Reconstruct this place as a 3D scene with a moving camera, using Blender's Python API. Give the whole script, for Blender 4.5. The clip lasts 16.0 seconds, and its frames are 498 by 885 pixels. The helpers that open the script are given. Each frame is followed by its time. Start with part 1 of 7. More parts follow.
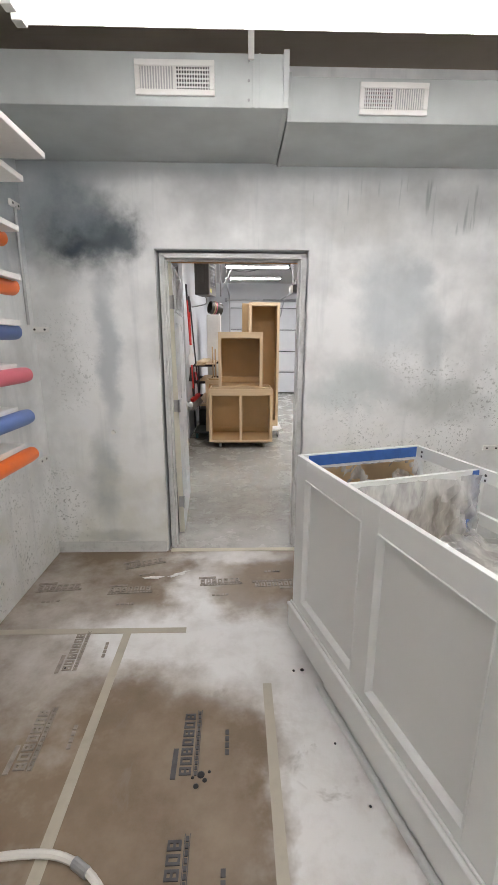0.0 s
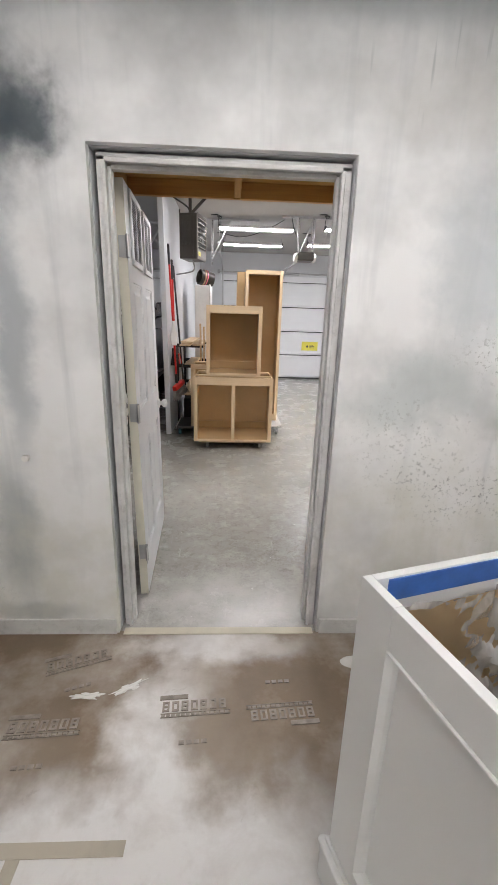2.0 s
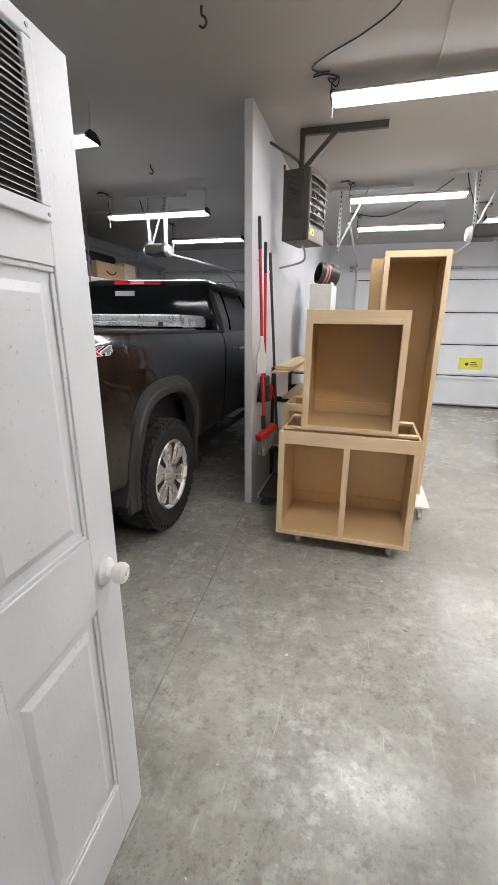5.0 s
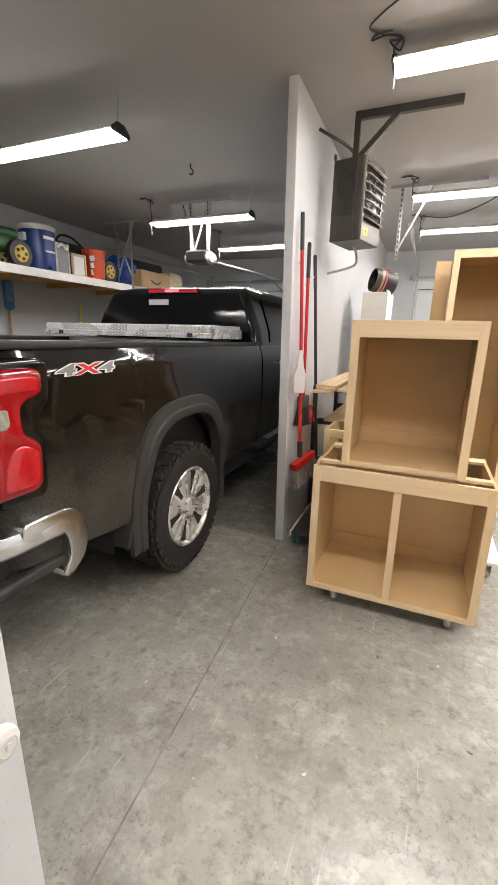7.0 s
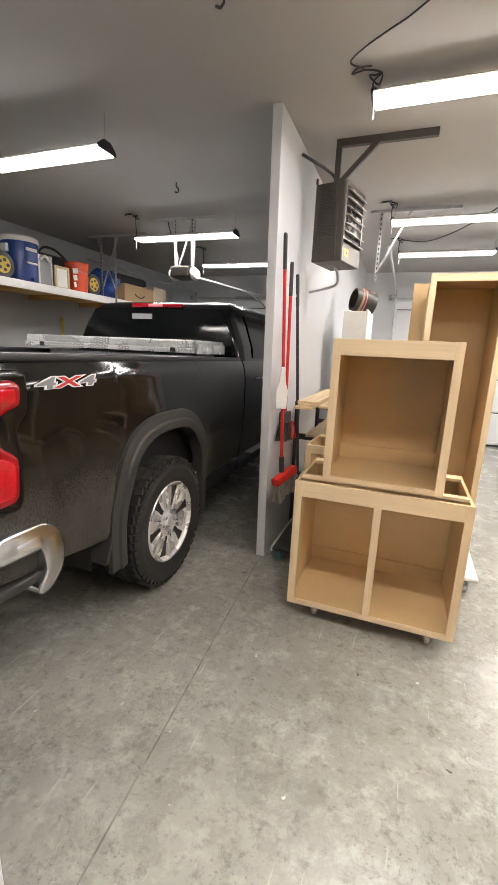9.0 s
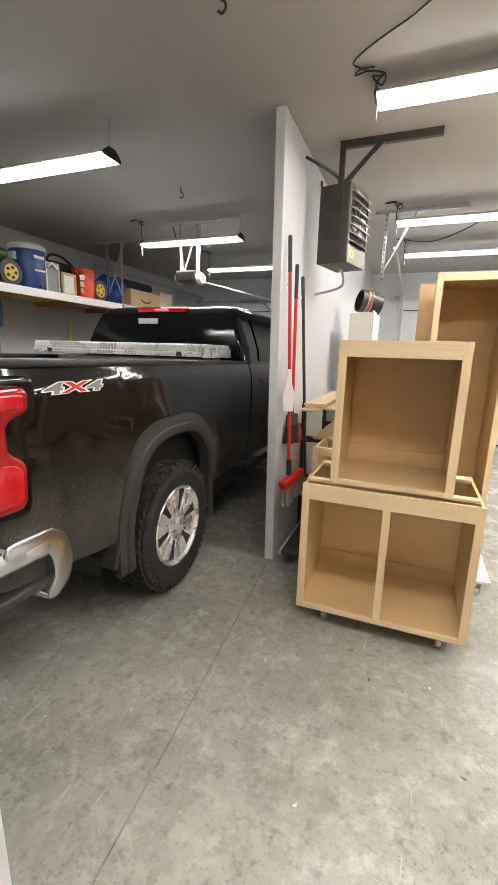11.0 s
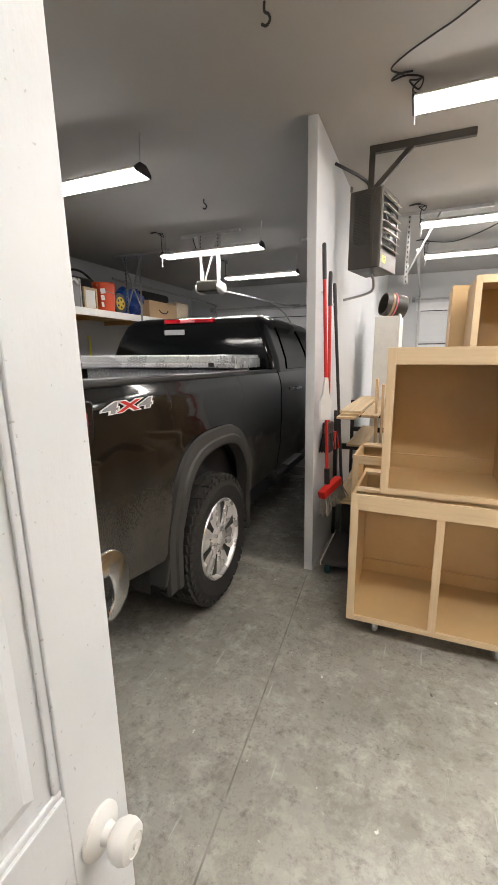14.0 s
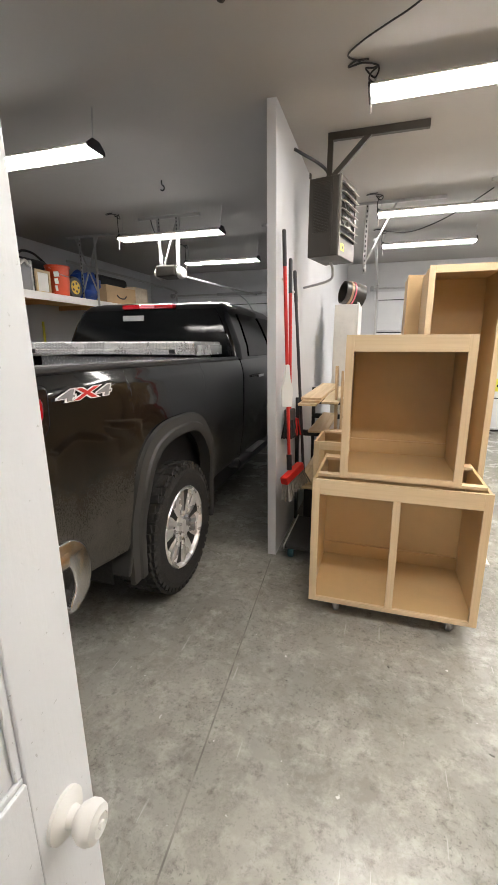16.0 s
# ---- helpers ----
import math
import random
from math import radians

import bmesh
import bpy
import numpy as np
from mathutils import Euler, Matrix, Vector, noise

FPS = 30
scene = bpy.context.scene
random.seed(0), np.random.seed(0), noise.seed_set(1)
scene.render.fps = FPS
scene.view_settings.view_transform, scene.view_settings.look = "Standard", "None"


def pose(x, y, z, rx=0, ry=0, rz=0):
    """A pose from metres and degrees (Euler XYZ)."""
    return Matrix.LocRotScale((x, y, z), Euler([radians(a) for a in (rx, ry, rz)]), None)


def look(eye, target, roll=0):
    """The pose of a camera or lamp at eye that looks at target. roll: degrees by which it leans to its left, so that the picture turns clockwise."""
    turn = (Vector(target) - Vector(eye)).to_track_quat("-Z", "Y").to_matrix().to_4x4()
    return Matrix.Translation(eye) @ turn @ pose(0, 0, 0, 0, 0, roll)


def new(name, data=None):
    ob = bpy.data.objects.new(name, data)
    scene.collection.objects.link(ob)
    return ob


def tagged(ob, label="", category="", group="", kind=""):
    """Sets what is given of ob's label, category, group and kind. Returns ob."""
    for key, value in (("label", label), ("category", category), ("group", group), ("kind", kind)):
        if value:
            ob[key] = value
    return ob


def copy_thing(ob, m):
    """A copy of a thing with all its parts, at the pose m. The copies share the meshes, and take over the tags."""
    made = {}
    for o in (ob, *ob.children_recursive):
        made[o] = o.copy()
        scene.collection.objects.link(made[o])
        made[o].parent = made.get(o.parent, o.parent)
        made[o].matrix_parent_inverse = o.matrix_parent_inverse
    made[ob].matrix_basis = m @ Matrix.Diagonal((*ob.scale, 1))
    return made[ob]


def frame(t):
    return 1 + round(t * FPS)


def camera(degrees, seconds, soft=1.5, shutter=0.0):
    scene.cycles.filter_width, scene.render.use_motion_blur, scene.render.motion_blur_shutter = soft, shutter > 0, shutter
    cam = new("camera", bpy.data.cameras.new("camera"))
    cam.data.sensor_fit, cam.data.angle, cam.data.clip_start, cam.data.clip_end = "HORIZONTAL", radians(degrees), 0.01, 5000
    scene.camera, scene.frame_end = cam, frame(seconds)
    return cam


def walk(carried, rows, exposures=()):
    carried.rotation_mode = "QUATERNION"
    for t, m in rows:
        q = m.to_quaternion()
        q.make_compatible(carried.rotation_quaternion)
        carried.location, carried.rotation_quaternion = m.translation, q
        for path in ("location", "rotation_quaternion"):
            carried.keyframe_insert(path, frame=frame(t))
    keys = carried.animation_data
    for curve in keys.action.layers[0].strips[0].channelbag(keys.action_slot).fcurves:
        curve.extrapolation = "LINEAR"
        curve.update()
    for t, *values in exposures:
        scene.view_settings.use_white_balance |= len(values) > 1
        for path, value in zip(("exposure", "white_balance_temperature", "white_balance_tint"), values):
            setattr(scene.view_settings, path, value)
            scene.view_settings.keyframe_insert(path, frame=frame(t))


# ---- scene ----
cam = camera(61.9, 16.0)
PATH = [
    (0, (0.172, -0.052, 1.55), (0.221, 1.889, 1.071), 0.2),
    (0.5, (0.183, 0.097, 1.525), (0.292, 2.031, 1.028), 0.4),
    (1, (0.259, 0.435, 1.525), (0.257, 2.378, 1.05), 1.3),
    (1.5, (0.251, 0.737, 1.515), (0.197, 2.654, 0.949), 1.8),
    (2, (0.172, 1.073, 1.524), (0.264, 2.988, 0.953), 1.8),
    (2.5, (0.143, 1.423, 1.514), (0.265, 3.334, 0.939), 0.9),
    (3, (0.183, 1.851, 1.533), (0.181, 3.78, 1.007), -0.8),
    (3.5, (0.179, 2.209, 1.526), (0.268, 4.14, 1.014), 1.9),
    (4, (0.199, 2.561, 1.55), (0.38, 4.471, 0.985), 2.9),
    (4.5, (0.228, 2.888, 1.565), (-0.031, 4.811, 1.079), 2.3),
    (5, (0.276, 3.156, 1.566), (-0.236, 5.01, 1.016), 0.9),
    (5.2, (0.262, 3.253, 1.583), (-0.246, 5.098, 1.002), 1.4),
    (7.3, (0.257, 3.656, 1.573), (-0.495, 5.444, 1.086), 1.5),
    (7.5, (0.263, 3.651, 1.569), (-0.456, 5.456, 1.094), 1.7),
    (8, (0.267, 3.652, 1.576), (-0.406, 5.476, 1.11), 2.4),
    (8.5, (0.262, 3.649, 1.582), (-0.408, 5.48, 1.136), 2.6),
    (10.8, (0.255, 3.651, 1.585), (-0.419, 5.485, 1.157), 2.0),
    (11, (0.258, 3.657, 1.581), (-0.445, 5.48, 1.156), 1.7),
    (11.5, (0.232, 3.659, 1.586), (-0.53, 5.46, 1.165), 1.1),
    (12, (0.192, 3.659, 1.591), (-0.618, 5.44, 1.176), 0.6),
    (12.5, (0.161, 3.655, 1.605), (-0.656, 5.433, 1.193), 0.1),
    (13, (0.108, 3.637, 1.609), (-0.694, 5.422, 1.199), -0.2),
    (13.5, (0.066, 3.625, 1.609), (-0.707, 5.424, 1.203), -0.3),
    (14, (0.052, 3.615, 1.616), (-0.693, 5.427, 1.211), -0.3),
    (14.5, (0.051, 3.612, 1.612), (-0.671, 5.432, 1.205), -0.3),
    (15, (0.05, 3.609, 1.614), (-0.654, 5.433, 1.194), -0.3),
    (15.5, (0.053, 3.614, 1.599), (-0.604, 5.452, 1.162), -0.2),
    (16, (0.062, 3.609, 1.61), (-0.515, 5.468, 1.15), 0.0),
]
walk(cam, [(t, look(eye, target, roll)) for t, eye, target, roll in PATH],
     [(0, -0.05, 6250, 13), (2.5, 0.0, 6300, 14), (3.0, 0.02, 6320, 14), (3.5, 0.17, 6350, 15), (4.0, 0.24, 6320, 14), (5.0, 0.04, 6250, 12), (7.5, 0.4, 6800, 12), (12.5, 0.4, 6780, 11), (13.5, 0.3, 6780, 11), (16, 0.24, 6750, 11)])

# ---- world and exposure ----
world = bpy.data.worlds.new("world")
scene.world = world
world.use_nodes = True
world.node_tree.nodes["Background"].inputs[0].default_value = (0.5, 0.55, 0.6, 1)
world.node_tree.nodes["Background"].inputs[1].default_value = 0.05
TUBE_POWER = 19.0
SHOP_POWER = 38.0


# ---- helpers of this scene ----
def part(name, bm, material, parent=None, label="", smooth=False):
    me = bpy.data.meshes.new(name)
    bmesh.ops.recalc_face_normals(bm, faces=bm.faces[:])
    bm.to_mesh(me)
    bm.free()
    if smooth:
        for p in me.polygons:
            p.use_smooth = True
        me.set_sharp_from_angle(angle=radians(38))
    ob = new(name, me)
    if material:
        me.materials.append(material)
    if parent:
        ob.parent = parent
    if label:
        tagged(ob, label)
    return ob


def shared(name, me, parent, m):
    ob = new(name, me)
    ob.parent = parent
    ob.matrix_basis = m
    return ob


def thing(name, label, category, m=None, group="", kind=""):
    ob = new(name)
    ob.empty_display_size = 0.1
    if m:
        ob.matrix_basis = m
    return tagged(ob, label, category, group, kind)


def box(x0, x1, y0, y1, z0, z1, bevel=0.0, bm=None, segs=2):
    own = bmesh.new()
    bmesh.ops.create_cube(own, size=1)
    for v in own.verts:
        v.co = Vector(((x0 + x1) / 2 + v.co.x * (x1 - x0), (y0 + y1) / 2 + v.co.y * (y1 - y0), (z0 + z1) / 2 + v.co.z * (z1 - z0)))
    if bevel:
        bmesh.ops.bevel(own, geom=own.edges[:], offset=bevel, segments=segs, profile=0.5, affect="EDGES")
    return joined(bm, own)


def joined(bm, own):
    if bm is None:
        return own
    me = bpy.data.meshes.new("tmp")
    own.to_mesh(me)
    own.free()
    bm.from_mesh(me)
    bpy.data.meshes.remove(me)
    return bm


def moved(bm, m):
    bmesh.ops.transform(bm, matrix=m, verts=bm.verts[:])
    return bm


def rod(a, b, r, bm=None, n=12, r2=None):
    a, b = Vector(a), Vector(b)
    own = bmesh.new()
    d = b - a
    bmesh.ops.create_cone(own, cap_ends=True, segments=n, radius1=r, radius2=r if r2 is None else r2, depth=d.length)
    moved(own, Matrix.Translation((a + b) / 2) @ d.to_track_quat("Z", "Y").to_matrix().to_4x4())
    return joined(bm, own)


def tube(points, r, bm=None, n=8, steps=6):
    """A round cable or hose through the points, smoothed."""
    pts = [Vector(p) for p in points]
    path = []
    for i in range(len(pts) - 1):
        p0, p1, p2, p3 = pts[max(i - 1, 0)], pts[i], pts[i + 1], pts[min(i + 2, len(pts) - 1)]
        for k in range(steps):
            t = k / steps
            path.append(0.5 * (2 * p1 + (p2 - p0) * t + (2 * p0 - 5 * p1 + 4 * p2 - p3) * t * t + (3 * p1 - p0 - 3 * p2 + p3) * t ** 3))
    path.append(pts[-1])
    own = bmesh.new()
    rings = []
    for i, p in enumerate(path):
        d = (path[min(i + 1, len(path) - 1)] - path[max(i - 1, 0)]).normalized()
        s = d.cross(Vector((0.13, 0.31, 0.94))).normalized()
        q = d.cross(s)
        rings.append([own.verts.new(p + r * (math.cos(a) * s + math.sin(a) * q)) for a in (2 * math.pi * j / n for j in range(n))])
    for a, b in zip(rings, rings[1:]):
        for j in range(n):
            own.faces.new((a[j], a[(j + 1) % n], b[(j + 1) % n], b[j]))
    own.faces.new(rings[0][::-1])
    own.faces.new(rings[-1])
    return joined(bm, own)


def lathe(profile, n=32, bm=None, caps=True):
    """Turns (radius, height) pairs round the z axis."""
    own = bmesh.new()
    rings = [[own.verts.new((r * math.cos(2 * math.pi * j / n), r * math.sin(2 * math.pi * j / n), z)) for j in range(n)] for r, z in profile]
    for a, b in zip(rings, rings[1:]):
        for j in range(n):
            own.faces.new((a[j], a[(j + 1) % n], b[(j + 1) % n], b[j]))
    if caps and profile[0][0] > 1e-4:
        own.faces.new(rings[0][::-1])
    if caps and profile[-1][0] > 1e-4:
        own.faces.new(rings[-1])
    bmesh.ops.remove_doubles(own, verts=own.verts[:], dist=1e-5)
    return joined(bm, own)


def prism(outline, z0, z1, bm=None, bevel=0.0):
    """An outline in x, y pushed up from z0 to z1."""
    own = bmesh.new()
    face = own.faces.new([own.verts.new((x, y, z0)) for x, y in outline])
    up = bmesh.ops.extrude_face_region(own, geom=[face])
    for v in up["geom"]:
        if isinstance(v, bmesh.types.BMVert):
            v.co.z = z1
    bmesh.ops.recalc_face_normals(own, faces=own.faces[:])
    if bevel:
        bmesh.ops.bevel(own, geom=own.edges[:], offset=bevel, segments=2, profile=0.5, affect="EDGES")
    return joined(bm, own)


def rounded(pts, r, n=5):
    """An outline with its corners rounded off."""
    out = []
    for i, p in enumerate(pts):
        a, p, b = Vector(pts[i - 1]), Vector(p), Vector(pts[(i + 1) % len(pts)])
        ka, kb = min(r, (a - p).length * 0.45), min(r, (b - p).length * 0.45)
        q0, q1 = p + (a - p).normalized() * ka, p + (b - p).normalized() * kb
        for k in range(n + 1):
            t = k / n
            out.append(tuple(q0 * (1 - t) ** 2 + p * 2 * t * (1 - t) + q1 * t * t))
    return out


def pad(pts, deep, b, both=False):
    """A rounded outline in x, y, raised to z = deep with a soft edge of width b."""
    area = sum(pts[i - 1][0] * pts[i][1] - pts[i][0] * pts[i - 1][1] for i in range(len(pts)))
    nrm = []
    for i in range(len(pts)):
        d = (Vector(pts[(i + 1) % len(pts)]) - Vector(pts[i - 1])).normalized()
        nrm.append(Vector((-d.y, d.x)) * (1 if area > 0 else -1))
    steps = [(0.0, deep - b), (0.12 * b, deep - 0.5 * b), (0.45 * b, deep - 0.14 * b), (b, deep)]
    steps = ([(b, 0.0), (0.45 * b, 0.14 * b), (0.12 * b, 0.5 * b), (0.0, b)] if both else [(0.0, 0.0)]) + steps
    bm = bmesh.new()
    rings = [[bm.verts.new((p[0] + v.x * o, p[1] + v.y * o, z)) for p, v in zip(pts, nrm)] for o, z in steps]
    for a, c in zip(rings, rings[1:]):
        for i in range(len(a)):
            bm.faces.new((a[i], a[(i + 1) % len(a)], c[(i + 1) % len(a)], c[i]))
    bm.faces.new(rings[0][::-1])
    bm.faces.new(rings[-1])
    return bm


def text_mesh(body, size, depth, fat=0.0):
    curve = bpy.data.curves.new("letters", "FONT")
    curve.body, curve.size, curve.extrude, curve.offset = body, size, depth, fat
    curve.align_x, curve.align_y = "CENTER", "CENTER"
    tmp = bpy.data.objects.new("letters", curve)
    scene.collection.objects.link(tmp)
    me = bpy.data.meshes.new_from_object(tmp.evaluated_get(bpy.context.evaluated_depsgraph_get()))
    bpy.data.objects.remove(tmp)
    bm = bmesh.new()
    bm.from_mesh(me)
    bpy.data.meshes.remove(me)
    return bm


# ---- materials ----
class Net:
    """A small builder of node materials."""

    def __init__(self, name):
        self.m = bpy.data.materials.new(name)
        self.m.use_nodes = True
        self.t = self.m.node_tree
        self.b = self.t.nodes["Principled BSDF"]
        self.co = self.t.nodes.new("ShaderNodeTexCoord").outputs["Object"]

    def add(self, kind, **inputs):
        n = self.t.nodes.new(kind)
        for k, v in inputs.items():
            self.put(n, k, v)
        return n

    def put(self, n, key, v):
        key = int(key[1:]) if key[0] == "i" and key[1:].isdigit() else key.replace("_", " ")
        if isinstance(v, bpy.types.NodeSocket):
            self.t.links.new(v, n.inputs[key])
        else:
            n.inputs[key].default_value = v

    def scaled(self, s, shift=(0, 0, 0)):
        return self.add("ShaderNodeMapping", Vector=self.co, Scale=s, Location=shift).outputs[0]

    def noise(self, scale, detail=4, rough=0.55, vec=None, warp=0.0):
        return self.add("ShaderNodeTexNoise", Vector=vec or self.co, Scale=scale, Detail=detail, Roughness=rough, Distortion=warp).outputs[0]

    def ramp(self, fac, a, b, lo=0.0, hi=1.0):
        return self.add("ShaderNodeMapRange", Value=fac, From_Min=a, From_Max=b, To_Min=lo, To_Max=hi).outputs[0]

    def math(self, op, a, b=0.0):
        n = self.add("ShaderNodeMath", i0=a, i1=b)
        n.operation = op
        n.use_clamp = op in ("ADD", "MULTIPLY", "SUBTRACT")
        return n.outputs[0]

    def mix(self, fac, a, b):
        n = self.t.nodes.new("ShaderNodeMix")
        n.data_type = "RGBA"
        for sock, v in ((n.inputs[0], fac), (n.inputs[6], a), (n.inputs[7], b)):
            if isinstance(v, bpy.types.NodeSocket):
                self.t.links.new(v, sock)
            else:
                sock.default_value = v if sock == n.inputs[0] else (*v, 1)
        return n.outputs[2]

    def blob(self, centre, size, soft=0.5, warp=0.25, wscale=4.0):
        """A soft patch round a place, with an uneven outline: 1 inside, 0 outside."""
        w = self.add("ShaderNodeTexNoise", Vector=self.co, Scale=wscale, Detail=5, Roughness=0.6).outputs["Color"]
        off = self.add("ShaderNodeVectorMath", i0=w, i1=(0.5, 0.5, 0.5))
        off.operation = "SUBTRACT"
        sc = self.add("ShaderNodeVectorMath", i0=off.outputs[0])
        sc.operation = "SCALE"
        sc.inputs["Scale"].default_value = warp * 2
        p = self.add("ShaderNodeVectorMath", i0=self.co, i1=sc.outputs[0])
        p.operation = "ADD"
        d = self.add("ShaderNodeVectorMath", i0=p.outputs[0], i1=centre)
        d.operation = "SUBTRACT"
        e = self.add("ShaderNodeVectorMath", i0=d.outputs[0], i1=size)
        e.operation = "DIVIDE"
        ln = self.add("ShaderNodeVectorMath", i0=e.outputs[0])
        ln.operation = "LENGTH"
        n = self.add("ShaderNodeMapRange", Value=ln.outputs["Value"], From_Min=1.0, From_Max=1.0 - soft, To_Min=0.0, To_Max=1.0)
        n.interpolation_type = "SMOOTHSTEP"
        return n.outputs[0]

    def bump(self, height, strength, dist=0.002):
        self.put(self.b, "Normal", self.add("ShaderNodeBump", Height=height, Strength=strength, Distance=dist).outputs[0])

    def done(self, color, rough, metal=0.0, **more):
        self.put(self.b, "Base_Color", color if isinstance(color, bpy.types.NodeSocket) else (*color, 1))
        self.put(self.b, "Roughness", rough)
        self.put(self.b, "Metallic", metal)
        for k, v in more.items():
            self.put(self.b, k, v)
        return self.m


def tint(c, k):
    return tuple(min(1.0, v * k) for v in c)


def plain(name, base, rough=0.5, metal=0.0, var=0.1, scale=5.0, fine=90.0, bump=0.08, dirt=0.0, **more):
    """Paint, plastic or metal with slow and fine variation and a little wear."""
    n = Net(name)
    slow, grain = n.noise(scale), n.noise(fine, 3)
    c = n.mix(n.ramp(slow, 0.3, 0.7), tint(base, 1 - var), tint(base, 1 + var * 0.6))
    if dirt:
        c = n.mix(n.math("MULTIPLY", n.ramp(n.noise(scale * 3, 6, 0.7), 0.52, 0.75), dirt), c, (0.12, 0.11, 0.1))
    n.bump(grain, bump)
    return n.done(c, n.ramp(slow, 0.2, 0.8, max(rough - 0.08, 0.03), min(rough + 0.1, 1)), metal, **more)


def wood(name, light, dark, along, scale=1.0, rough=0.55, knots=0.0, contrast=1.0):
    """Grain that runs along one axis (0 x, 1 y, 2 z)."""
    n = Net(name)
    rnd = n.add("ShaderNodeObjectInfo").outputs["Random"]
    shift = n.add("ShaderNodeVectorMath", i0=n.co, i1=(0, 0, 0))
    shift.operation = "ADD"
    n.t.links.new(n.add("ShaderNodeCombineXYZ", X=rnd, Y=n.math("MULTIPLY", rnd, 0.7), Z=rnd).outputs[0], shift.inputs[1])
    s = [14.0 * scale] * 3
    s[along] = 0.9 * scale
    f = [110.0 * scale] * 3
    f[along] = 3.0 * scale
    v = n.add("ShaderNodeMapping", Vector=shift.outputs[0], Scale=s).outputs[0]
    v2 = n.add("ShaderNodeMapping", Vector=shift.outputs[0], Scale=f).outputs[0]
    bands = n.noise(1.0, 5, 0.6, v, 0.8)
    fine = n.noise(1.0, 3, 0.6, v2)
    c = n.mix(n.ramp(bands, 0.35, 0.68, 0, contrast), light, dark)
    c = n.mix(n.ramp(fine, 0.45, 0.8, 0.0, 0.35), c, tint(dark, 0.75))
    if knots:
        c = n.mix(n.ramp(n.noise(5.0, 2, 0.4), 0.66, 0.74, 0, knots), c, tint(dark, 0.5))
    n.bump(fine, 0.12)
    return n.done(c, n.ramp(bands, 0.2, 0.8, rough - 0.08, rough + 0.1))


def booth_wall_material():
    """White sheet wall, dusted over the years with paint: grey clouds, runs, flecks. Greyer just below the ducts."""
    n = Net("booth_wall_paint")
    c = n.mix(n.ramp(n.noise(1.3, 5, 0.6), 0.32, 0.55), (0.54, 0.545, 0.545), (0.85, 0.855, 0.855))
    run = n.noise(1.0, 4, 0.6, n.scaled((9, 9, 0.7)))
    c = n.mix(n.ramp(run, 0.56, 0.82, 0, 0.5), c, (0.4, 0.43, 0.45))
    blue, grey = (0.055, 0.075, 0.09), (0.33, 0.37, 0.4)
    for centre, size, strength, col, warp in (
        ((-0.84, 2.81, 2.22), (0.5, 0.6, 0.4), 0.95, blue, 0.25),
        ((-0.92, 2.81, 2.15), (0.22, 0.6, 0.17), 0.95, (0.035, 0.05, 0.065), 0.16),
        ((-0.58, 2.81, 2.2), (0.18, 0.6, 0.2), 0.85, blue, 0.16),
        ((-0.95, 2.81, 2.45), (0.5, 0.6, 0.35), 0.55, grey, 0.25),
        ((-1.17, 2.5, 2.3), (0.4, 0.9, 0.5), 0.6, grey, 0.3),
        ((-0.7, 2.81, 1.45), (0.1, 0.6, 0.75), 0.65, grey, 0.1),
        ((-0.78, 2.81, 0.55), (0.12, 0.6, 0.5), 0.6, (0.2, 0.25, 0.28), 0.12),
        ((-0.78, 2.81, 0.13), (0.35, 0.6, 0.07), 0.6, (0.2, 0.23, 0.25), 0.08),
        ((0.95, 2.81, 1.25), (0.4, 0.6, 0.22), 0.5, (0.42, 0.48, 0.48), 0.25),
        ((1.2, 2.81, 1.75), (0.35, 0.6, 0.5), 0.55, (0.42, 0.47, 0.5), 0.25),
        ((1.5, 2.81, 1.55), (0.13, 0.6, 0.35), 0.5, (0.36, 0.4, 0.42), 0.12),
        ((1.6, 2.81, 1.15), (0.5, 0.6, 0.22), 0.55, (0.36, 0.39, 0.37), 0.25),
        ((0.9, 2.81, 2.3), (0.45, 0.6, 0.2), 0.3, (0.5, 0.48, 0.44), 0.2),
        ((1.35, 2.81, 1.98), (0.18, 0.6, 0.12), 0.45, (0.4, 0.43, 0.45), 0.15),
        # a greyer band along the whole wall just below the ducts
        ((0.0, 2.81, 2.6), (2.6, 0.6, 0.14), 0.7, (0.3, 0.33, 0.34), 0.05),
        ((-0.45, 2.81, 1.3), (0.07, 0.6, 1.2), 0.35, (0.9, 0.9, 0.9), 0.05),
        ((-1.05, 2.81, 1.6), (0.25, 0.6, 0.9), 0.4, (0.45, 0.46, 0.44), 0.25),
    ):
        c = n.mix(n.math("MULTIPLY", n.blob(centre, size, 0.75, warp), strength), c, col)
    drip = n.noise(1.0, 2, 0.5, n.scaled((26, 26, 1.6), (0, 0, 3)))
    band = n.blob((1.2, 2.81, 2.36), (0.7, 0.6, 0.2), 0.3, 0.03)
    c = n.mix(n.math("MULTIPLY", n.math("MULTIPLY", n.ramp(drip, 0.6, 0.68), band), 0.7), c, (0.3, 0.33, 0.33))
    beige = n.math("MULTIPLY", n.ramp(n.noise(2.2, 5, 0.65), 0.45, 0.65), 0.5)
    low = n.blob((0.3, 2.5, 0.1), (2.6, 3.5, 1.3), 0.5, 0.3)
    c = n.mix(n.math("MULTIPLY", n.math("ADD", beige, 0.12), low), c, (0.64, 0.63, 0.55))
    flecks = n.math("MULTIPLY", n.ramp(n.noise(62, 4, 0.65), 0.565, 0.62), n.ramp(n.noise(2.6, 4, 0.65), 0.42, 0.56))
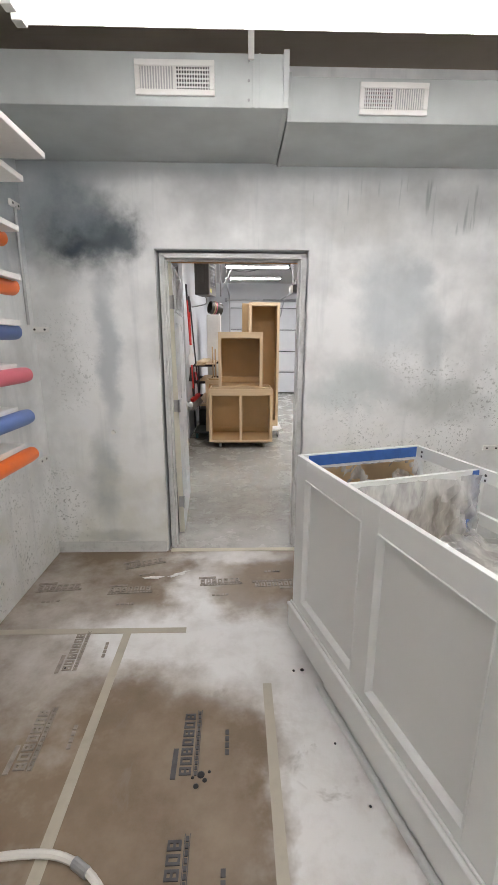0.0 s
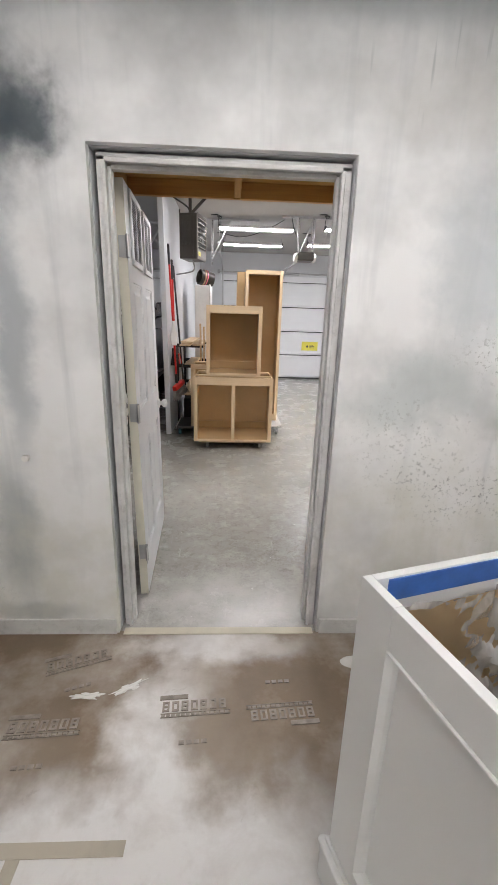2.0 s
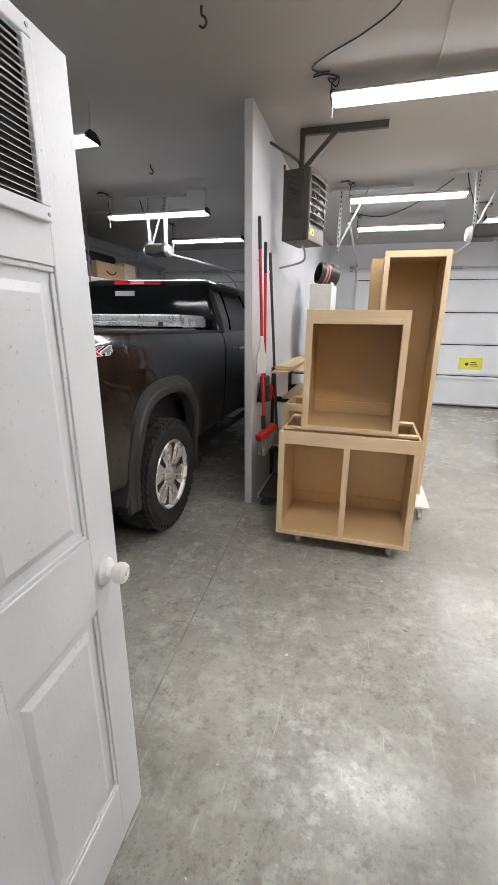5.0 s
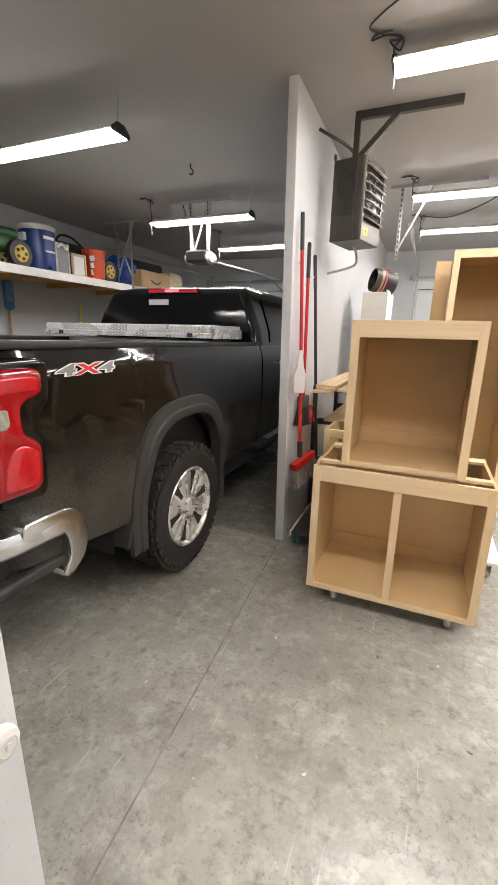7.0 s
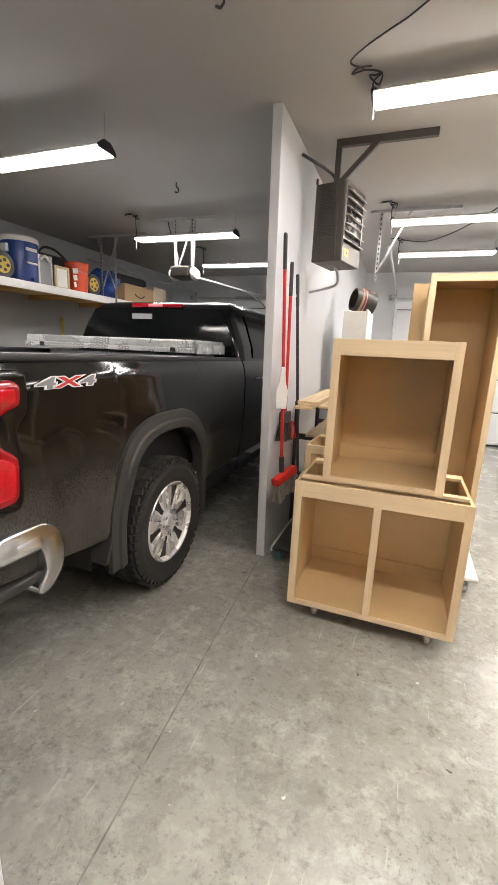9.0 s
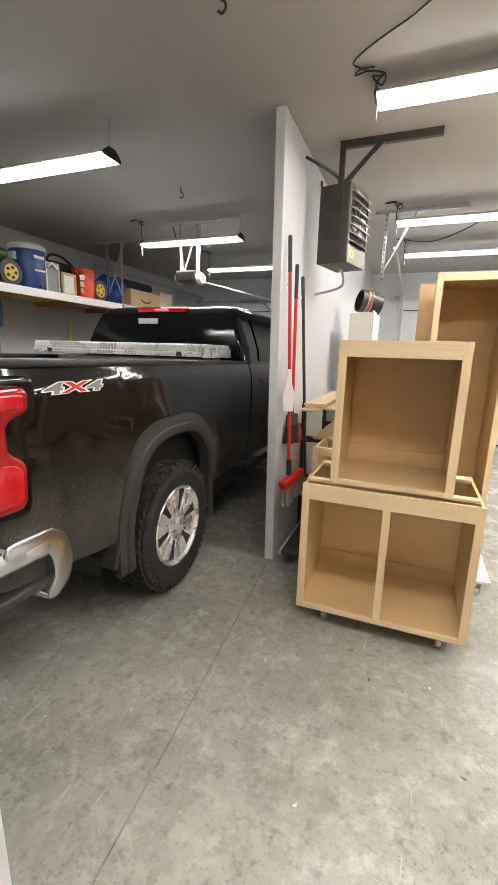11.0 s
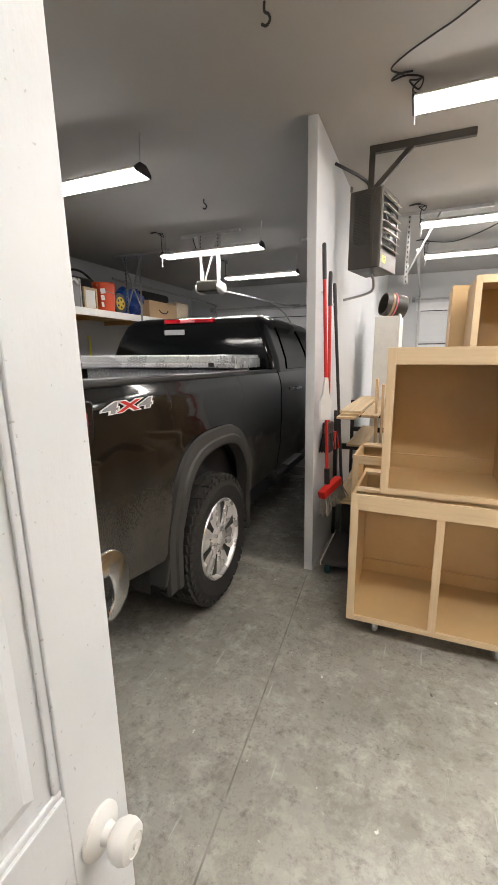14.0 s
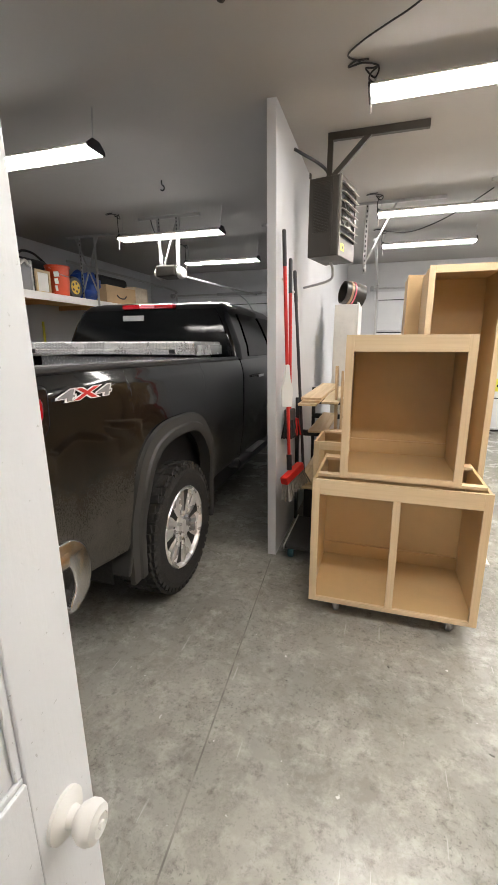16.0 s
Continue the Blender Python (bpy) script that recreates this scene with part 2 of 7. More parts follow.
    right = n.math("ADD", n.math("MULTIPLY", n.blob((1.65, 2.81, 1.0), (1.1, 0.6, 0.6), 0.5, 0.3), 0.9), n.blob((-1.17, 2.2, 0.35), (0.5, 1.4, 0.5), 0.5, 0.3))
    right = n.math("ADD", right, n.math("MULTIPLY", n.blob((-0.95, 2.81, 1.45), (0.25, 0.5, 0.5), 0.5, 0.2), 0.5))
    c = n.mix(n.math("MULTIPLY", n.math("MULTIPLY", flecks, right), 0.75), c, (0.26, 0.265, 0.25))
    n.bump(n.noise(40, 4), 0.15)
    return n.done(c, 0.62)


def concrete_material(name, dusty):
    """Trowelled slab: grey clouds, mottling, pits, scuffs and paint specks."""
    n = Net(name)
    slow, mid = n.noise(0.8, 6, 0.6), n.noise(3.2, 9, 0.7, None, 0.15)
    c = n.mix(n.ramp(slow, 0.34, 0.66), (0.27, 0.265, 0.24), (0.45, 0.435, 0.385))
    c = n.mix(n.ramp(mid, 0.47, 0.62, 0, 0.7), c, (0.17, 0.16, 0.135))
    c = n.mix(n.ramp(n.noise(7, 9, 0.72, n.scaled((1, 1, 1), (2, 7, 1))), 0.5, 0.72, 0, 0.6), c, (0.6, 0.59, 0.54))
    c = n.mix(n.ramp(n.noise(16, 9, 0.78), 0.52, 0.66, 0, 0.6), c, (0.13, 0.125, 0.11))
    c = n.mix(n.math("MULTIPLY", n.ramp(n.noise(70, 4, 0.7), 0.56, 0.64, 0, 0.6), n.ramp(n.noise(2.4, 4, 0.6), 0.42, 0.6)), c, (0.12, 0.115, 0.105))
    c = n.mix(n.ramp(n.noise(27, 2, 0.5), 0.745, 0.76, 0, 0.8), c, (0.75, 0.75, 0.73))
    c = n.mix(n.ramp(n.noise(21, 2, 0.5, n.scaled((1, 1, 1), (5, 3, 1))), 0.755, 0.77, 0, 0.8), c, (0.07, 0.07, 0.06))
    for turn, shift in ((0.5, 0.0), (-0.7, 4.0)):
        v = n.add("ShaderNodeMapping", Vector=n.co, Scale=(34, 2.2, 1), Rotation=(0, 0, turn), Location=(shift, 0, 0)).outputs[0]
        c = n.mix(n.ramp(n.noise(1.0, 3, 0.6, v), 0.69, 0.73, 0, 0.35), c, (0.66, 0.66, 0.63))
    white = n.math("MULTIPLY", n.ramp(n.noise(9, 5, 0.72), 0.52, 0.6), n.blob((0.22, 4.3, 0), (0.3, 0.6, 1), 0.7, 0.25))
    c = n.mix(n.math("MULTIPLY", white, 0.3), c, (0.7, 0.7, 0.69))
    if dusty:
        near = n.blob((0.15, 2.95, 0), (0.8, 0.5, 1), 0.7, 0.25)
        c = n.mix(n.math("MULTIPLY", n.math("MULTIPLY", near, n.ramp(n.noise(4, 6, 0.7), 0.3, 0.6, 0.35, 1.0)), 0.65), c, (0.66, 0.65, 0.63))
    n.bump(n.math("ADD", n.math("MULTIPLY", mid, 0.5), n.math("MULTIPLY", n.noise(120, 3), 0.3)), 0.14)
    return n.done(c, n.ramp(mid, 0.3, 0.7, 0.14, 0.36))


def paper_material():
    """Brown floor board paper, whitened by overspray."""
    n = Net("floor_board_paper")
    c = n.mix(n.ramp(n.noise(3, 5, 0.6), 0.35, 0.7), (0.19, 0.135, 0.085), (0.3, 0.225, 0.15))
    c = n.mix(n.ramp(n.noise(180, 2), 0.4, 0.8, 0, 0.3), c, (0.22, 0.185, 0.15))
    dust = n.math("MULTIPLY", n.ramp(n.noise(1.5, 6, 0.65), 0.45, 0.72), 0.45)
    for centre, size, k in (
        ((0.15, 1.82, 0), (0.62, 0.52, 1), 1.0), ((0.5, 1.2, 0), (0.31, 0.85, 1), 1.0), ((-0.35, 1.88, 0), (0.55, 0.32, 1), 0.9),
        ((-0.8, 1.9, 0), (0.6, 0.7, 1), 0.2), ((-0.05, 2.3, 0), (0.3, 0.45, 1), 0.7), ((0.55, 0.6, 0), (0.3, 0.7, 1), 1.0), ((0.1, 2.74, 0), (0.6, 0.16, 1), 0.7),
    ):
        dust = n.math("ADD", dust, n.math("MULTIPLY", n.blob(centre, size, 0.8, 0.22, 3.0), k))
    bare = n.math("ADD", n.blob((0.2, 2.25, 0), (0.3, 0.3, 1), 0.6, 0.2), n.blob((-0.12, 1.02, 0), (0.42, 0.56, 1), 0.35, 0.16))
    dust = n.math("MULTIPLY", dust, n.math("SUBTRACT", 1.0, n.math("MULTIPLY", bare, 0.8)))
    dust = n.math("MULTIPLY", dust, 0.97)
    dust = n.math("MULTIPLY", dust, n.ramp(n.noise(5, 6, 0.7, None, 0.3), 0.3, 0.55, 0.78, 1.0))
    c = n.mix(dust, c, (0.84, 0.83, 0.82))
    wet = n.math("MULTIPLY", n.ramp(n.noise(2.8, 5, 0.7, None, 1.2), 0.62, 0.72), 0.5)
    c = n.mix(wet, c, (0.25, 0.215, 0.175))
    n.bump(n.noise(30, 5), 0.2)
    return n.done(c, n.ramp(n.noise(6), 0.3, 0.7, 0.42, 0.6))


def truck_paint():
    """Black clear-coated paint with dried road dust low on the sides."""
    n = Net("truck_paint")
    pos = n.add("ShaderNodeSeparateXYZ", Vector=n.co).outputs["Z"]
    low = n.math("MULTIPLY", n.ramp(pos, 1.16, 0.8), n.ramp(n.noise(3.5, 4, 0.6), 0.3, 0.6, 0.6, 1.0))
    spots = n.ramp(n.noise(150, 5, 0.8), 0.42, 0.62)
    film = n.ramp(n.noise(3, 6, 0.65), 0.25, 0.75, 0.45, 1.0)
    dust = n.math("MULTIPLY", n.math("MULTIPLY", low, film), n.math("ADD", 0.34, n.math("MULTIPLY", spots, 0.5)))
    c = n.mix(n.math("MULTIPLY", dust, 0.85), (0.004, 0.004, 0.0045), (0.17, 0.155, 0.13))
    n.bump(n.noise(140, 2), 0.02)
    return n.done(c, n.math("ADD", 0.1, n.math("MULTIPLY", dust, 0.8)), 0.0, Specular_IOR_Level=0.3, Coat_Weight=n.ramp(dust, 0.0, 0.4, 0.5, 0.0), Coat_Roughness=0.04)


def diamond_plate():
    n = Net("diamond_plate")
    w1 = n.add("ShaderNodeTexVoronoi", Vector=n.scaled((38, 38, 38)), Scale=1.0).outputs["Distance"]
    h = n.ramp(w1, 0.42, 0.3)
    n.bump(h, 0.15, 0.001)
    return n.done(n.mix(h, (0.62, 0.63, 0.64), (0.82, 0.83, 0.84)), n.ramp(n.noise(8), 0.3, 0.7, 0.3, 0.45), 0.55)


def glow(name, color, strength):
    n = Net(name)
    n.put(n.b, "Emission_Color", (*color, 1))
    n.put(n.b, "Emission_Strength", strength)
    return n.done((0.9, 0.9, 0.9), 0.4)


M = {}
M["booth_wall"] = booth_wall_material()
M["concrete"] = concrete_material("concrete_slab", True)
M["paper"] = paper_material()
M["wall"] = plain("garage_wall_paint", (0.6, 0.61, 0.63), 0.6, var=0.06, scale=1.6, fine=160, bump=0.1)
M["ceiling"] = plain("garage_ceiling_paint", (0.42, 0.412, 0.4), 0.8, var=0.05, scale=1.2, fine=200, bump=0.15)
# the brown carries the shade above the lamp housings in its colour
M["booth_ceiling"] = plain("booth_ceiling_board", (0.34, 0.29, 0.23), 0.8, var=0.15, scale=2)
M["trim"] = plain("white_trim", (0.66, 0.66, 0.63), 0.5, var=0.1, scale=4, bump=0.15, dirt=0.25)
M["frame_grey"] = plain("door_frame_overspray", (0.68, 0.68, 0.665), 0.55, var=0.2, scale=5, bump=0.2, dirt=0.35)
n = Net("door_white_paint")
c = n.mix(n.ramp(n.noise(3), 0.3, 0.7), (0.68, 0.7, 0.72), (0.76, 0.775, 0.79))
c = n.mix(n.ramp(n.noise(85, 3, 0.6), 0.67, 0.7, 0, 0.6), c, (0.4, 0.4, 0.39))
c = n.mix(n.ramp(n.noise(1.0, 2, 0.5, n.scaled((40, 40, 5))), 0.73, 0.75, 0, 0.35), c, (0.5, 0.5, 0.49))
n.bump(n.math("ADD", n.noise(70, 3), n.math("MULTIPLY", n.noise(1.0, 3, 0.6, n.scaled((120, 120, 6))), 0.5)), 0.25)
M["door"] = n.done(c, 0.38)
M["door_edge"] = plain("door_edge_cream", (0.72, 0.69, 0.58), 0.5, var=0.08, scale=6, bump=0.15)
M["galv"] = plain("galvanised_duct", (0.55, 0.58, 0.575), 0.45, 0.2, var=0.2, scale=2.2, fine=25, bump=0.05)
M["steel"] = plain("grey_steel", (0.42, 0.43, 0.44), 0.38, 0.85, var=0.15, scale=12)
M["bracket"] = plain("zinc_angle", (0.5, 0.5, 0.5), 0.45, 0.7, var=0.15, scale=14)
M["white_plastic"] = plain("white_plastic", (0.78, 0.77, 0.74), 0.4, var=0.04)
M["white_board"] = plain("white_melamine", (0.78, 0.77, 0.74), 0.45, var=0.05, dirt=0.1)
M["dark"] = plain("dark_plastic", (0.02, 0.02, 0.022), 0.45, var=0.25)
M["rubber"] = plain("rubber", (0.022, 0.021, 0.02), 0.75, var=0.3, scale=20, bump=0.3, dirt=0.3)
M["heater"] = plain("heater_enamel", (0.03, 0.025, 0.019), 0.4, 0.0, var=0.2, scale=7)
M["heater_front"] = plain("heater_brushed", (0.17, 0.155, 0.135), 0.38, 0.6, var=0.12, scale=8)
M["ply_face"] = wood("plywood_face", (0.74, 0.47, 0.16), (0.46, 0.25, 0.065), 0, 0.28, contrast=1.0)
M["fir"] = wood("fir_lumber", (0.56, 0.32, 0.1), (0.4, 0.2, 0.055), 0, 1.0, knots=0.7)
M["fir_y"] = wood("fir_lumber_across", (0.56, 0.32, 0.1), (0.4, 0.2, 0.055), 1, 1.0, knots=0.7)
M["maple"] = wood("maple_frame", (0.72, 0.57, 0.37), (0.62, 0.46, 0.28), 2, 0.7, contrast=0.6)
M["maple_x"] = wood("maple_frame_rail", (0.72, 0.57, 0.37), (0.62, 0.46, 0.28), 0, 0.7, contrast=0.6)
M["mdf"] = plain("tan_cabinet_board", (0.58, 0.4, 0.2), 0.45, var=0.1, scale=3, fine=220, bump=0.08)
M["pine_y"] = wood("pine_boards", (0.66, 0.52, 0.34), (0.5, 0.36, 0.2), 1, 1.0, knots=0.5)
M["pine_z"] = wood("pine_upright", (0.62, 0.45, 0.27), (0.47, 0.31, 0.16), 2, 1.0, knots=0.5)
M["edge"] = wood("plywood_edge", (0.5, 0.35, 0.2), (0.3, 0.19, 0.1), 2, 2.0)
M["brown_board"] = plain("brown_hardboard", (0.30, 0.2, 0.11), 0.5, var=0.12, scale=3)
M["island"] = plain("island_paint", (0.77, 0.78, 0.765), 0.45, var=0.03, scale=2, fine=120, bump=0.06)
n = Net("masking_film")
crease = n.noise(1.0, 4, 0.55, n.add("ShaderNodeMapping", Vector=n.co, Scale=(4, 16, 5), Rotation=(0.7, 0.3, 0.0)).outputs[0])
n.bump(crease, 0.4, 0.006)
M["film"] = n.done((0.9, 0.88, 0.85), 0.16, 0.0, Alpha=n.ramp(crease, 0.4, 0.65, 0.3, 0.72))
M["kraft"] = plain("kraft_paper", (0.52, 0.38, 0.22), 0.6, var=0.15, scale=5)
M["blue_tape"] = plain("blue_tape", (0.045, 0.14, 0.45), 0.5, var=0.2, scale=20)
M["tape"] = plain("seam_tape", (0.5, 0.455, 0.37), 0.5, var=0.12, scale=4, bump=0.1, dirt=0.15)
M["tan_tape"] = plain("threshold_tape", (0.62, 0.58, 0.46), 0.5, var=0.12, scale=5)
M["bucket"] = plain("bucket_orange", (0.72, 0.075, 0.015), 0.4, var=0.1)
M["glove"] = plain("pale_blue_rubber", (0.12, 0.3, 0.55), 0.5, var=0.2, scale=18)
M["hub_yellow"] = plain("hub_yellow", (0.62, 0.42, 0.03), 0.4, var=0.1)
M["ink"] = plain("dark_ink", (0.1, 0.095, 0.1), 0.6, var=0.3, scale=25)
M["faint_ink"] = plain("faint_ink", (0.34, 0.295, 0.255), 0.6, var=0.35, scale=25)
M["orange"] = plain("orange_wrap", (0.8, 0.15, 0.012), 0.4, var=0.12)
M["blue"] = plain("blue_wrap", (0.1, 0.17, 0.42), 0.4, var=0.15)
M["red"] = plain("red_enamel", (0.55, 0.02, 0.015), 0.35, var=0.1)
M["pink"] = plain("pink_wrap", (0.62, 0.13, 0.17), 0.45, var=0.15)
M["magenta"] = plain("magenta_cloth", (0.85, 0.06, 0.3), 0.7, var=0.2, scale=15)
M["yellow"] = plain("yellow_plastic", (0.52, 0.28, 0.012), 0.42, var=0.15, scale=7, dirt=0.35)
M["cream"] = plain("cream_plastic", (0.5, 0.41, 0.25), 0.5, var=0.15, dirt=0.75)
n = Net("black_tread")
c = n.mix(n.ramp(n.noise(9), 0.3, 0.7), (0.05, 0.052, 0.058), (0.11, 0.114, 0.12))
c = n.mix(n.ramp(n.noise(28, 7, 0.8), 0.52, 0.66, 0, 0.65), c, (0.5, 0.5, 0.5))
c = n.mix(n.ramp(n.noise(7, 5, 0.7), 0.62, 0.7, 0, 0.6), c, (0.62, 0.62, 0.62))
n.bump(n.noise(90), 0.3)
M["tread"] = n.done(c, 0.5)
M["garage_door"] = plain("garage_door_steel", (0.72, 0.73, 0.75), 0.42, var=0.04, scale=3, fine=50, bump=0.15)
M["sign"] = plain("yellow_sign", (0.75, 0.68, 0.08), 0.5, var=0.06)
M["glass_dark"] = plain("tinted_glass", (0.003, 0.0035, 0.004), 0.04, var=0.05, bump=0.0, Specular_IOR_Level=0.32)
M["chrome"] = plain("chrome", (0.74, 0.75, 0.77), 0.2, 1.0, var=0.08, bump=0.02)
M["alloy"] = plain("machined_alloy", (0.8, 0.79, 0.78), 0.26, 0.6, var=0.1, bump=0.03)
M["grey_trim"] = plain("flare_plastic", (0.04, 0.039, 0.037), 0.55, var=0.2, scale=8, dirt=0.0)
M["tail_bright"] = plain("tail_lamp_guide", (0.6, 0.008, 0.02), 0.1, var=0.2, scale=30, bump=0.0, Coat_Weight=1.0)
M["tail_red"] = plain("tail_lamp_red", (0.36, 0.002, 0.008), 0.08, var=0.15, scale=9, bump=0.0, Coat_Weight=1.0)
M["tail_clear"] = plain("tail_lamp_clear", (0.34, 0.31, 0.28), 0.12, var=0.35, scale=40)
M["grey_ink"] = plain("badge_grey", (0.25, 0.25, 0.26), 0.4, var=0.1)
M["white_ink"] = plain("badge_white", (0.8, 0.8, 0.8), 0.4, var=0.05)
M["truck"] = truck_paint()
M["gloss_black"] = plain("gloss_black_plastic", (0.005, 0.005, 0.006), 0.08, var=0.05, bump=0.0)
M["joint"] = plain("joint_shadow", (0.24, 0.228, 0.2), 0.7, var=0.5, scale=9)
M["louver"] = plain("louver_steel", (0.7, 0.68, 0.64), 0.3, 0.4, var=0.05)
M["plate"] = diamond_plate()
M["cardboard"] = plain("cardboard", (0.5, 0.34, 0.19), 0.65, var=0.1, scale=4)
M["green"] = plain("green_plastic", (0.015, 0.085, 0.015), 0.4, var=0.15)
M["cooler"] = plain("cooler_blue", (0.012, 0.045, 0.2), 0.35, var=0.1)
M["tarp"] = plain("blue_tarp", (0.01, 0.06, 0.32), 0.45, var=0.25, scale=14)
M["bristle"] = plain("grey_bristle", (0.3, 0.28, 0.25), 0.8, var=0.3, scale=40, bump=0.6)
M["black_bristle"] = plain("black_bristle", (0.03, 0.03, 0.032), 0.8, var=0.3, scale=40, bump=0.6)
M["teal"] = plain("teal_caster", (0.03, 0.12, 0.14), 0.5, var=0.1)
M["hose"] = plain("white_hose", (0.75, 0.73, 0.68), 0.45, var=0.08)
M["cloth"] = plain("cream_cloth", (0.68, 0.58, 0.45), 0.85, var=0.15, scale=20)
M["tube"] = glow("fluorescent_tube", (1.0, 0.97, 0.92), TUBE_POWER)
M["led"] = glow("led_diffuser", (1.0, 0.985, 0.965), SHOP_POWER)

# ---- structure ----
def wpart(name, bm, material, parent, label="", smooth=False):
    """A part given in world places, hung under a thing or under a part of it."""
    top = parent
    while top.parent:
        top = top.parent
    return part(name, moved(bm, top.matrix_basis.inverted()), material, parent, label, smooth)


def struct(name, bm, material, label, category="wall"):
    return tagged(part(name, bm, material), label, category, kind="structure")


CEIL = 3.1
LEFT, RIGHT, FAR = -4.95, 4.9, 12.35
# the wall between booth and garage: core with the doorway, and the booth's own skin
bm = box(LEFT - 0.15, -0.36, 2.85, 2.985, 0, CEIL)
box(0.625, RIGHT + 0.15, 2.85, 2.985, 0, CEIL, bm=bm)
box(-0.36, 0.625, 2.85, 2.985, 2.11, CEIL, bm=bm)
struct("wall_south", bm, M["wall"], "white painted wall between the booth and the garage")
bm = box(-1.17, -0.362, 2.815, 2.848, 0, CEIL)
box(0.627, 2.45, 2.815, 2.848, 0, CEIL, bm=bm)
box(-0.362, 0.627, 2.815, 2.848, 2.112, CEIL, bm=bm)
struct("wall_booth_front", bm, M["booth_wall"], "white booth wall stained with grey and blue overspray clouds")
struct("wall_booth_left", box(-1.3, -1.17, -1.6, 2.85, 0, CEIL), M["booth_wall"], "white booth side wall flecked with old paint")
struct("wall_booth_right", box(2.45, 2.58, -1.6, 2.85, 0, CEIL), M["booth_wall"], "white booth side wall flecked with old paint")
struct("wall_booth_back", box(-1.3, 2.58, -1.73, -1.6, 0, CEIL), M["booth_wall"], "white booth back wall")
struct("ceiling_booth", box(-1.3, 2.58, -1.73, 2.815, CEIL, CEIL + 0.1), M["booth_ceiling"], "booth ceiling board, brown to stand in for shade", "ceiling")
struct("floor_booth", box(-1.3, 2.58, -1.73, 2.825, -0.1, 0.0), M["paper"], "brown floor protection paper whitened by overspray", "floor")
bm = box(-1.169, -0.372, 2.803, 2.815, 0, 0.085, 0.003)
box(0.637, 2.449, 2.803, 2.815, 0, 0.085, 0.003, bm)
struct("baseboard_booth", bm, M["frame_grey"], "grey oversprayed base strip along the booth wall", "baseboard")
struct("floor", box(LEFT - 0.15, RIGHT + 0.15, 2.825, FAR + 0.2, -0.1, 0.0), M["concrete"], "grey mottled trowelled concrete garage floor", "floor")
struct("wall_west", box(LEFT - 0.15, LEFT, 2.985, FAR + 0.15, 0, CEIL), M["wall"], "pale grey painted garage side wall")
struct("wall_east", box(RIGHT, RIGHT + 0.15, 2.985, FAR + 0.15, 0, CEIL), M["wall"], "pale grey painted garage side wall")
bm = box(LEFT, -4.25, FAR, FAR + 0.15, 0, CEIL)
box(-1.2, -0.05, FAR, FAR + 0.15, 0, CEIL, bm=bm)
box(3.0, RIGHT, FAR, FAR + 0.15, 0, CEIL, bm=bm)
for x0, x1 in ((-4.25, -1.2), (-0.05, 3.0)):
    box(x0, x1, FAR, FAR + 0.15, 2.5, CEIL, bm=bm)
struct("wall_north", bm, M["wall"], "pale grey painted garage end wall with two door openings")
bm = box(-0.684, -0.619, 6.51, FAR, 0, CEIL, 0.004)
for v in bm.verts:
    v.co.x -= 0.013 * v.co.z
struct("wall_partition", bm, M["wall"], "white painted partition wall between the two garage bays")
struct("ceiling", box(LEFT - 0.15, RIGHT + 0.15, 2.985, FAR + 0.15, CEIL, CEIL + 0.1), M["ceiling"], "pale painted garage ceiling", "ceiling")
struct("trim_joint", moved(box(-0.0035, 0.0035, 0, 3.42, 0.0, 0.002), pose(-0.386, 3.1, 0, 0, 0, 4.35)), M["joint"], "dark saw-cut joint across the concrete floor", "floor joint")

# door frame
frame_ob = thing("door_frame", "grey-white oversprayed wooden door frame with stops", "door frame", pose(0.15, 2.9, 0), kind="structure")
for side, x0, x1, sx in (("jamb", -0.345, -0.313, 1), ("jamb", 0.584, 0.622, -1)):
    wpart(side, box(x0, x1, 2.872, 3.0, 0, 2.09, 0.003), M["frame_grey"], frame_ob)
    a, b = (x1, x1 + 0.014) if sx > 0 else (x0 - 0.014, x0)
    wpart("stop", box(a, b, 2.905, 2.945, 0, 2.065, 0.003), M["frame_grey"], frame_ob)
    a, b = (x1 - 0.012, x1 + 0.004) if sx > 0 else (x0 - 0.004, x0 + 0.012)
    wpart("bead", box(a, b, 2.862, 2.874, 0, 2.07, 0.004), M["frame_grey"], frame_ob)
wpart("head", box(-0.345, 0.622, 2.872, 3.0, 2.072, 2.1, 0.003), M["frame_grey"], frame_ob)
wpart("stop", box(-0.3, 0.57, 2.905, 2.945, 2.055, 2.072, 0.003), M["frame_grey"], frame_ob)
wpart("bead", box(-0.31, 0.582, 2.861, 2.874, 2.066, 2.084, 0.004), M["frame_grey"], frame_ob)
wpart("strike_plate", box(0.5815, 0.5845, 2.952, 2.985, 0.9, 0.98, 0.001), M["steel"], frame_ob, "small steel strike plate")
for z in (0.35, 0.75, 1.2, 1.62):
    wpart("shim", box(0.6225, 0.626, 2.856, 2.9, z, z + 0.11, 0.001), M["frame_grey"], frame_ob)

# floor tape and print on the booth floor
for n, b in (("seam", box(-1.165, -0.12, 1.905, 1.945, 0, 0.003)), ("seam", box(-0.455, -0.415, -1.5, 1.904, 0, 0.003)), ("seam", box(0.28, 0.32, -1.5, 1.55, 0, 0.003))):
    tagged(part("floor_tape", b, M["tape"]), "pale seam tape stuck on the floor paper", "floor tape", "floor tapes")
tagged(part("threshold_tape", box(-0.34, 0.61, 2.8, 2.845, 0, 0.005), M["tan_tape"]), "tan tape strip across the doorway threshold", "floor tape")


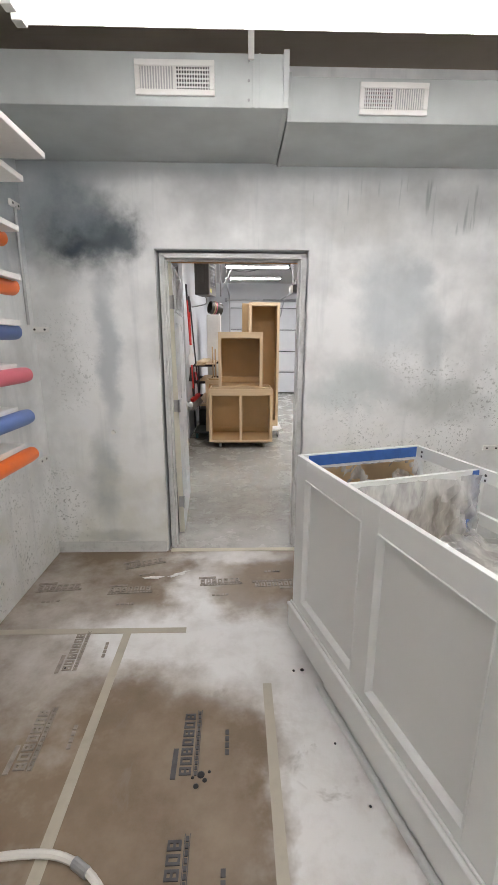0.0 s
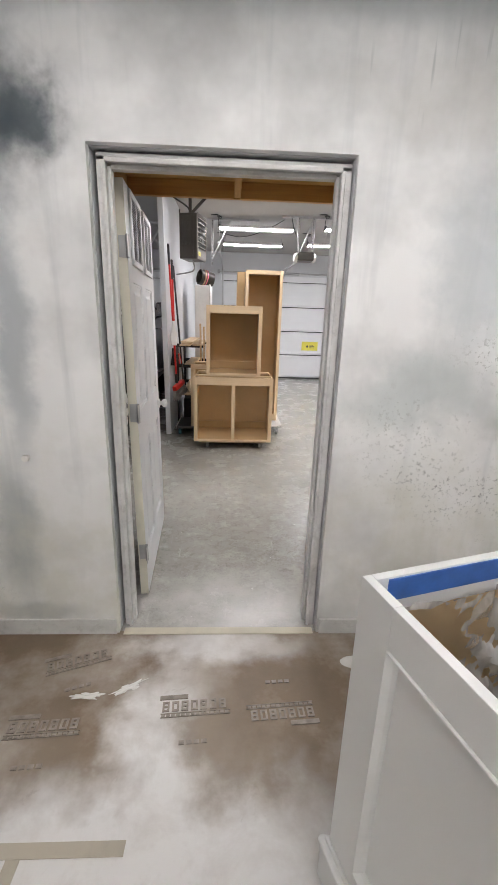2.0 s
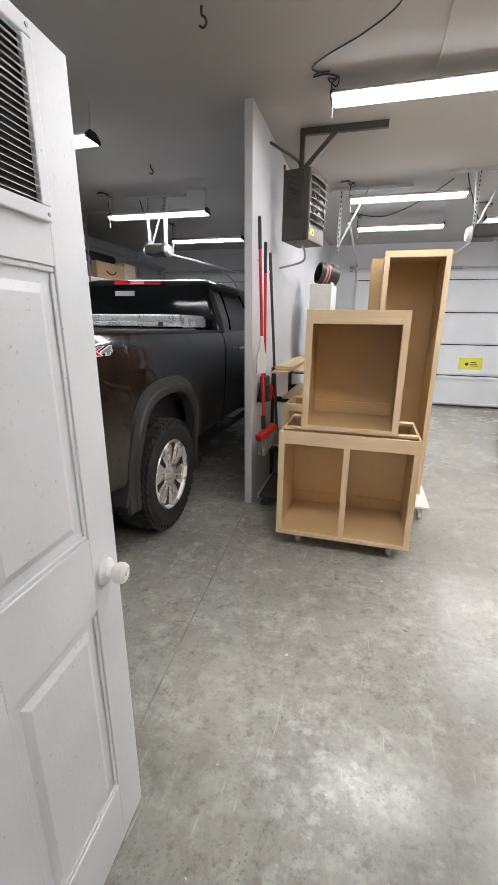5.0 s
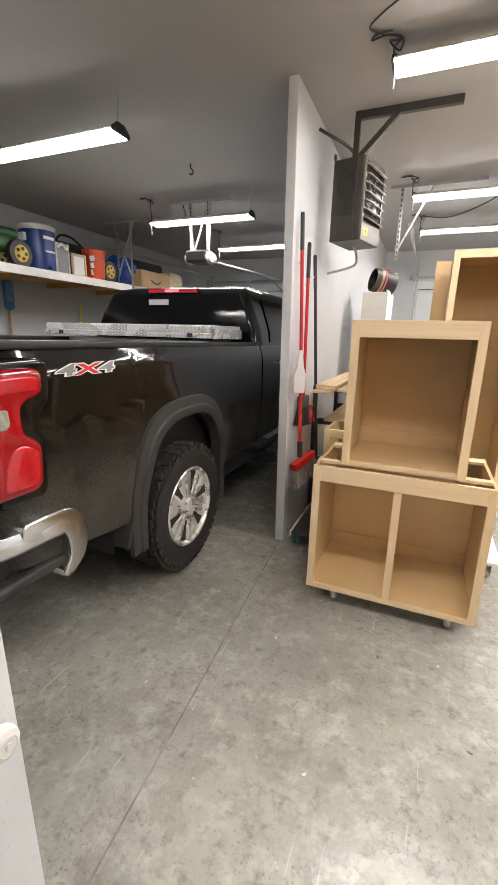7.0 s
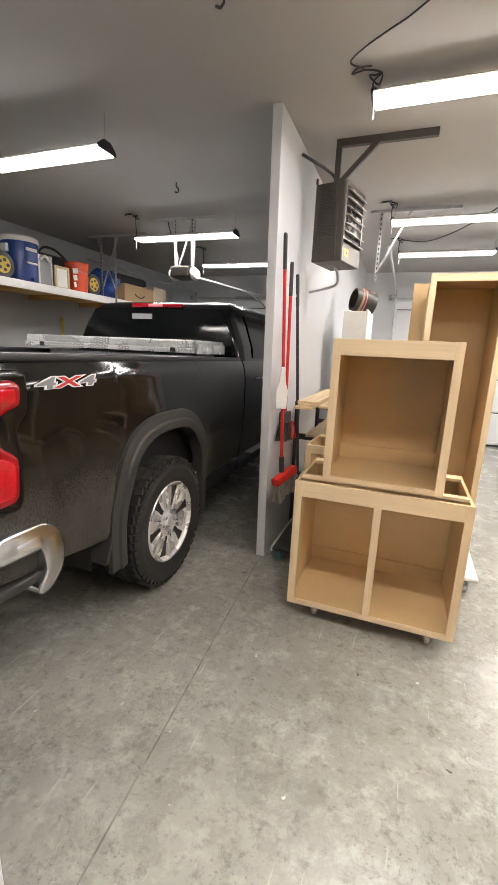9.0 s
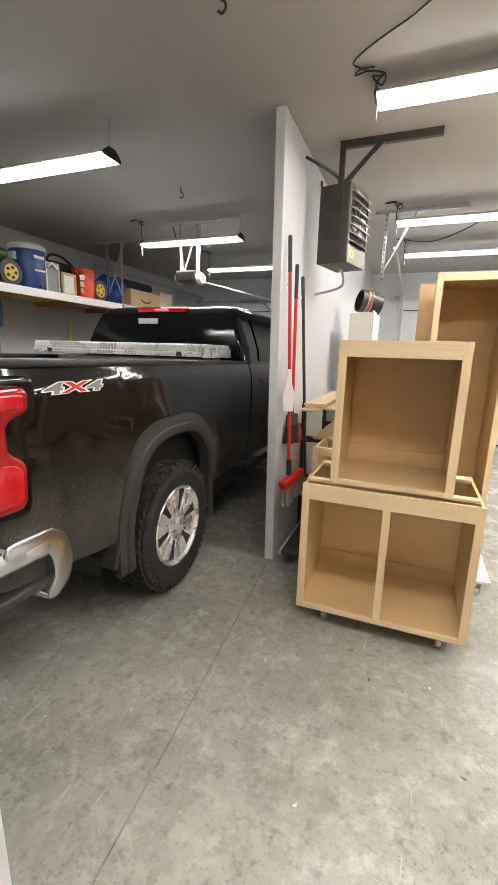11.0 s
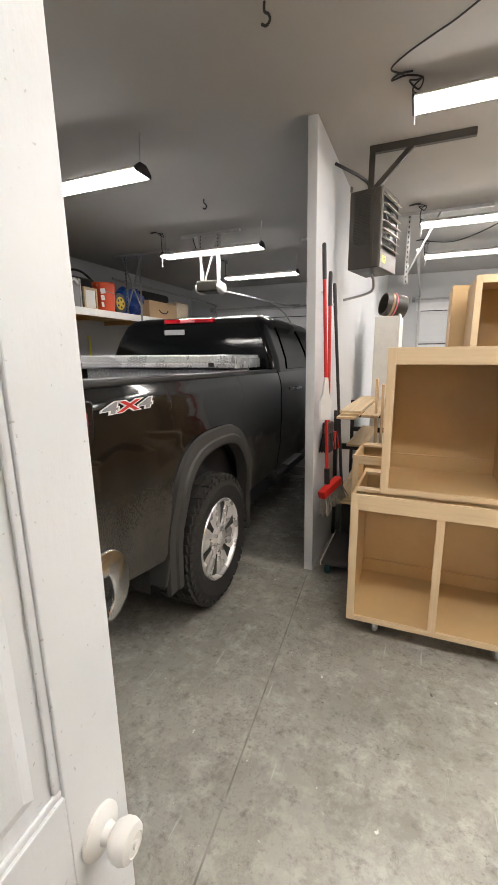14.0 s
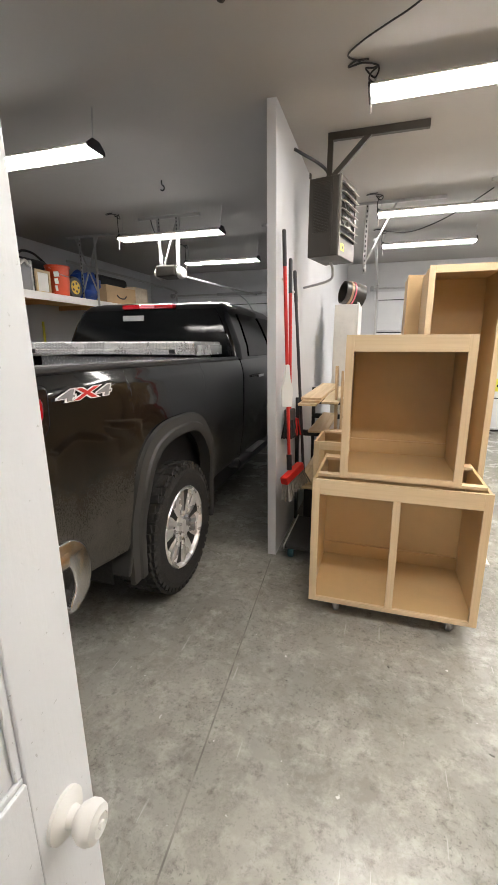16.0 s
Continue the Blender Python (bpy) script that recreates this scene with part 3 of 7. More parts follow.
def floor_print(m, ink="faint_ink"):
    """A stamped mark: a tag, a row of block shapes, a solid line and a small line, where the paper carries its maker's name."""
    t = thing("floor_print", "faded dark maker's print on the brown floor paper", "floor print", m, "floor prints")
    z = 0.0042
    part("tag", box(-0.145, -0.03, 0.035, 0.054, 0.0, z), M[ink], t)
    # open block shapes of two uprights with bars between them
    for i, bars in enumerate(((0, 1, 2), (0, 2), (0, 1, 2), (0, 2), (0, 1, 2), (0, 2), (0, 1, 2))):
        x0 = -0.132 + i * 0.038
        bm = None
        for q in (x0, x0 + 0.02):
            bm = box(q, q + 0.008, -0.02, 0.024, 0.0, z, bm=bm)
        for k in bars:
            bm = box(x0 + 0.008, x0 + 0.02, -0.02 + 0.018 * k, -0.012 + 0.018 * k, 0.0, z, bm=bm)
        part("mark", bm, M[ink], t)
    part("line", box(-0.137, 0.14, -0.03, -0.028, 0, z), M[ink], t)
    part("line", box(-0.137, 0.14, -0.046, -0.044, 0, z), M[ink], t)
    for i in range(14):
        part("small_mark", box(-0.134 + i * 0.0195, -0.12 + i * 0.0195, -0.042, -0.032, 0, z), M[ink], t)
    for i in range(4):
        part("small_mark", box(-0.06 + i * 0.028, -0.04 + i * 0.028, -0.16, -0.145, 0, z), M[ink], t)
    return t


first = floor_print(pose(-0.03, 1.27, 0, 0, 0, 91), "ink")
copy_thing(first, pose(-0.03, 0.81, 0, 0, 0, 91))
first = floor_print(pose(-0.67, 1.78, 0, 0, 0, 94))
for x, y, r in ((-0.652, 1.3, 93), (0.05, 2.4, 4), (0.4, 2.36, 184), (-0.52, 2.318, 4), (-0.98, 2.35, 5), (-0.5, 2.64, 20)):
    copy_thing(first, pose(x, y, 0, 0, 0, r))
for x, y, l, a in ((-0.4, 2.45, 0.12, 4), (-0.24, 2.49, 0.115, 32)):
    t = lathe([(0.0, 0.0), (0.02, 0.003), (0.04, 0.003), (0.055, 0.0)], 40)
    for v in t.verts:
        k = 1 + 0.9 * noise.noise((v.co.x * 60, v.co.y * 60, l * 90))
        v.co.x, v.co.y = v.co.x * k, v.co.y * k
    t = moved(t, pose(x, y, 0.001, 0, 0, a) @ Matrix.Diagonal((l / 0.1, 0.3, 1, 1)))
    tagged(part("paint_spill", t, M["white_plastic"]), "dried white paint spill on the floor paper", "paint spill", "paint spills")
t = moved(lathe([(0.0, 0.0), (0.055, 0.0), (0.05, 0.003), (0.0, 0.005)], 18), pose(0.78, 2.62, 0, 0, 0, 0) @ Matrix.Diagonal((1.4, 0.7, 1, 1)))
tagged(part("paint_spill", t, M["white_plastic"]), "dried white paint spill on the floor paper", "paint spill", "paint spills")
for x, y, r in ((0.434, 1.626, 0.007), (0.475, 1.63, 0.01), (-0.67, 1.665, 0.009), (0.03, 1.14, 0.014), (0.045, 1.12, 0.009), (0.015, 1.1, 0.01), (0.06, 1.15, 0.006), (0.0, 1.13, 0.006), (0.55, 1.25, 0.005), (0.62, 1.02, 0.005)):
    tagged(part("paint_drop", moved(lathe([(0, 0), (r, 0), (r * 0.7, 0.003), (0, 0.004)], 12), pose(x, y, 0)), M["dark"]), "small dark dried paint drop on the floor", "paint drop", "paint drops")

# ---- booth: ducts ----
def duct(name, x0, x1, y0, z0, z1, seam):
    t = thing(name, "galvanised sheet-metal supply duct along the booth wall", "air duct", pose((x0 + x1) / 2, y0, z0), "booth ducts")
    wpart("body", box(x0, x1, y0, 2.813, z0, z1, 0.003), M["galv"], t)
    wpart("flange", box(x1 - 0.022 if seam else x0, x1 + 0.004 if seam else x0 + 0.018, y0 - 0.012, 2.812, z0 - 0.004, z1 + 0.012, 0.002), M["galv"], t)
    if seam:
        for dx in (0.13, 0.16):
            wpart("seam", box(x1 - dx - 0.004, x1 - dx + 0.004, y0 - 0.005, y0 + 0.001, z0, z1, 0.001), M["galv"], t)
        for z in (z0 + 0.03, (z0 + z1) / 2, z1 - 0.03):
            wpart("screw", rod((x1 - 0.18, y0 - 0.004, z), (x1 - 0.18, y0 + 0.002, z), 0.006, n=8), M["steel"], t)
    return t


duct("air_duct", -1.168, 0.402, 2.19, 2.596, 2.808, True)
duct("air_duct", 0.41, 2.448, 2.282, 2.583, 2.772, False)


def vent(x0, x1, y, z0, z1, open_right):
    t = thing("air_vent", "white slatted air register screwed to the duct", "air vent", pose((x0 + x1) / 2, y, z0), "air vents")
    b, mid = 0.024, (x0 + x1) / 2
    for q in ((x0, x1, z0, z0 + b), (x0, x1, z1 - b, z1), (x0, x0 + b, z0 + b, z1 - b), (x1 - b, x1, z0 + b, z1 - b), (mid - 0.005, mid + 0.005, z0 + b, z1 - b)):
        wpart("frame", box(q[0], q[1], y - 0.014, y - 0.001, q[2], q[3], 0.003), M["white_plastic"], t)
    # dark sheet in place of the shaded depth behind the slats
    wpart("backing", box(x0 + b, x1 - b, y - 0.004, y - 0.002, z0 + b, z1 - b), M["dark"], t)
    a, c = (x0 + b, mid) if open_right else (mid, x1 - b)
    wpart("damper", box(a, c, y - 0.0049, y - 0.0041, z0 + b, z1 - b), M["bracket"], t, "closed grey damper blade")
    n = 26
    w = (x1 - x0 - 2 * b) / n
    for i in range(n):
        x = x0 + b + (i + 0.5) * w
        wpart("slat", box(x - 0.0022, x + 0.0022, y - 0.012, y - 0.005, z0 + b, z1 - b), M["white_plastic"], t)
    for i in range(5):
        z = z0 + b + (i + 0.7) * (z1 - z0 - 2 * b) / 5.4
        a, c = (mid, x1 - b) if open_right else (x0 + b, mid)
        wpart("louver", box(a, c, y - 0.0055, y - 0.0042, z - 0.003, z + 0.003), M["white_plastic"], t)
    return t


vent(-0.295, 0.066, 2.187, 2.634, 2.772, True)
vent(0.757, 1.09, 2.279, 2.612, 2.748, False)
t = thing("duct_strap", "pale hanging strap that holds the duct to the ceiling", "strap", pose(0.23, 2.19, 2.8))
wpart("strap", box(0.218, 0.246, 2.176, 2.19, 2.78, CEIL, 0.002), M["white_plastic"], t)


def tube_light(x, y, z):
    t = thing("tube_light", "long two-tube fluorescent ceiling fixture, lit", "ceiling light", pose(x, y, z), "booth tube lights")
    part("housing", prism([(-0.1, 0.03), (0.1, 0.03), (0.05, 0.09), (-0.05, 0.09)], -0.02, 2.46), M["white_board"], t)
    t.children[0].matrix_basis = Matrix(((0, 0, 1, 0), (1, 0, 0, 0), (0, 1, 0, 0), (0, 0, 0, 1)))
    for dy in (-0.033, 0.033):
        part("tube", rod((0.02, dy, 0), (2.42, dy, 0), 0.019, n=16), M["tube"], t, smooth=True)
        for a in (0.0, 2.4):
            part("socket", box(a - 0.012, a + 0.025, dy - 0.02, dy + 0.02, -0.022, 0.05, 0.004), M["white_plastic"], t)
    for a in (0.4, 2.0):
        part("hanger", rod((a, 0, 0.08), (a, 0, CEIL - z), 0.004, n=6), M["steel"], t)
    return t


lamp = tube_light(-0.535, 1.55, 2.555)
# two unseen fixtures further back, added to light the walls and floor
for y in (0.35, -0.95):
    copy_thing(lamp, pose(-0.62, y, 2.75))

# ---- booth: shelf rack with wrapped rolls ----
rack = thing("wall_rack", "white narrow wall shelves holding coloured abrasive rolls", "shelf rack", pose(-1.17, 1.0, 1.0))
for i, (x, z) in enumerate(((-0.545, 2.213), (-0.634, 2.135), (-0.672, 1.964), (-0.686, 1.787), (-0.71, 1.615), (-0.746, 1.443), (-0.764, 1.263), (-0.755, 1.102))):
    wpart("shelf", box(-1.168, x, -0.4, 1.72, z - 0.012, z + 0.01, 0.003), M["white_board"], rack)
for y in (-0.2, 0.7):
    wpart("upright", box(-1.169, -1.13, y, y + 0.04, 0.85, 2.3, 0.003), M["white_board"], rack)
for x, z, m, w in ((-0.77, 1.93, "orange", 1.0), (-0.75, 1.748, "orange", 1.1), (-0.76, 1.572, "blue", 1.05), (-0.735, 1.396, "pink", 1.0), (-0.75, 1.215, "blue", 1.05), (-0.75, 1.048, "orange", 1.0)):
    r = thing("abrasive_roll", {"orange": "orange-wrapped abrasive roll tucked under a shelf", "blue": "blue-wrapped abrasive roll tucked under a shelf", "pink": "pink-wrapped abrasive roll tucked under a shelf"}[m], "roll", pose(x, 1.0, z), "abrasive rolls")
    rr = 0.031 * w
    wpart("wrap", moved(lathe([(rr * 0.55, 0.0), (rr, 0.004), (rr, 0.5), (rr * 1.04, 0.72), (rr * 0.97, 0.76), (rr * 0.6, 0.755), (rr * 0.55, 0.0)], 24), pose(x, 1.0, z + 0.008, -90)), M[m], r, smooth=True)
    wpart("core", moved(lathe([(rr * 0.5, 0.0), (rr * 0.5, 0.757)], 16), pose(x, 1.0, z + 0.008, -90)), M["orange" if m == "blue" else m], r)
for x, y, z, along in ((-1.13, 2.806, 1.612, 0), (-1.161, 2.7, 0.752, 1), (-1.161, 2.72, 2.329, 1), (1.99, 2.806, 0.8, 0)):
    t = thing("wall_bracket", "small white metal mounting plate with two screws", "bracket", pose(x, y, z), "wall plates")
    sx, sy = (0.055, 0.008) if along == 0 else (0.008, 0.055)
    part("plate", box(-sx, sx, -sy, sy, -0.018, 0.018, 0.003), M["white_board"], t)
    for k in (-0.6, 0.6):
        a = Vector((k * 0.055, 0, 0)) if along == 0 else Vector((0, k * 0.055, 0))
        d = Vector((0, -0.011, 0)) if along == 0 else Vector((0.011, 0, 0))
        part("screw", rod(a, a + d, 0.007, n=8), M["dark"], t)
t = thing("conduit", "thin grey conduit running down the booth side wall", "conduit", pose(-1.16, 2.72, 1.6))
wpart("pipe", rod((-1.16, 2.72, 1.64), (-1.16, 2.72, 2.32), 0.009), M["bracket"], t)
t = thing("coat_hook", "small white hook knob on the booth wall", "wall hook", pose(-0.702, 2.815, 0.922))
part("knob", moved(lathe([(0, 0), (0.009, 0), (0.007, 0.012), (0.016, 0.018), (0.014, 0.028), (0, 0.03)], 16), pose(0, 0, 0, 90)), M["white_plastic"], t, smooth=True)
t = thing("air_hose", "white air hose with a metal coupling lying on the floor", "hose", pose(-0.4, 0.85, 0))
wpart("hose", tube(((-0.95, 0.78, 0.014), (-0.7, 0.87, 0.014), (-0.48, 0.9, 0.014), (-0.34, 0.88, 0.014), (-0.22, 0.8, 0.014), (-0.1, 0.62, 0.014), (-0.02, 0.3, 0.014)), 0.012), M["hose"], t, smooth=True)
wpart("coupling", rod((-0.33, 0.876, 0.014), (-0.28, 0.848, 0.014), 0.0155), M["steel"], t, "steel hose coupling")

# ---- booth: the painted island on blocks ----
isl = thing("island_cabinet", "off-white painted island cabinet with recessed panels, top open and masked", "island cabinet", pose(0.44, 1.78, 0, 0, 0, 16 - 90))
# local x runs along the front, local y into the depth
IL, IW, ZB, ZT = 1.19, 0.66, 0.13, 1.04


def recess(x0, x1, z0, z1, y, t):
    part("panel", box(x0 - 0.01, x1 + 0.01, y + 0.019, y + 0.024, z0 - 0.01, z1 + 0.01), M["island"], t)
    w = 0.015
    for flip, a, b, c, d in ((0, x0, x1, z0, z0 + w), (1, x0, x1, z1 - w, z1), (2, x0, x0 + w, z0, z1), (3, x1 - w, x1, z0, z1)):
        bm = box(a, b, y - 0.005, y + 0.0195, c, d, 0.003)
        # the bead falls towards the panel
        for v in bm.verts:
            k = {0: (v.co.z - c) / w, 1: (d - v.co.z) / w, 2: (v.co.x - a) / w, 3: (b - v.co.x) / w}[flip]
            if v.co.y < y + 0.01:
                v.co.y += 0.021 * max(0.0, k - 0.45) / 0.55
        part("moulding", bm, M["island"], t)


for a, b, c, d in ((0, 0.1, ZB, ZT), (0.55, 0.645, ZB, ZT), (1.095, IL, ZB, ZT)):
    part("stile", box(a, b, 0, 0.021, c, d, 0.0015), M["island"], isl)
for a, b in ((0.1, 0.55), (0.645, 1.095)):
    part("rail", box(a, b, 0, 0.0205, 0.95, ZT, 0.0015), M["island"], isl)
    part("rail", box(a, b, 0, 0.0205, ZB, 0.335, 0.0015), M["island"], isl)
    recess(a, b, 0.335, 0.95, 0, isl)
part("base_moulding", box(-0.016, IL + 0.016, -0.016, 0.0, ZB, 0.262, 0.005), M["island"], isl)
part("base_cap", box(-0.01, IL + 0.01, -0.01, 0.0, 0.268, 0.282, 0.005), M["island"], isl)
part("base_bead", box(-0.022, IL + 0.022, -0.022, 0.0, 0.25, 0.2685, 0.008, segs=3), M["island"], isl)
part("foot_strip", box(0.27, IL + 0.01, 0.008, 0.03, 0.0, 0.035, 0.008, segs=3), M["island"], isl)
part("end_panel", box(0, 0.019, 0.021, IW, ZB, ZT, 0.0015), M["island"], isl)
part("end_panel", box(IL - 0.019, IL, 0.021, IW, ZB, ZT, 0.0015), M["island"], isl)
part("base_moulding", box(-0.016, 0.0, -0.016, IW, ZB, 0.262, 0.005), M["island"], isl)
part("back_rail", box(0.019, IL - 0.019, IW - 0.019, IW, 0.985, ZT, 0.0015), M["island"], isl)
part("back_rail", box(0.4, IL - 0.019, IW - 0.019, IW, 0.80, 0.85, 0.0015), M["island"], isl)
part("back_stile", box(0.37, 0.42, IW - 0.019, IW, ZB, 0.985, 0.0015), M["island"], isl)
part("back_stile", box(0.02, 0.06, IW - 0.019, IW, ZB, 0.985, 0.0015), M["island"], isl)
part("floor_board", box(0.019, IL - 0.019, 0.021, IW - 0.019, 0.25, 0.268), M["mdf"], isl)
part("divider", box(0.385, 0.403, 0.021, IW - 0.019, 0.268, 1.03), M["island"], isl)
part("toe_board", box(0.3, IL, 0.03, 0.05, 0.0, ZB), M["island"], isl)
part("toe_board", box(0.3, 0.32, 0.05, IW - 0.05, 0.0, ZB), M["island"], isl)
part("toe_board", box(IL - 0.02, IL, 0.05, IW - 0.05, 0.0, ZB), M["island"], isl)
for a, b, c, d in ((0.019, 0.022, 0.05, IW - 0.02), (0.05, 0.38, 0.021, 0.024)):
    part("tape_edge", box(a, b, c, d, 0.985, 1.035), M["blue_tape"], isl, "blue masking tape along the inside edge")
part("tape_edge", box(0.403, 0.4075, IW - 0.05, IW - 0.02, 0.4, 1.03), M["blue_tape"], isl, "blue masking tape along the inside edge")


def crumpled(nx, ny, place, amp, seed):
    """A loose sheet with folds; place maps (u, v) to a point, with its normal."""
    bm = bmesh.new()
    g = []
    for j in range(ny + 1):
        row = []
        for i in range(nx + 1):
            u, v = i / nx, j / ny
            p, nrm = place(u, v)
            fold = 1.2 * abs(noise.noise((u * 6 + v * 5 + seed, v * 1.6, seed))) + 0.6 * abs(noise.noise((u * 14 - v * 9, v * 3 + seed, 2.0)))
            row.append(bm.verts.new(Vector(p) + Vector(nrm) * amp * fold))
        g.append(row)
    for j in range(ny):
        for i in range(nx):
            bm.faces.new((g[j][i], g[j][i + 1], g[j + 1][i + 1], g[j + 1][i]))
    geo = bmesh.ops.solidify(bm, geom=bm.faces[:], thickness=0.0008)
    return bm


part("masking_film", crumpled(40, 26, lambda u, v: ((0.408 + 0.01 * math.sin(3 * v), 0.03 + u * 0.6, 0.40 + 0.62 * v), (1, 0, 0)), 0.045, 3.0), M["film"], isl, "crumpled clear masking film taped inside", True)
part("masking_film", crumpled(40, 26, lambda u, v: ((0.024 + 0.35 * u, 0.6 - 0.08 * v, 0.5 + 0.45 * v), (0, -1, 0)), 0.05, 8.0), M["film"], isl, "crumpled clear masking film taped inside", True)
part("masking_film", crumpled(40, 26, lambda u, v: ((0.03, 0.03 + u * 0.6, 0.42 + 0.56 * v), (1, 0, 0)), 0.04, 5.0), M["film"], isl, "crumpled clear masking film taped inside", True)
part("masking_paper", crumpled(24, 20, lambda u, v: ((0.024 + 0.02 * v, 0.03 + u * 0.58, 0.45 + 0.53 * v), (1, 0, 0)), 0.02, 4.0), M["kraft"], isl, "brown masking paper lining the cabinet", True)
part("masking_paper", crumpled(24, 20, lambda u, v: ((0.4045, 0.04 + u * 0.5, 0.42 + 0.5 * v + 0.03 * math.sin(9 * u)), (1, 0, 0)), 0.012, 9.0), M["kraft"], isl, "brown masking paper lining the cabinet", True)
part("masking_film", crumpled(40, 26, lambda u, v: ((0.41 + 0.75 * u, 0.05 + v * 0.56, 0.66 + 0.1 * v), (0, 0, 1)), 0.05, 6.0), M["film"], isl, "crumpled clear masking film taped inside", True)
for x in (0.06, 0.44):
    for dz in (0.0, 0.022):
        part("pocket_hole", rod((x, IW - 0.0195, 0.995 + dz), (x, IW - 0.0165, 0.995 + dz), 0.006, n=10), M["dark"], isl)

# ---- the panelled door, standing open into the garage ----
DOOR_ANGLE = 93.6
door = tagged(thing("door_1", "white six-panel door with two louvered vents, standing open", "door", pose(-0.272, 3.105, 0.012, 0, -0.75, 0) @ pose(0, 0, 0, 0, 0, DOOR_ANGLE)), kind="structure")
# local x along the slab from the hinge edge, local y through it (front face at y = 0, back at +0.044)
DW, DH, DT = 0.945, 2.065, 0.044
cols = (0.11, 0.405, 0.524, 0.83)
rows_z = ((0.22, 0.84), (1.045, 1.66))
bm = None
core0, core1 = 0.010, DT - 0.010
part("core", box(0.004, DW - 0.004, core0, core1, 0.004, DH - 0.004), M["door"], door)
for y0, y1 in ((0.0, core0), (core1, DT)):
    for x0, x1 in ((0, cols[0]), (cols[1], cols[2]), (cols[3], DW)):
        part("stile", box(x0, x1, y0, y1, 0, DH, 0.002), M["door"], door)
    for z0, z1 in ((0, 0.22), (0.84, 1.045), (1.66, 1.75), (2.03, DH)):
        for x0, x1 in ((cols[0], cols[1]), (cols[2], cols[3])):
            part("rail", box(x0, x1, y0, y1, z0, z1, 0.002), M["door"], door)
    for z0, z1 in rows_z:
        for x0, x1 in ((cols[0], cols[1]), (cols[2], cols[3])):
            face = (y0 + 0.002, y1) if y0 == 0.0 else (y0, y1 - 0.002)
            b = box(x0 + 0.035, x1 - 0.035, face[0], face[1], z0 + 0.035, z1 - 0.035)
            front = [v for v in b.verts if abs(v.co.y - (face[0] if y0 == 0.0 else face[1])) < 1e-4]
            for v in front:
                v.co.x += 0.02 if v.co.x < (x0 + x1) / 2 else -0.02
                v.co.z += 0.02 if v.co.z < (z0 + z1) / 2 else -0.02
            part("panel", b, M["door"], door)
            ya, yb = (y0 + 0.004, y1) if y0 == 0.0 else (y0, y1 - 0.004)
            for q in ((x0, x1, z0, z0 + 0.012), (x0, x1, z1 - 0.012, z1), (x0, x0 + 0.012, z0 + 0.012, z1 - 0.012), (x1 - 0.012, x1, z0 + 0.012, z1 - 0.012)):
                part("sticking", box(q[0], q[1], ya, yb, q[2], q[3], 0.003), M["door"], door)
part("edge", box(-0.002, 0.0, 0.001, DT - 0.001, 0, DH), M["door_edge"], door, "cream unpainted hinge edge")
for x0, x1 in ((0.1, 0.415), (0.51, 0.825)):
    z0, z1, b = 1.737, 2.053, 0.027
    gr = part("vent_grille", box(x0, x1, -0.003, 0.0, z0, z0 + 0.001), M["door"], door, "white metal louvered vent grille")
    for q in ((x0, x1, z0, z0 + b), (x0, x1, z1 - b, z1), (x0, x0 + b, z0 + b, z1 - b), (x1 - b, x1, z0 + b, z1 - b), ((x0 + x1) / 2 - 0.008, (x0 + x1) / 2 + 0.008, z0 + b, z1 - b)):
        part("grille_frame", box(q[0], q[1], -0.012, -0.0005, q[2], q[3], 0.003), M["door"], gr)
    # dark sheet stands in for the shade between the louver slats
    part("backing", box(x0 + b, x1 - b, -0.002, 0.002, z0 + b, z1 - b), M["dark"], gr)
    n = 22
    for i in range(n):
        z = z0 + b + (i + 0.5) * (z1 - z0 - 2 * b) / n
        s = moved(box(x0 + b, x1 - b, -0.0045, 0.0045, -0.0007, 0.0007), pose(0, -0.007, z, 25))
        part("slat", s, M["door"], gr)
    for cx in (x0 + 0.012, x1 - 0.012):
        for cz in (z0 + 0.012, z1 - 0.012):
            part("screw", rod((cx, -0.014, cz), (cx, -0.011, cz), 0.004, n=8), M["steel"], gr)
knob = part("door_knob", moved(lathe([(0, 0), (0.036, 0), (0.036, 0.006), (0.03, 0.011), (0.016, 0.014), (0.013, 0.024), (0.021, 0.029), (0.0275, 0.039), (0.0285, 0.049), (0.025, 0.058), (0.016, 0.063), (0.015, 0.0615), (0.0, 0.0615)], 32), pose(DW - 0.066, -0.0005, 0.925, 90)), M["white_plastic"], door, "white painted round door knob", True)
part("door_knob", moved(lathe([(0, 0), (0.036, 0), (0.03, 0.011), (0.014, 0.014), (0.012, 0.032), (0.0275, 0.048), (0.025, 0.068), (0.0, 0.072)], 24), pose(DW - 0.066, DT + 0.0005, 0.925, -90)), M["white_plastic"], door, "white painted round door knob", True)
part("button", moved(lathe([(0, 0), (0.006, 0), (0.006, 0.004), (0, 0.004)], 12), pose(DW - 0.066, -0.062, 0.925, 90)), M["white_plastic"], knob)
part("latch_plate", box(DW - 0.001, DW + 0.001, 0.01, 0.034, 0.89, 0.96), M["steel"], door)
for z in (0.27, 1.05, 1.8):
    h = part("hinge", rod((-0.01, -0.004, z - 0.048), (-0.01, -0.004, z + 0.048), 0.0085, n=12), M["steel"], door, "worn steel butt hinge")
    part("leaf", box(-0.0035, -0.0018, 0.003, 0.036, z - 0.045, z + 0.045, 0.0005), M["bracket"], h)
    part("leaf", box(-0.052, -0.016, -0.0115, -0.0085, z - 0.045, z + 0.045, 0.001), M["bracket"], h)

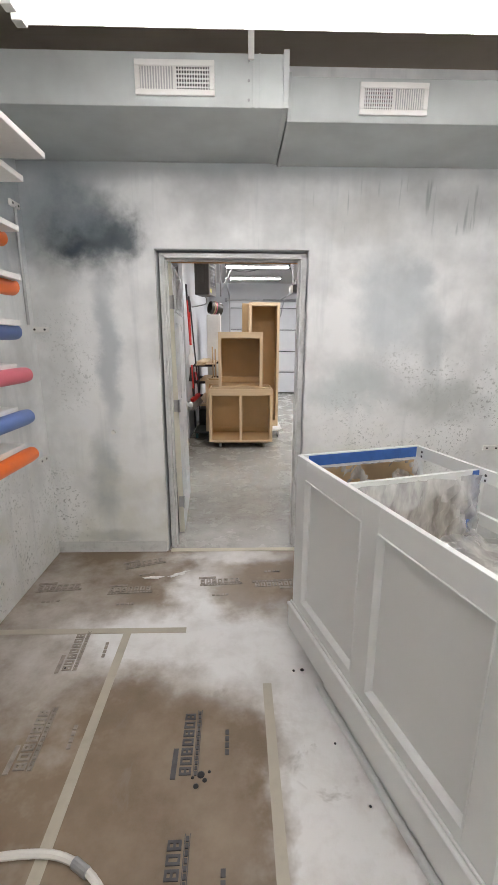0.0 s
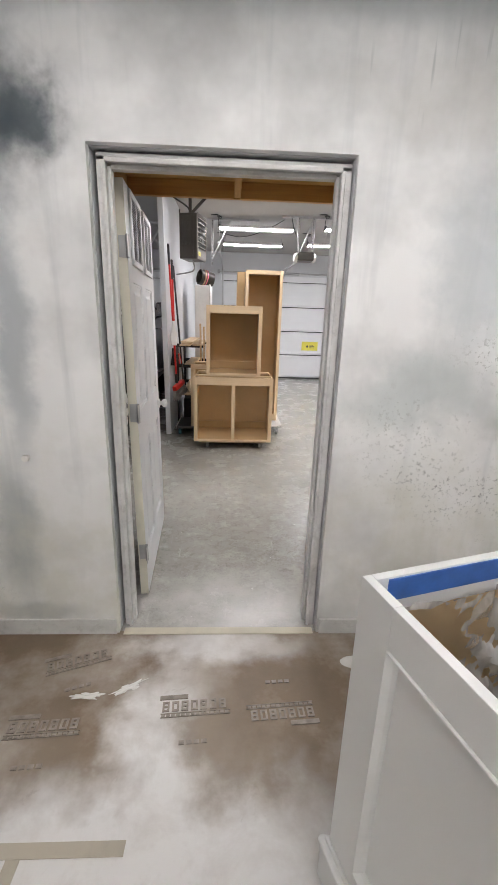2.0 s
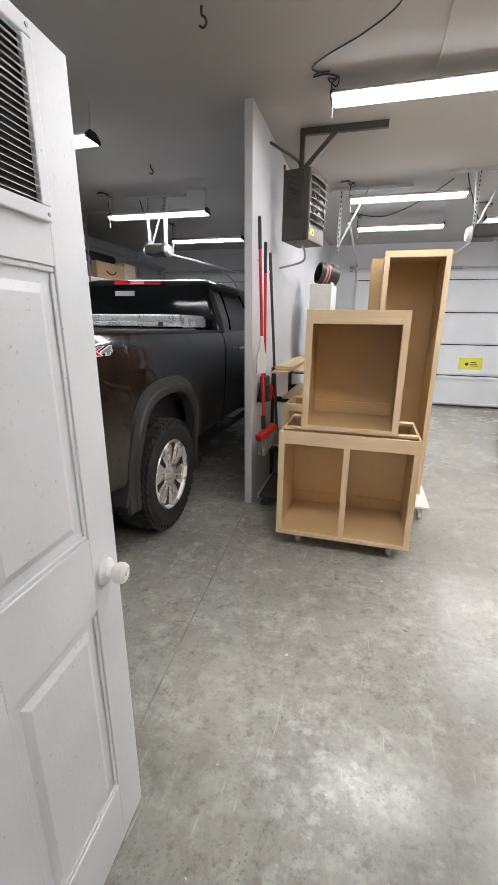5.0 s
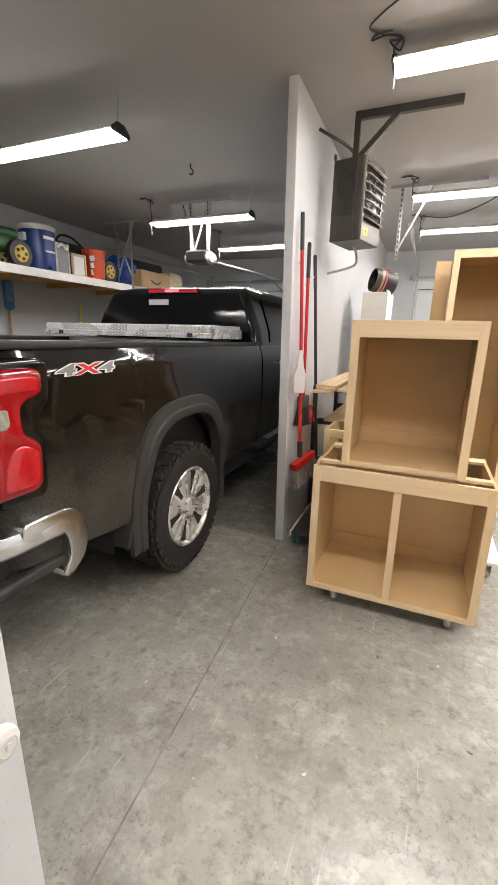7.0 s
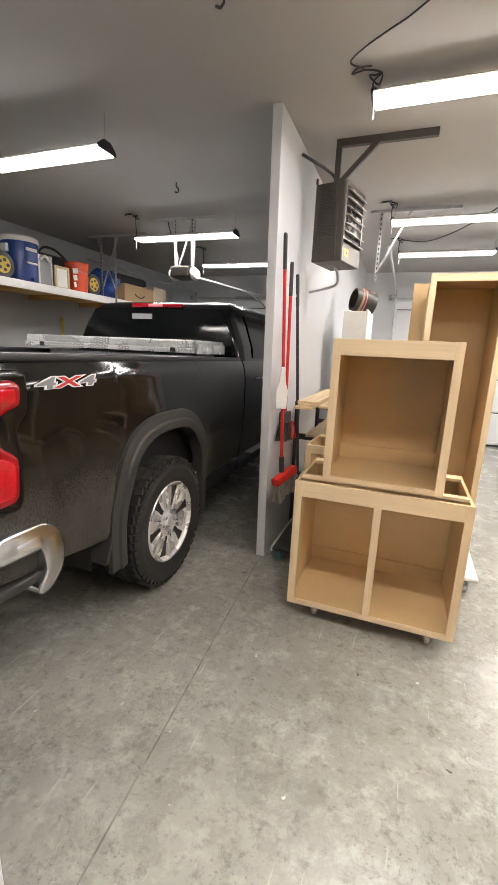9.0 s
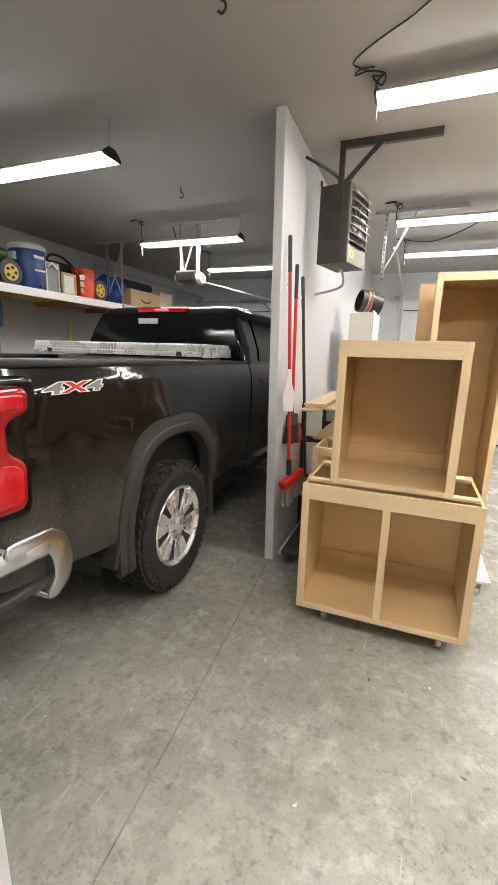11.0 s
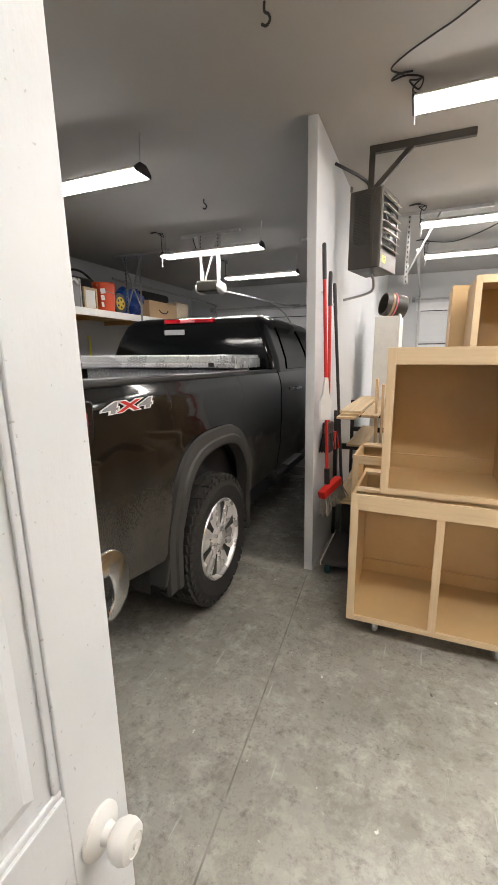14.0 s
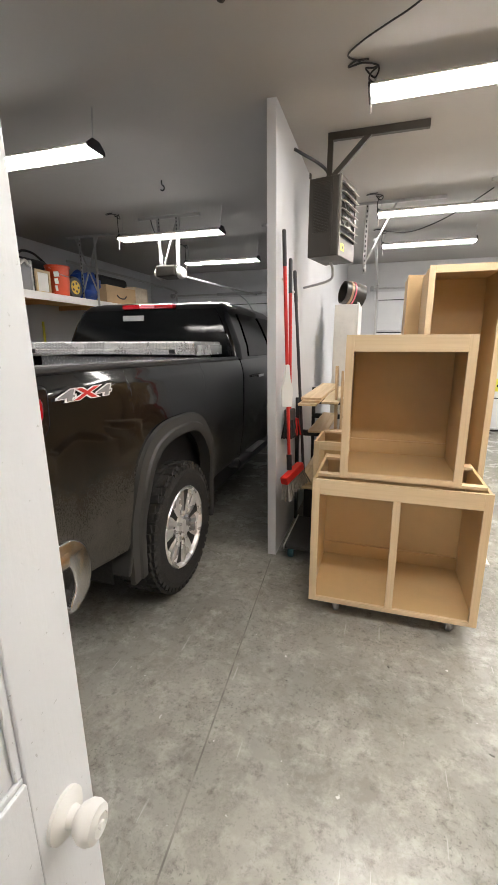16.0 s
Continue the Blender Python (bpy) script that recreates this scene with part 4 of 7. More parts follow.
# the old slab has racked a little out of square
def racked(ob):
    for q in ob.children:
        for v in q.data.vertices:
            v.co.x -= 0.013 * (v.co.z - 0.5)
        racked(q)


racked(door)

# ---- loft shelf above the doorway ----
loft = thing("loft_shelf", "rough lumber and plywood loft shelf above the doorway", "loft shelf", pose(0.2, 3.4, 2.19))
wpart("beam", box(-1.15, 0.88, 3.83, 3.868, 2.2, 2.289, 0.003), M["fir"], loft)
wpart("deck", box(-1.15, 0.88, 2.99, 3.868, 2.289, 2.305), M["ply_face"], loft)
for x in (-1.0, -0.465, 0.192, 0.845):
    wpart("joist", box(x - 0.019, x + 0.019, 2.99, 3.83, 2.2, 2.289, 0.003), M["fir_y"], loft)
wpart("joist", box(0.17, 0.205, 3.822, 3.83, 2.195, 2.289, 0.002), M["fir_y"], loft)
wpart("ledger", box(-1.15, 0.88, 2.986, 3.02, 2.2, 2.289, 0.003), M["fir"], loft)
wpart("side_panel", box(1.03, 1.048, 2.99, 4.1, 0, 2.305), M["ply_face"], loft)
wpart("post", box(-1.15, -1.112, 3.79, 3.83, 0, 2.19, 0.003), M["pine_z"], loft)

# added dark cupboard, topped with cans, to blacken the gap behind the open door
cup = thing("storage_cupboard", "black cupboard added to darken the gap behind the open door", "cupboard", pose(-0.8, 3.3, 0))
wpart("body", box(-1.1, -0.5, 3.0, 3.62, 0.0, 1.92, 0.006), M["dark"], cup)
for x0, x1 in ((-1.095, -0.803), (-0.797, -0.505)):
    d = wpart("door", box(x0, x1, 3.62, 3.638, 0.04, 1.9, 0.004), M["dark"], cup)
    wpart("handle", box((x0 + x1) / 2 - 0.01, (x0 + x1) / 2 + 0.01, 3.638, 3.66, 0.95, 1.1, 0.004), M["steel"], d)
for i, (x, z, m) in enumerate(((-0.58, 1.92, "steel"), (-0.72, 1.92, "white_plastic"), (-0.9, 1.92, "dark"))):
    t = thing("paint_can", "small metal paint can added on the filler cupboard", "can", pose(x, 3.2 + 0.1 * i, z), "paint cans")
    part("can", lathe([(0, 0), (0.055, 0), (0.055, 0.12), (0.058, 0.125), (0.05, 0.13), (0, 0.128)], 24), M[m], t, smooth=True)
    part("lid", lathe([(0, 0.129), (0.045, 0.13), (0.045, 0.135), (0, 0.135)], 24), M["steel"], t)

# ---- garage: plywood sheets, step ladder ----
for i, (y, x0, h, m) in enumerate(((4.145, 0.872, 2.44, "brown_board"), (4.19, 0.905, 2.44, "ply_face"), (4.23, 0.875, 2.44, "ply_face"), (4.262, 0.895, 2.2, "brown_board"), (4.3, 0.885, 2.0, "ply_face"))):
    t = thing("plywood_sheet", "full plywood sheet standing on edge in a stack", "plywood sheet", pose(x0, y, 0, 1.8, 0, 0), "stacked plywood sheets")
    part("sheet", box(0.003, 1.2, 0.0, 0.018, 0, h, 0.001), M[m], t)
    part("edge", box(0.0, 0.003, 0.0005, 0.0175, 0, h), M["edge"], t, "layered plywood edge")
    for q in t.children:
        for v in q.data.vertices:
            v.co.x += 0.02 * v.co.z
t = thing("leaning_board", "tan board leaning low against the plywood panel", "board", pose(0.885, 3.3, 0, 0, 6, 0))
part("board", box(0, 0.018, 0, 0.62, 0, 0.62, 0.002), M["mdf"], t)

lad = thing("step_ladder", "folded step ladder with black treads and yellow tray", "step ladder", pose(0.93, 3.52, 0.17, 0, 0, 0))
# local y along the ladder's width, z up, front face at x = 0
for y in (0.0, 0.5):
    part("rail", tube(((0.03, y, 0.0), (0.035, y, 0.6), (0.05, y, 1.3), (0.055, y + (0.03 if y == 0 else -0.03), 1.72), (0.055, y + (0.1 if y == 0 else -0.1), 1.78)), 0.013), M["steel"], lad, smooth=True)
    part("rear_leg", tube(((0.07, y, 0.0), (0.075, y, 1.2)), 0.011), M["steel"], lad, smooth=True)
    part("foot", box(0.01, 0.09, y - 0.02, y + 0.02, -0.03, 0.03, 0.008), M["dark"], lad)
part("handle", rod((0.055, 0.1, 1.78), (0.055, 0.4, 1.78), 0.013), M["steel"], lad)
for z0, z1 in ((0.10, 0.43), (0.53, 0.80), (0.91, 1.275)):
    tr = part("tread", moved(box(-0.012, 0.018, 0.0, 0.5, z0, z1, 0.008), pose(0, 0, 0)), M["tread"], lad, "black ribbed step tread, folded up")
    n = int((z1 - z0) / 0.036)
    for i in range(n):
        for k in range(9):
            y = 0.035 + k * 0.052 + (i % 2) * 0.018
            rib = box(-0.0145, -0.011, -0.018, 0.018, -0.004, 0.004)
            part("rib", moved(rib, pose(0, y, z0 + 0.03 + i * 0.036, 28 if (k + i) % 2 else -28)), M["tread"], tr)
clip = part("clip", prism([(0.0, 0.0), (0.09, 0.0), (0.09, 0.09), (0.065, 0.09), (0.065, 0.05), (0.025, 0.05), (0.025, 0.09), (0.0, 0.09)], -0.022, -0.012), M["yellow"], lad, "yellow plastic latch")
clip.matrix_basis = Matrix.Translation((-0.002, 0.15, 1.28)) @ Euler((radians(-90), 0, radians(-90))).to_matrix().to_4x4()
UPRIGHT = Matrix(((0, 0, -1, 0.02), (1, 0, 0, 0), (0, 1, 0, 0), (0, 0, 0, 1)))
shape = rounded([(-0.01, 1.34), (0.51, 1.34), (0.51, 1.46), (0.48, 1.66), (0.36, 1.77), (-0.01, 1.82)], 0.12, 8)
tray = part("tray", moved(pad(shape, 0.03, 0.01), UPRIGHT), M["yellow"], lad, "scuffed yellow plastic tool tray", True)
inner = [(0.25 + (y - 0.25) * 0.86, 1.57 + (z - 1.57) * 0.88) for y, z in shape]
rim_ = bmesh.new()
rims = [[rim_.verts.new((x, p[0], p[1])) for p in ring] for x, ring in ((-0.01, shape), (-0.045, shape), (-0.05, [((a[0] + c[0]) / 2, (a[1] + c[1]) / 2) for a, c in zip(shape, inner)]), (-0.045, inner), (-0.011, inner))]
for a, c in zip(rims, rims[1:]):
    for i in range(len(a)):
        rim_.faces.new((a[i], a[(i + 1) % len(a)], c[(i + 1) % len(a)], c[i]))
part("tray_rim", rim_, M["yellow"], tray, "raised yellow rim", True)
part("tray_back", box(-0.014, -0.009, 0.05, 0.25, 1.42, 1.74, 0.002), M["cream"], tray, "stained cream tray floor")
part("tray_top", tube(((0.0, 0.49, 1.64), (-0.02, 0.42, 1.75), (-0.02, 0.34, 1.8), (-0.02, 0.0, 1.845)), 0.018, n=10), M["cream"], tray, "worn pale top grip", True)
part("tray_pocket", box(-0.04, -0.008, 0.06, 0.3, 1.4, 1.49, 0.01), M["cream"], tray)
for y in (0.07, 0.16, 0.3):
    part("tray_hole", rod((-0.053, y, 1.365), (-0.04, y, 1.365), 0.014, n=18), M["dark"], tray)
part("label", box(-0.052, -0.049, 0.06, 0.2, 1.775, 1.795), M["dark"], tray)
for y in (0.14, 0.23):
    part("hook", tube(((0.0, y, 1.36), (-0.045, y, 1.34), (-0.06, y, 1.31), (-0.05, y, 1.27)), 0.006), M["dark"], lad)

# ---- garage: unfinished cabinets ----
def open_cabinet(name, label, m, w, h, d, stile, top_rail, bottom_rail, mullion=False, open_top=False, toe=0.0, group="unfinished cabinets"):
    """A face-framed cabinet box; local x along the front, y into the depth, z up."""
    t = thing(name, label, "cabinet", m, group)
    s, ff = 0.016, 0.019
    for x in (0.004, w - 0.004 - s):
        part("side", box(x, x + s, ff, d, 0, h - 0.002), M["mdf"], t)
    part("bottom", box(0.02, w - 0.02, ff, d - 0.012, bottom_rail - s, bottom_rail), M["mdf"], t)
    part("back", box(0.02, w - 0.02, d - 0.012, d - 0.002, 0, h - 0.004), M["mdf"], t)
    part("nailer", box(0.02, w - 0.02, d - 0.03, d - 0.012, bottom_rail, bottom_rail + 0.09, 0.001), M["mdf"], t)
    if not open_top:
        part("top", box(0.02, w - 0.02, ff, d - 0.012, h - s - 0.003, h - 0.003), M["mdf"], t)
    else:
        part("top_stretcher", box(0.02, w - 0.02, d - 0.1, d - 0.013, h - 0.02, h - 0.004, 0.001), M["maple_x"], t)
    for x in (0, w - stile):
        part("stile", box(x, x + stile, 0, ff, 0, h, 0.0015), M["maple"], t)
    part("top_rail", box(stile, w - stile, 0, ff - 0.0005, h - top_rail, h, 0.0015), M["maple_x"], t)
    part("bottom_rail", box(stile, w - stile, 0, ff - 0.0005, 0, bottom_rail, 0.0015), M["maple_x"], t)
    if mullion:
        part("mullion", box(w / 2 - 0.02, w / 2 + 0.02, 0, ff - 0.001, bottom_rail, h - top_rail, 0.0015), M["maple"], t)
    return t


def caster(t, x, y, zt):
    """A swivel caster whose wheel stands on the floor, under a plate at zt."""
    c = part("caster", box(x - 0.03, x + 0.03, y - 0.03, y + 0.03, zt - 0.006, zt, 0.001), M["steel"], t, "grey swivel caster")
    part("wheel", moved(lathe([(0.01, -0.013), (0.03, -0.013), (0.0335, -0.007), (0.0335, 0.007), (0.03, 0.013), (0.01, 0.013)], 20), pose(x, y + 0.012, 0.0335, 0, 90)), M["bracket"], c, smooth=True)
    for s in (-0.018, 0.018):
        part("fork", box(x + s - 0.0015, x + s + 0.0015, y - 0.015, y + 0.025, 0.025, zt - 0.005), M["steel"], c)


open_cabinet("base_cabinet", "unfinished two-bay maple base cabinet on casters", pose(-0.258, 5.86, 0.1), 0.92, 0.77, 0.6, 0.042, 0.09, 0.028, True, True)
dolly = thing("dolly", "low wooden dolly under the base cabinet", "dolly", pose(0.2, 6.1, 0.0))
wpart("platform", box(-0.2, 0.6, 5.89, 6.44, 0.08, 0.1, 0.002), M["brown_board"], dolly)
for x, y in ((-0.1, 5.94), (0.54, 5.94), (-0.1, 6.38), (0.54, 6.38)):
    top = dolly.matrix_basis.translation
    caster(dolly, x - top.x, y - top.y, 0.08)
open_cabinet("wall_cabinet", "unfinished maple wall cabinet stacked on another cabinet", pose(-0.113, 5.885, 0.886), 0.622, 0.772, 0.52, 0.042, 0.085, 0.03)
for y in (5.92, 6.3):
    tagged(part("spacer_board", box(-0.236, 0.64, y, y + 0.05, 0.87, 0.8855, 0.001), M["maple_x"]), "thin maple spacer laid across the open cabinet top", "board", "spacer boards")
open_cabinet("tall_cabinet", "unfinished tall maple pantry cabinet on a dolly", pose(0.341, 6.84, 0.14), 0.488, 1.99, 0.58, 0.04, 0.05, 0.1)
open_cabinet("tall_cabinet", "unfinished tall maple pantry cabinet behind another", pose(0.735, 7.95, 0.14, 0, 0, 180), 0.5, 2.03, 0.45, 0.04, 0.05, 0.1)
dolly = thing("dolly", "white plywood dolly under the tall cabinets", "dolly", pose(0.5, 7.2, 0.0))
wpart("platform", box(0.3, 0.875, 6.56, 8.0, 0.12, 0.139, 0.002), M["white_board"], dolly)
for x, y in ((0.36, 6.62), (0.81, 6.62), (0.36, 7.9), (0.81, 7.9)):
    caster(dolly, x - 0.5, y - 7.2, 0.12)
open_cabinet("drawer_base_cabinet", "unfinished maple base cabinet standing behind the others", pose(-0.35, 6.5, 0.12), 0.6, 0.82, 0.5, 0.04, 0.06, 0.03, False, True)
dolly = thing("dolly", "low dolly with teal wheels beside the partition", "dolly", pose(-0.4, 6.8, 0.0))
wpart("platform", box(-0.54, 0.25, 6.46, 7.05, 0.095, 0.119, 0.003), M["grey_trim"], dolly)
wpart("rim", box(-0.548, -0.54, 6.45, 7.06, 0.09, 0.13, 0.002), M["white_board"], dolly)
for x, y in ((-0.5, 6.52), (0.2, 6.52), (-0.5, 7.0), (0.2, 7.0)):
    wpart("wheel", moved(lathe([(0.01, -0.02), (0.04, -0.02), (0.046, -0.01), (0.046, 0.01), (0.04, 0.02), (0.01, 0.02)], 20), pose(x, y, 0.047, 0, 90)), M["teal"], dolly, smooth=True)
    wpart("fork", box(x - 0.03, x + 0.03, y - 0.02, y + 0.02, 0.08, 0.096), M["steel"], dolly)

# ---- lumber on the partition ----
lum = thing("lumber_rack", "wall rack of wooden arms against the partition", "lumber rack", pose(-0.55, 7.3, 0.0))
for y in (6.95, 7.9):
    wpart("upright", box(-0.632, -0.595, y + 0.3, y + 0.34, 0, 1.1, 0.002), M["dark"], lum)
    for z in (0.5, 0.86, 1.15):
        wpart("arm", box(-0.64, -0.22, y + 0.3, y + 0.338, z - 0.05, z, 0.002), M["dark"], lum)
for i, (x0, x1, z, y0, y1) in enumerate(((-0.52, -0.38, 1.151, 6.75, 8.3), (-0.5, -0.36, 1.17, 6.8, 8.2), (-0.51, -0.35, 1.19, 6.82, 8.1), (-0.36, -0.23, 1.151, 6.9, 8.2), (-0.5, -0.34, 0.861, 7.15, 8.2), (-0.52, -0.25, 0.501, 6.7, 8.3), (-0.5, -0.3, 0.52, 6.75, 8.0))):
    tagged(part("lumber_board", box(x0, x1, y0, y1, z, z + 0.018, 0.002), M["pine_y"]), "pale rough lumber board lying on the wall rack", "board", "lumber boards")
for i, (x, y, h, a) in enumerate(((-0.25, 7.02, 1.44, 1.0), (-0.21, 7.0, 1.40, 0.5), (-0.17, 7.05, 1.5, -2.0), (-0.12, 7.03, 1.42, -3.0), (-0.08, 7.06, 1.40, -3.5))):
    t = tagged(part("offcut_board", box(0, 0.02, 0, 0.09, 0, h, 0.002), M["pine_z"]), "narrow pine offcut leaning upright beside the cabinets", "board", "offcut boards")
    t.matrix_basis = pose(x, y, 0.0, 0, -a, 6 * i)
t = thing("storage_bin", "dark plastic bin on the floor under the rack", "bin", pose(-0.38, 7.5, 0))
wpart("body", box(-0.53, -0.2, 7.2, 7.85, 0, 0.36, 0.02), M["dark"], t)

loc = thing("white_locker", "tall white storage cabinet against the partition", "locker", pose(-0.38, 8.7, 0))
wpart("body", box(-0.45, -0.215, 8.4, 9.1, 0.0, 2.03, 0.006), M["white_board"], loc)
wpart("door", box(-0.215, -0.195, 8.402, 8.748, 0.02, 2.05, 0.004), M["white_board"], loc)
wpart("door", box(-0.215, -0.195, 8.752, 9.098, 0.02, 2.05, 0.004), M["white_board"], loc)
pot = thing("steel_drum", "dark round drum with brown and dull red bands", "drum", pose(-0.36, 8.72, 2.03))
wpart("body", moved(lathe([(0.13, -0.17), (0.165, -0.15), (0.175, 0.0), (0.17, 0.1), (0.165, 0.17), (0.15, 0.17), (0.14, 0.02), (0.0, 0.0)], 32), pose(-0.29, 8.75, 2.165, 80, 0, -60) @ Matrix.Scale(0.74, 4)), M["heater"], pot, smooth=True)
wpart("band", moved(lathe([(0.166, 0.06), (0.178, 0.062), (0.178, 0.095), (0.166, 0.097)], 32, caps=False), pose(-0.29, 8.75, 2.165, 80, 0, -60) @ Matrix.Scale(0.74, 4)), M["brown_board"], pot, "brown band", True)
wpart("stripe", moved(lathe([(0.17, 0.02), (0.18, 0.022), (0.18, 0.04), (0.17, 0.042)], 32, caps=False), pose(-0.29, 8.75, 2.165, 80, 0, -60) @ Matrix.Scale(0.74, 4)), M["pink"], pot, "dull red stripe", True)
wpart("lid", moved(lathe([(0.0, -0.175), (0.1, -0.174), (0.166, -0.15), (0.178, -0.02)], 32, caps=False), pose(-0.29, 8.75, 2.165, 80, 0, -60) @ Matrix.Scale(0.745, 4)), M["heater"], pot, smooth=True)
wpart("block", box(-0.24, -0.2, 8.95, 9.05, 2.03, 2.25, 0.006), M["pine_z"], pot)

# ---- brooms on the partition's side ----
def broom(x, y, z0, z1, shaft, grip, lean, label):
    t = thing("broom", label, "broom", pose(x, y, z0, lean[0], lean[1], 0), "hung brooms")
    L = z1 - z0
    part("shaft", rod((0, 0, 0.0), (0, 0, L - 0.22), 0.0125), shaft, t, smooth=True)
    part("grip", rod((0, 0, L - 0.22), (0, 0, L), 0.0145), grip, t, smooth=True)
    part("tip", moved(lathe([(0.0145, 0), (0.011, 0.012), (0, 0.016)], 14), pose(0, 0, L)), grip, t, smooth=True)
    return t


def bristles(w, d, z0, z1, seed, n=120):
    rnd = random.Random(seed)
    bm = None
    own = bmesh.new()
    for i in range(n):
        x, y = rnd.uniform(-w, w), rnd.uniform(-d, d)
        dx, dy = x * 0.35 + rnd.uniform(-0.012, 0.012), y * 0.5 + rnd.uniform(-0.012, 0.012)
        rod((x, y, z1), (x + dx, y + dy, z0 + rnd.uniform(0, 0.02)), 0.004, own, 5, 0.006)
    return own


b1 = broom(-0.545, 6.60, 0.7, 2.35, M["red"], M["dark"], (0.6, -2.4), "red-handled push broom hung on the partition")
hd = part("head", moved(box(-0.13, 0.13, -0.03, 0.03, -0.06, 0.0, 0.008), pose(0.02, 0, -0.02, 0, -14, 70)), M["red"], b1, "red broom head")
part("bristle", moved(bristles(0.12, 0.025, -0.19, -0.05, 2), pose(0.02, 0, -0.02, 0, -14, 70)), M["bristle"], hd, "worn grey bristles")
part("bracket", rod((0.0, 0, -0.02), (0, 0, 0.1), 0.02), M["dark"], b1)
b2 = broom(-0.575, 6.72, 1.1, 2.19, M["red"], M["dark"], (0, -1.0), "red-handled angle broom hung on the partition")
hd = part("head", moved(box(-0.055, 0.055, -0.025, 0.025, -0.06, 0.03, 0.012), pose(0, 0, 0, 0, 0, 75)), M["grey_trim"], b2, "clear grey broom socket")
part("bristle", moved(bristles(0.06, 0.02, -0.2, -0.05, 5), pose(0, 0, 0, 0, 0, 75)), M["black_bristle"], hd, "black bristles")
part("bristle", moved(bristles(0.015, 0.02, -0.19, -0.05, 6, 30), pose(0.03, 0.06, 0, 0, 0, 75)), M["red"], hd, "red bristles")
b3 = broom(-0.48, 6.9, 0.5, 2.15, M["dark"], M["dark"], (-1.5, -4.4), "thin black broom handle hung on the partition")
for x, y, z in ((-0.622, 6.62, 2.05), (-0.622, 6.69, 1.9), (-0.622, 6.94, 2.0)):
    t = thing("wall_clip", "small steel spring clip on the wall", "clip", pose(x, y, z), "broom clips")
    part("clip", box(-0.008, 0.02, -0.02, 0.02, -0.008, 0.008, 0.002), M["white_plastic"], t)
t = thing("dustpan", "white plastic dustpan hung behind the brooms", "dustpan", pose(-0.615, 6.55, 1.3))
part("pan", prism([(-0.04, -0.13), (0.04, -0.13), (0.045, 0.0), (0.025, 0.06), (0.013, 0.17), (-0.013, 0.17), (-0.025, 0.06), (-0.045, 0.0)], -0.012, 0.012, bevel=0.004), M["white_plastic"], t)
t.children[0].matrix_basis = Matrix.Translation((0.05, -0.005, 0)) @ Euler((radians(90), 0, radians(35))).to_matrix().to_4x4()

# ---- unit heater ----
heat = thing("unit_heater", "dark brown hanging electric unit heater with silver louvers", "heater", pose(-0.3, 6.965, 2.255, 0, 0, -13))
# local: front face towards +x at x = 0, runs along +y; the body reaches back in -x
HH, HD, HL = 0.54, 0.235, 0.38
part("body", box(-HD, 0.0, 0.0, HL, 0.0, HH, 0.008), M["heater"], heat)
part("front_frame", box(0.0, 0.012, 0.0, HL, 0.0, 0.13, 0.003), M["heater_front"], heat, "brushed steel front panel")
for y0, y1 in ((0.0, 0.028), (HL - 0.022, HL)):
    part("front_frame", box(0.0, 0.012, y0, y1, 0.13, HH, 0.003), M["heater_front"], heat)
part("front_frame", box(0.0, 0.012, 0.028, HL - 0.022, HH - 0.03, HH, 0.003), M["heater_front"], heat)
part("opening", box(0.0005, 0.003, 0.028, HL - 0.022, 0.13, HH - 0.03), M["dark"], heat)
part("fan_guard", moved(lathe([(0.02, 0), (0.12, 0.0), (0.12, 0.004), (0.02, 0.004)], 24), pose(0.003, HL / 2, 0.32, 0, 90)), M["heater"], heat)
for i in range(5):
    blade = moved(box(-0.03, 0.03, 0.03, 0.13, -0.001, 0.001), pose(0, 0, 0, 0, 18))
    part("fan_blade", moved(blade, Matrix.Translation((0.007, HL / 2, 0.32)) @ pose(0, 0, 0, 72 * i) @ pose(0, 0, 0, 0, 90)), M["steel"], heat)
for i in range(7):
    z = 0.15 + i * 0.056
    part("louver", moved(box(-0.022, 0.022, 0.026, HL - 0.02, -0.0022, 0.0022, 0.001), pose(0.022, 0, z, 0, 24)), M["louver"], heat, "thin silver louver")
part("rating_plate", box(0.0125, 0.0135, 0.04, 0.12, 0.04, 0.09), M["sign"], heat, "small yellow warning label")
part("rating_mark", box(0.0136, 0.014, 0.075, 0.1, 0.055, 0.075), M["dark"], heat)
for i in range(34):
    part("fin", box(-HD + 0.04, -0.075, -0.004, 0.0, 0.17 + i * 0.0102, 0.1745 + i * 0.0102), M["heater"], heat)
part("side_rib", box(-0.06, -0.045, -0.006, 0.0, 0.01, HH - 0.01, 0.002), M["heater"], heat)
part("corner_tab", box(-HD, -HD + 0.012, -0.004, 0.02, HH, HH + 0.04, 0.002), M["heater"], heat)
br = thing("heater_bracket", "dark welded steel ceiling bracket carrying the heater", "bracket", pose(-0.39, 7.08, 2.8))
for a, b in (((-0.39, 7.08, 2.8), (-0.39, 7.08, 3.07)),):
    wpart("post", box(-0.41, -0.37, 7.06, 7.1, 2.8, 3.05, 0.003), M["heater"], br)
wpart("arm", box(-0.41, 0.28, 7.06, 7.1, 3.05, CEIL, 0.003), M["heater"], br)
wpart("brace", moved(box(-0.018, 0.018, -0.018, 0.018, 0, 0.36, 0.003), pose(-0.37, 7.08, 2.81, 0, 45)), M["heater"], br)
t = thing("heater_cable", "black flexible power cable from wall to heater", "cable", pose(-0.5, 7.0, 2.9))
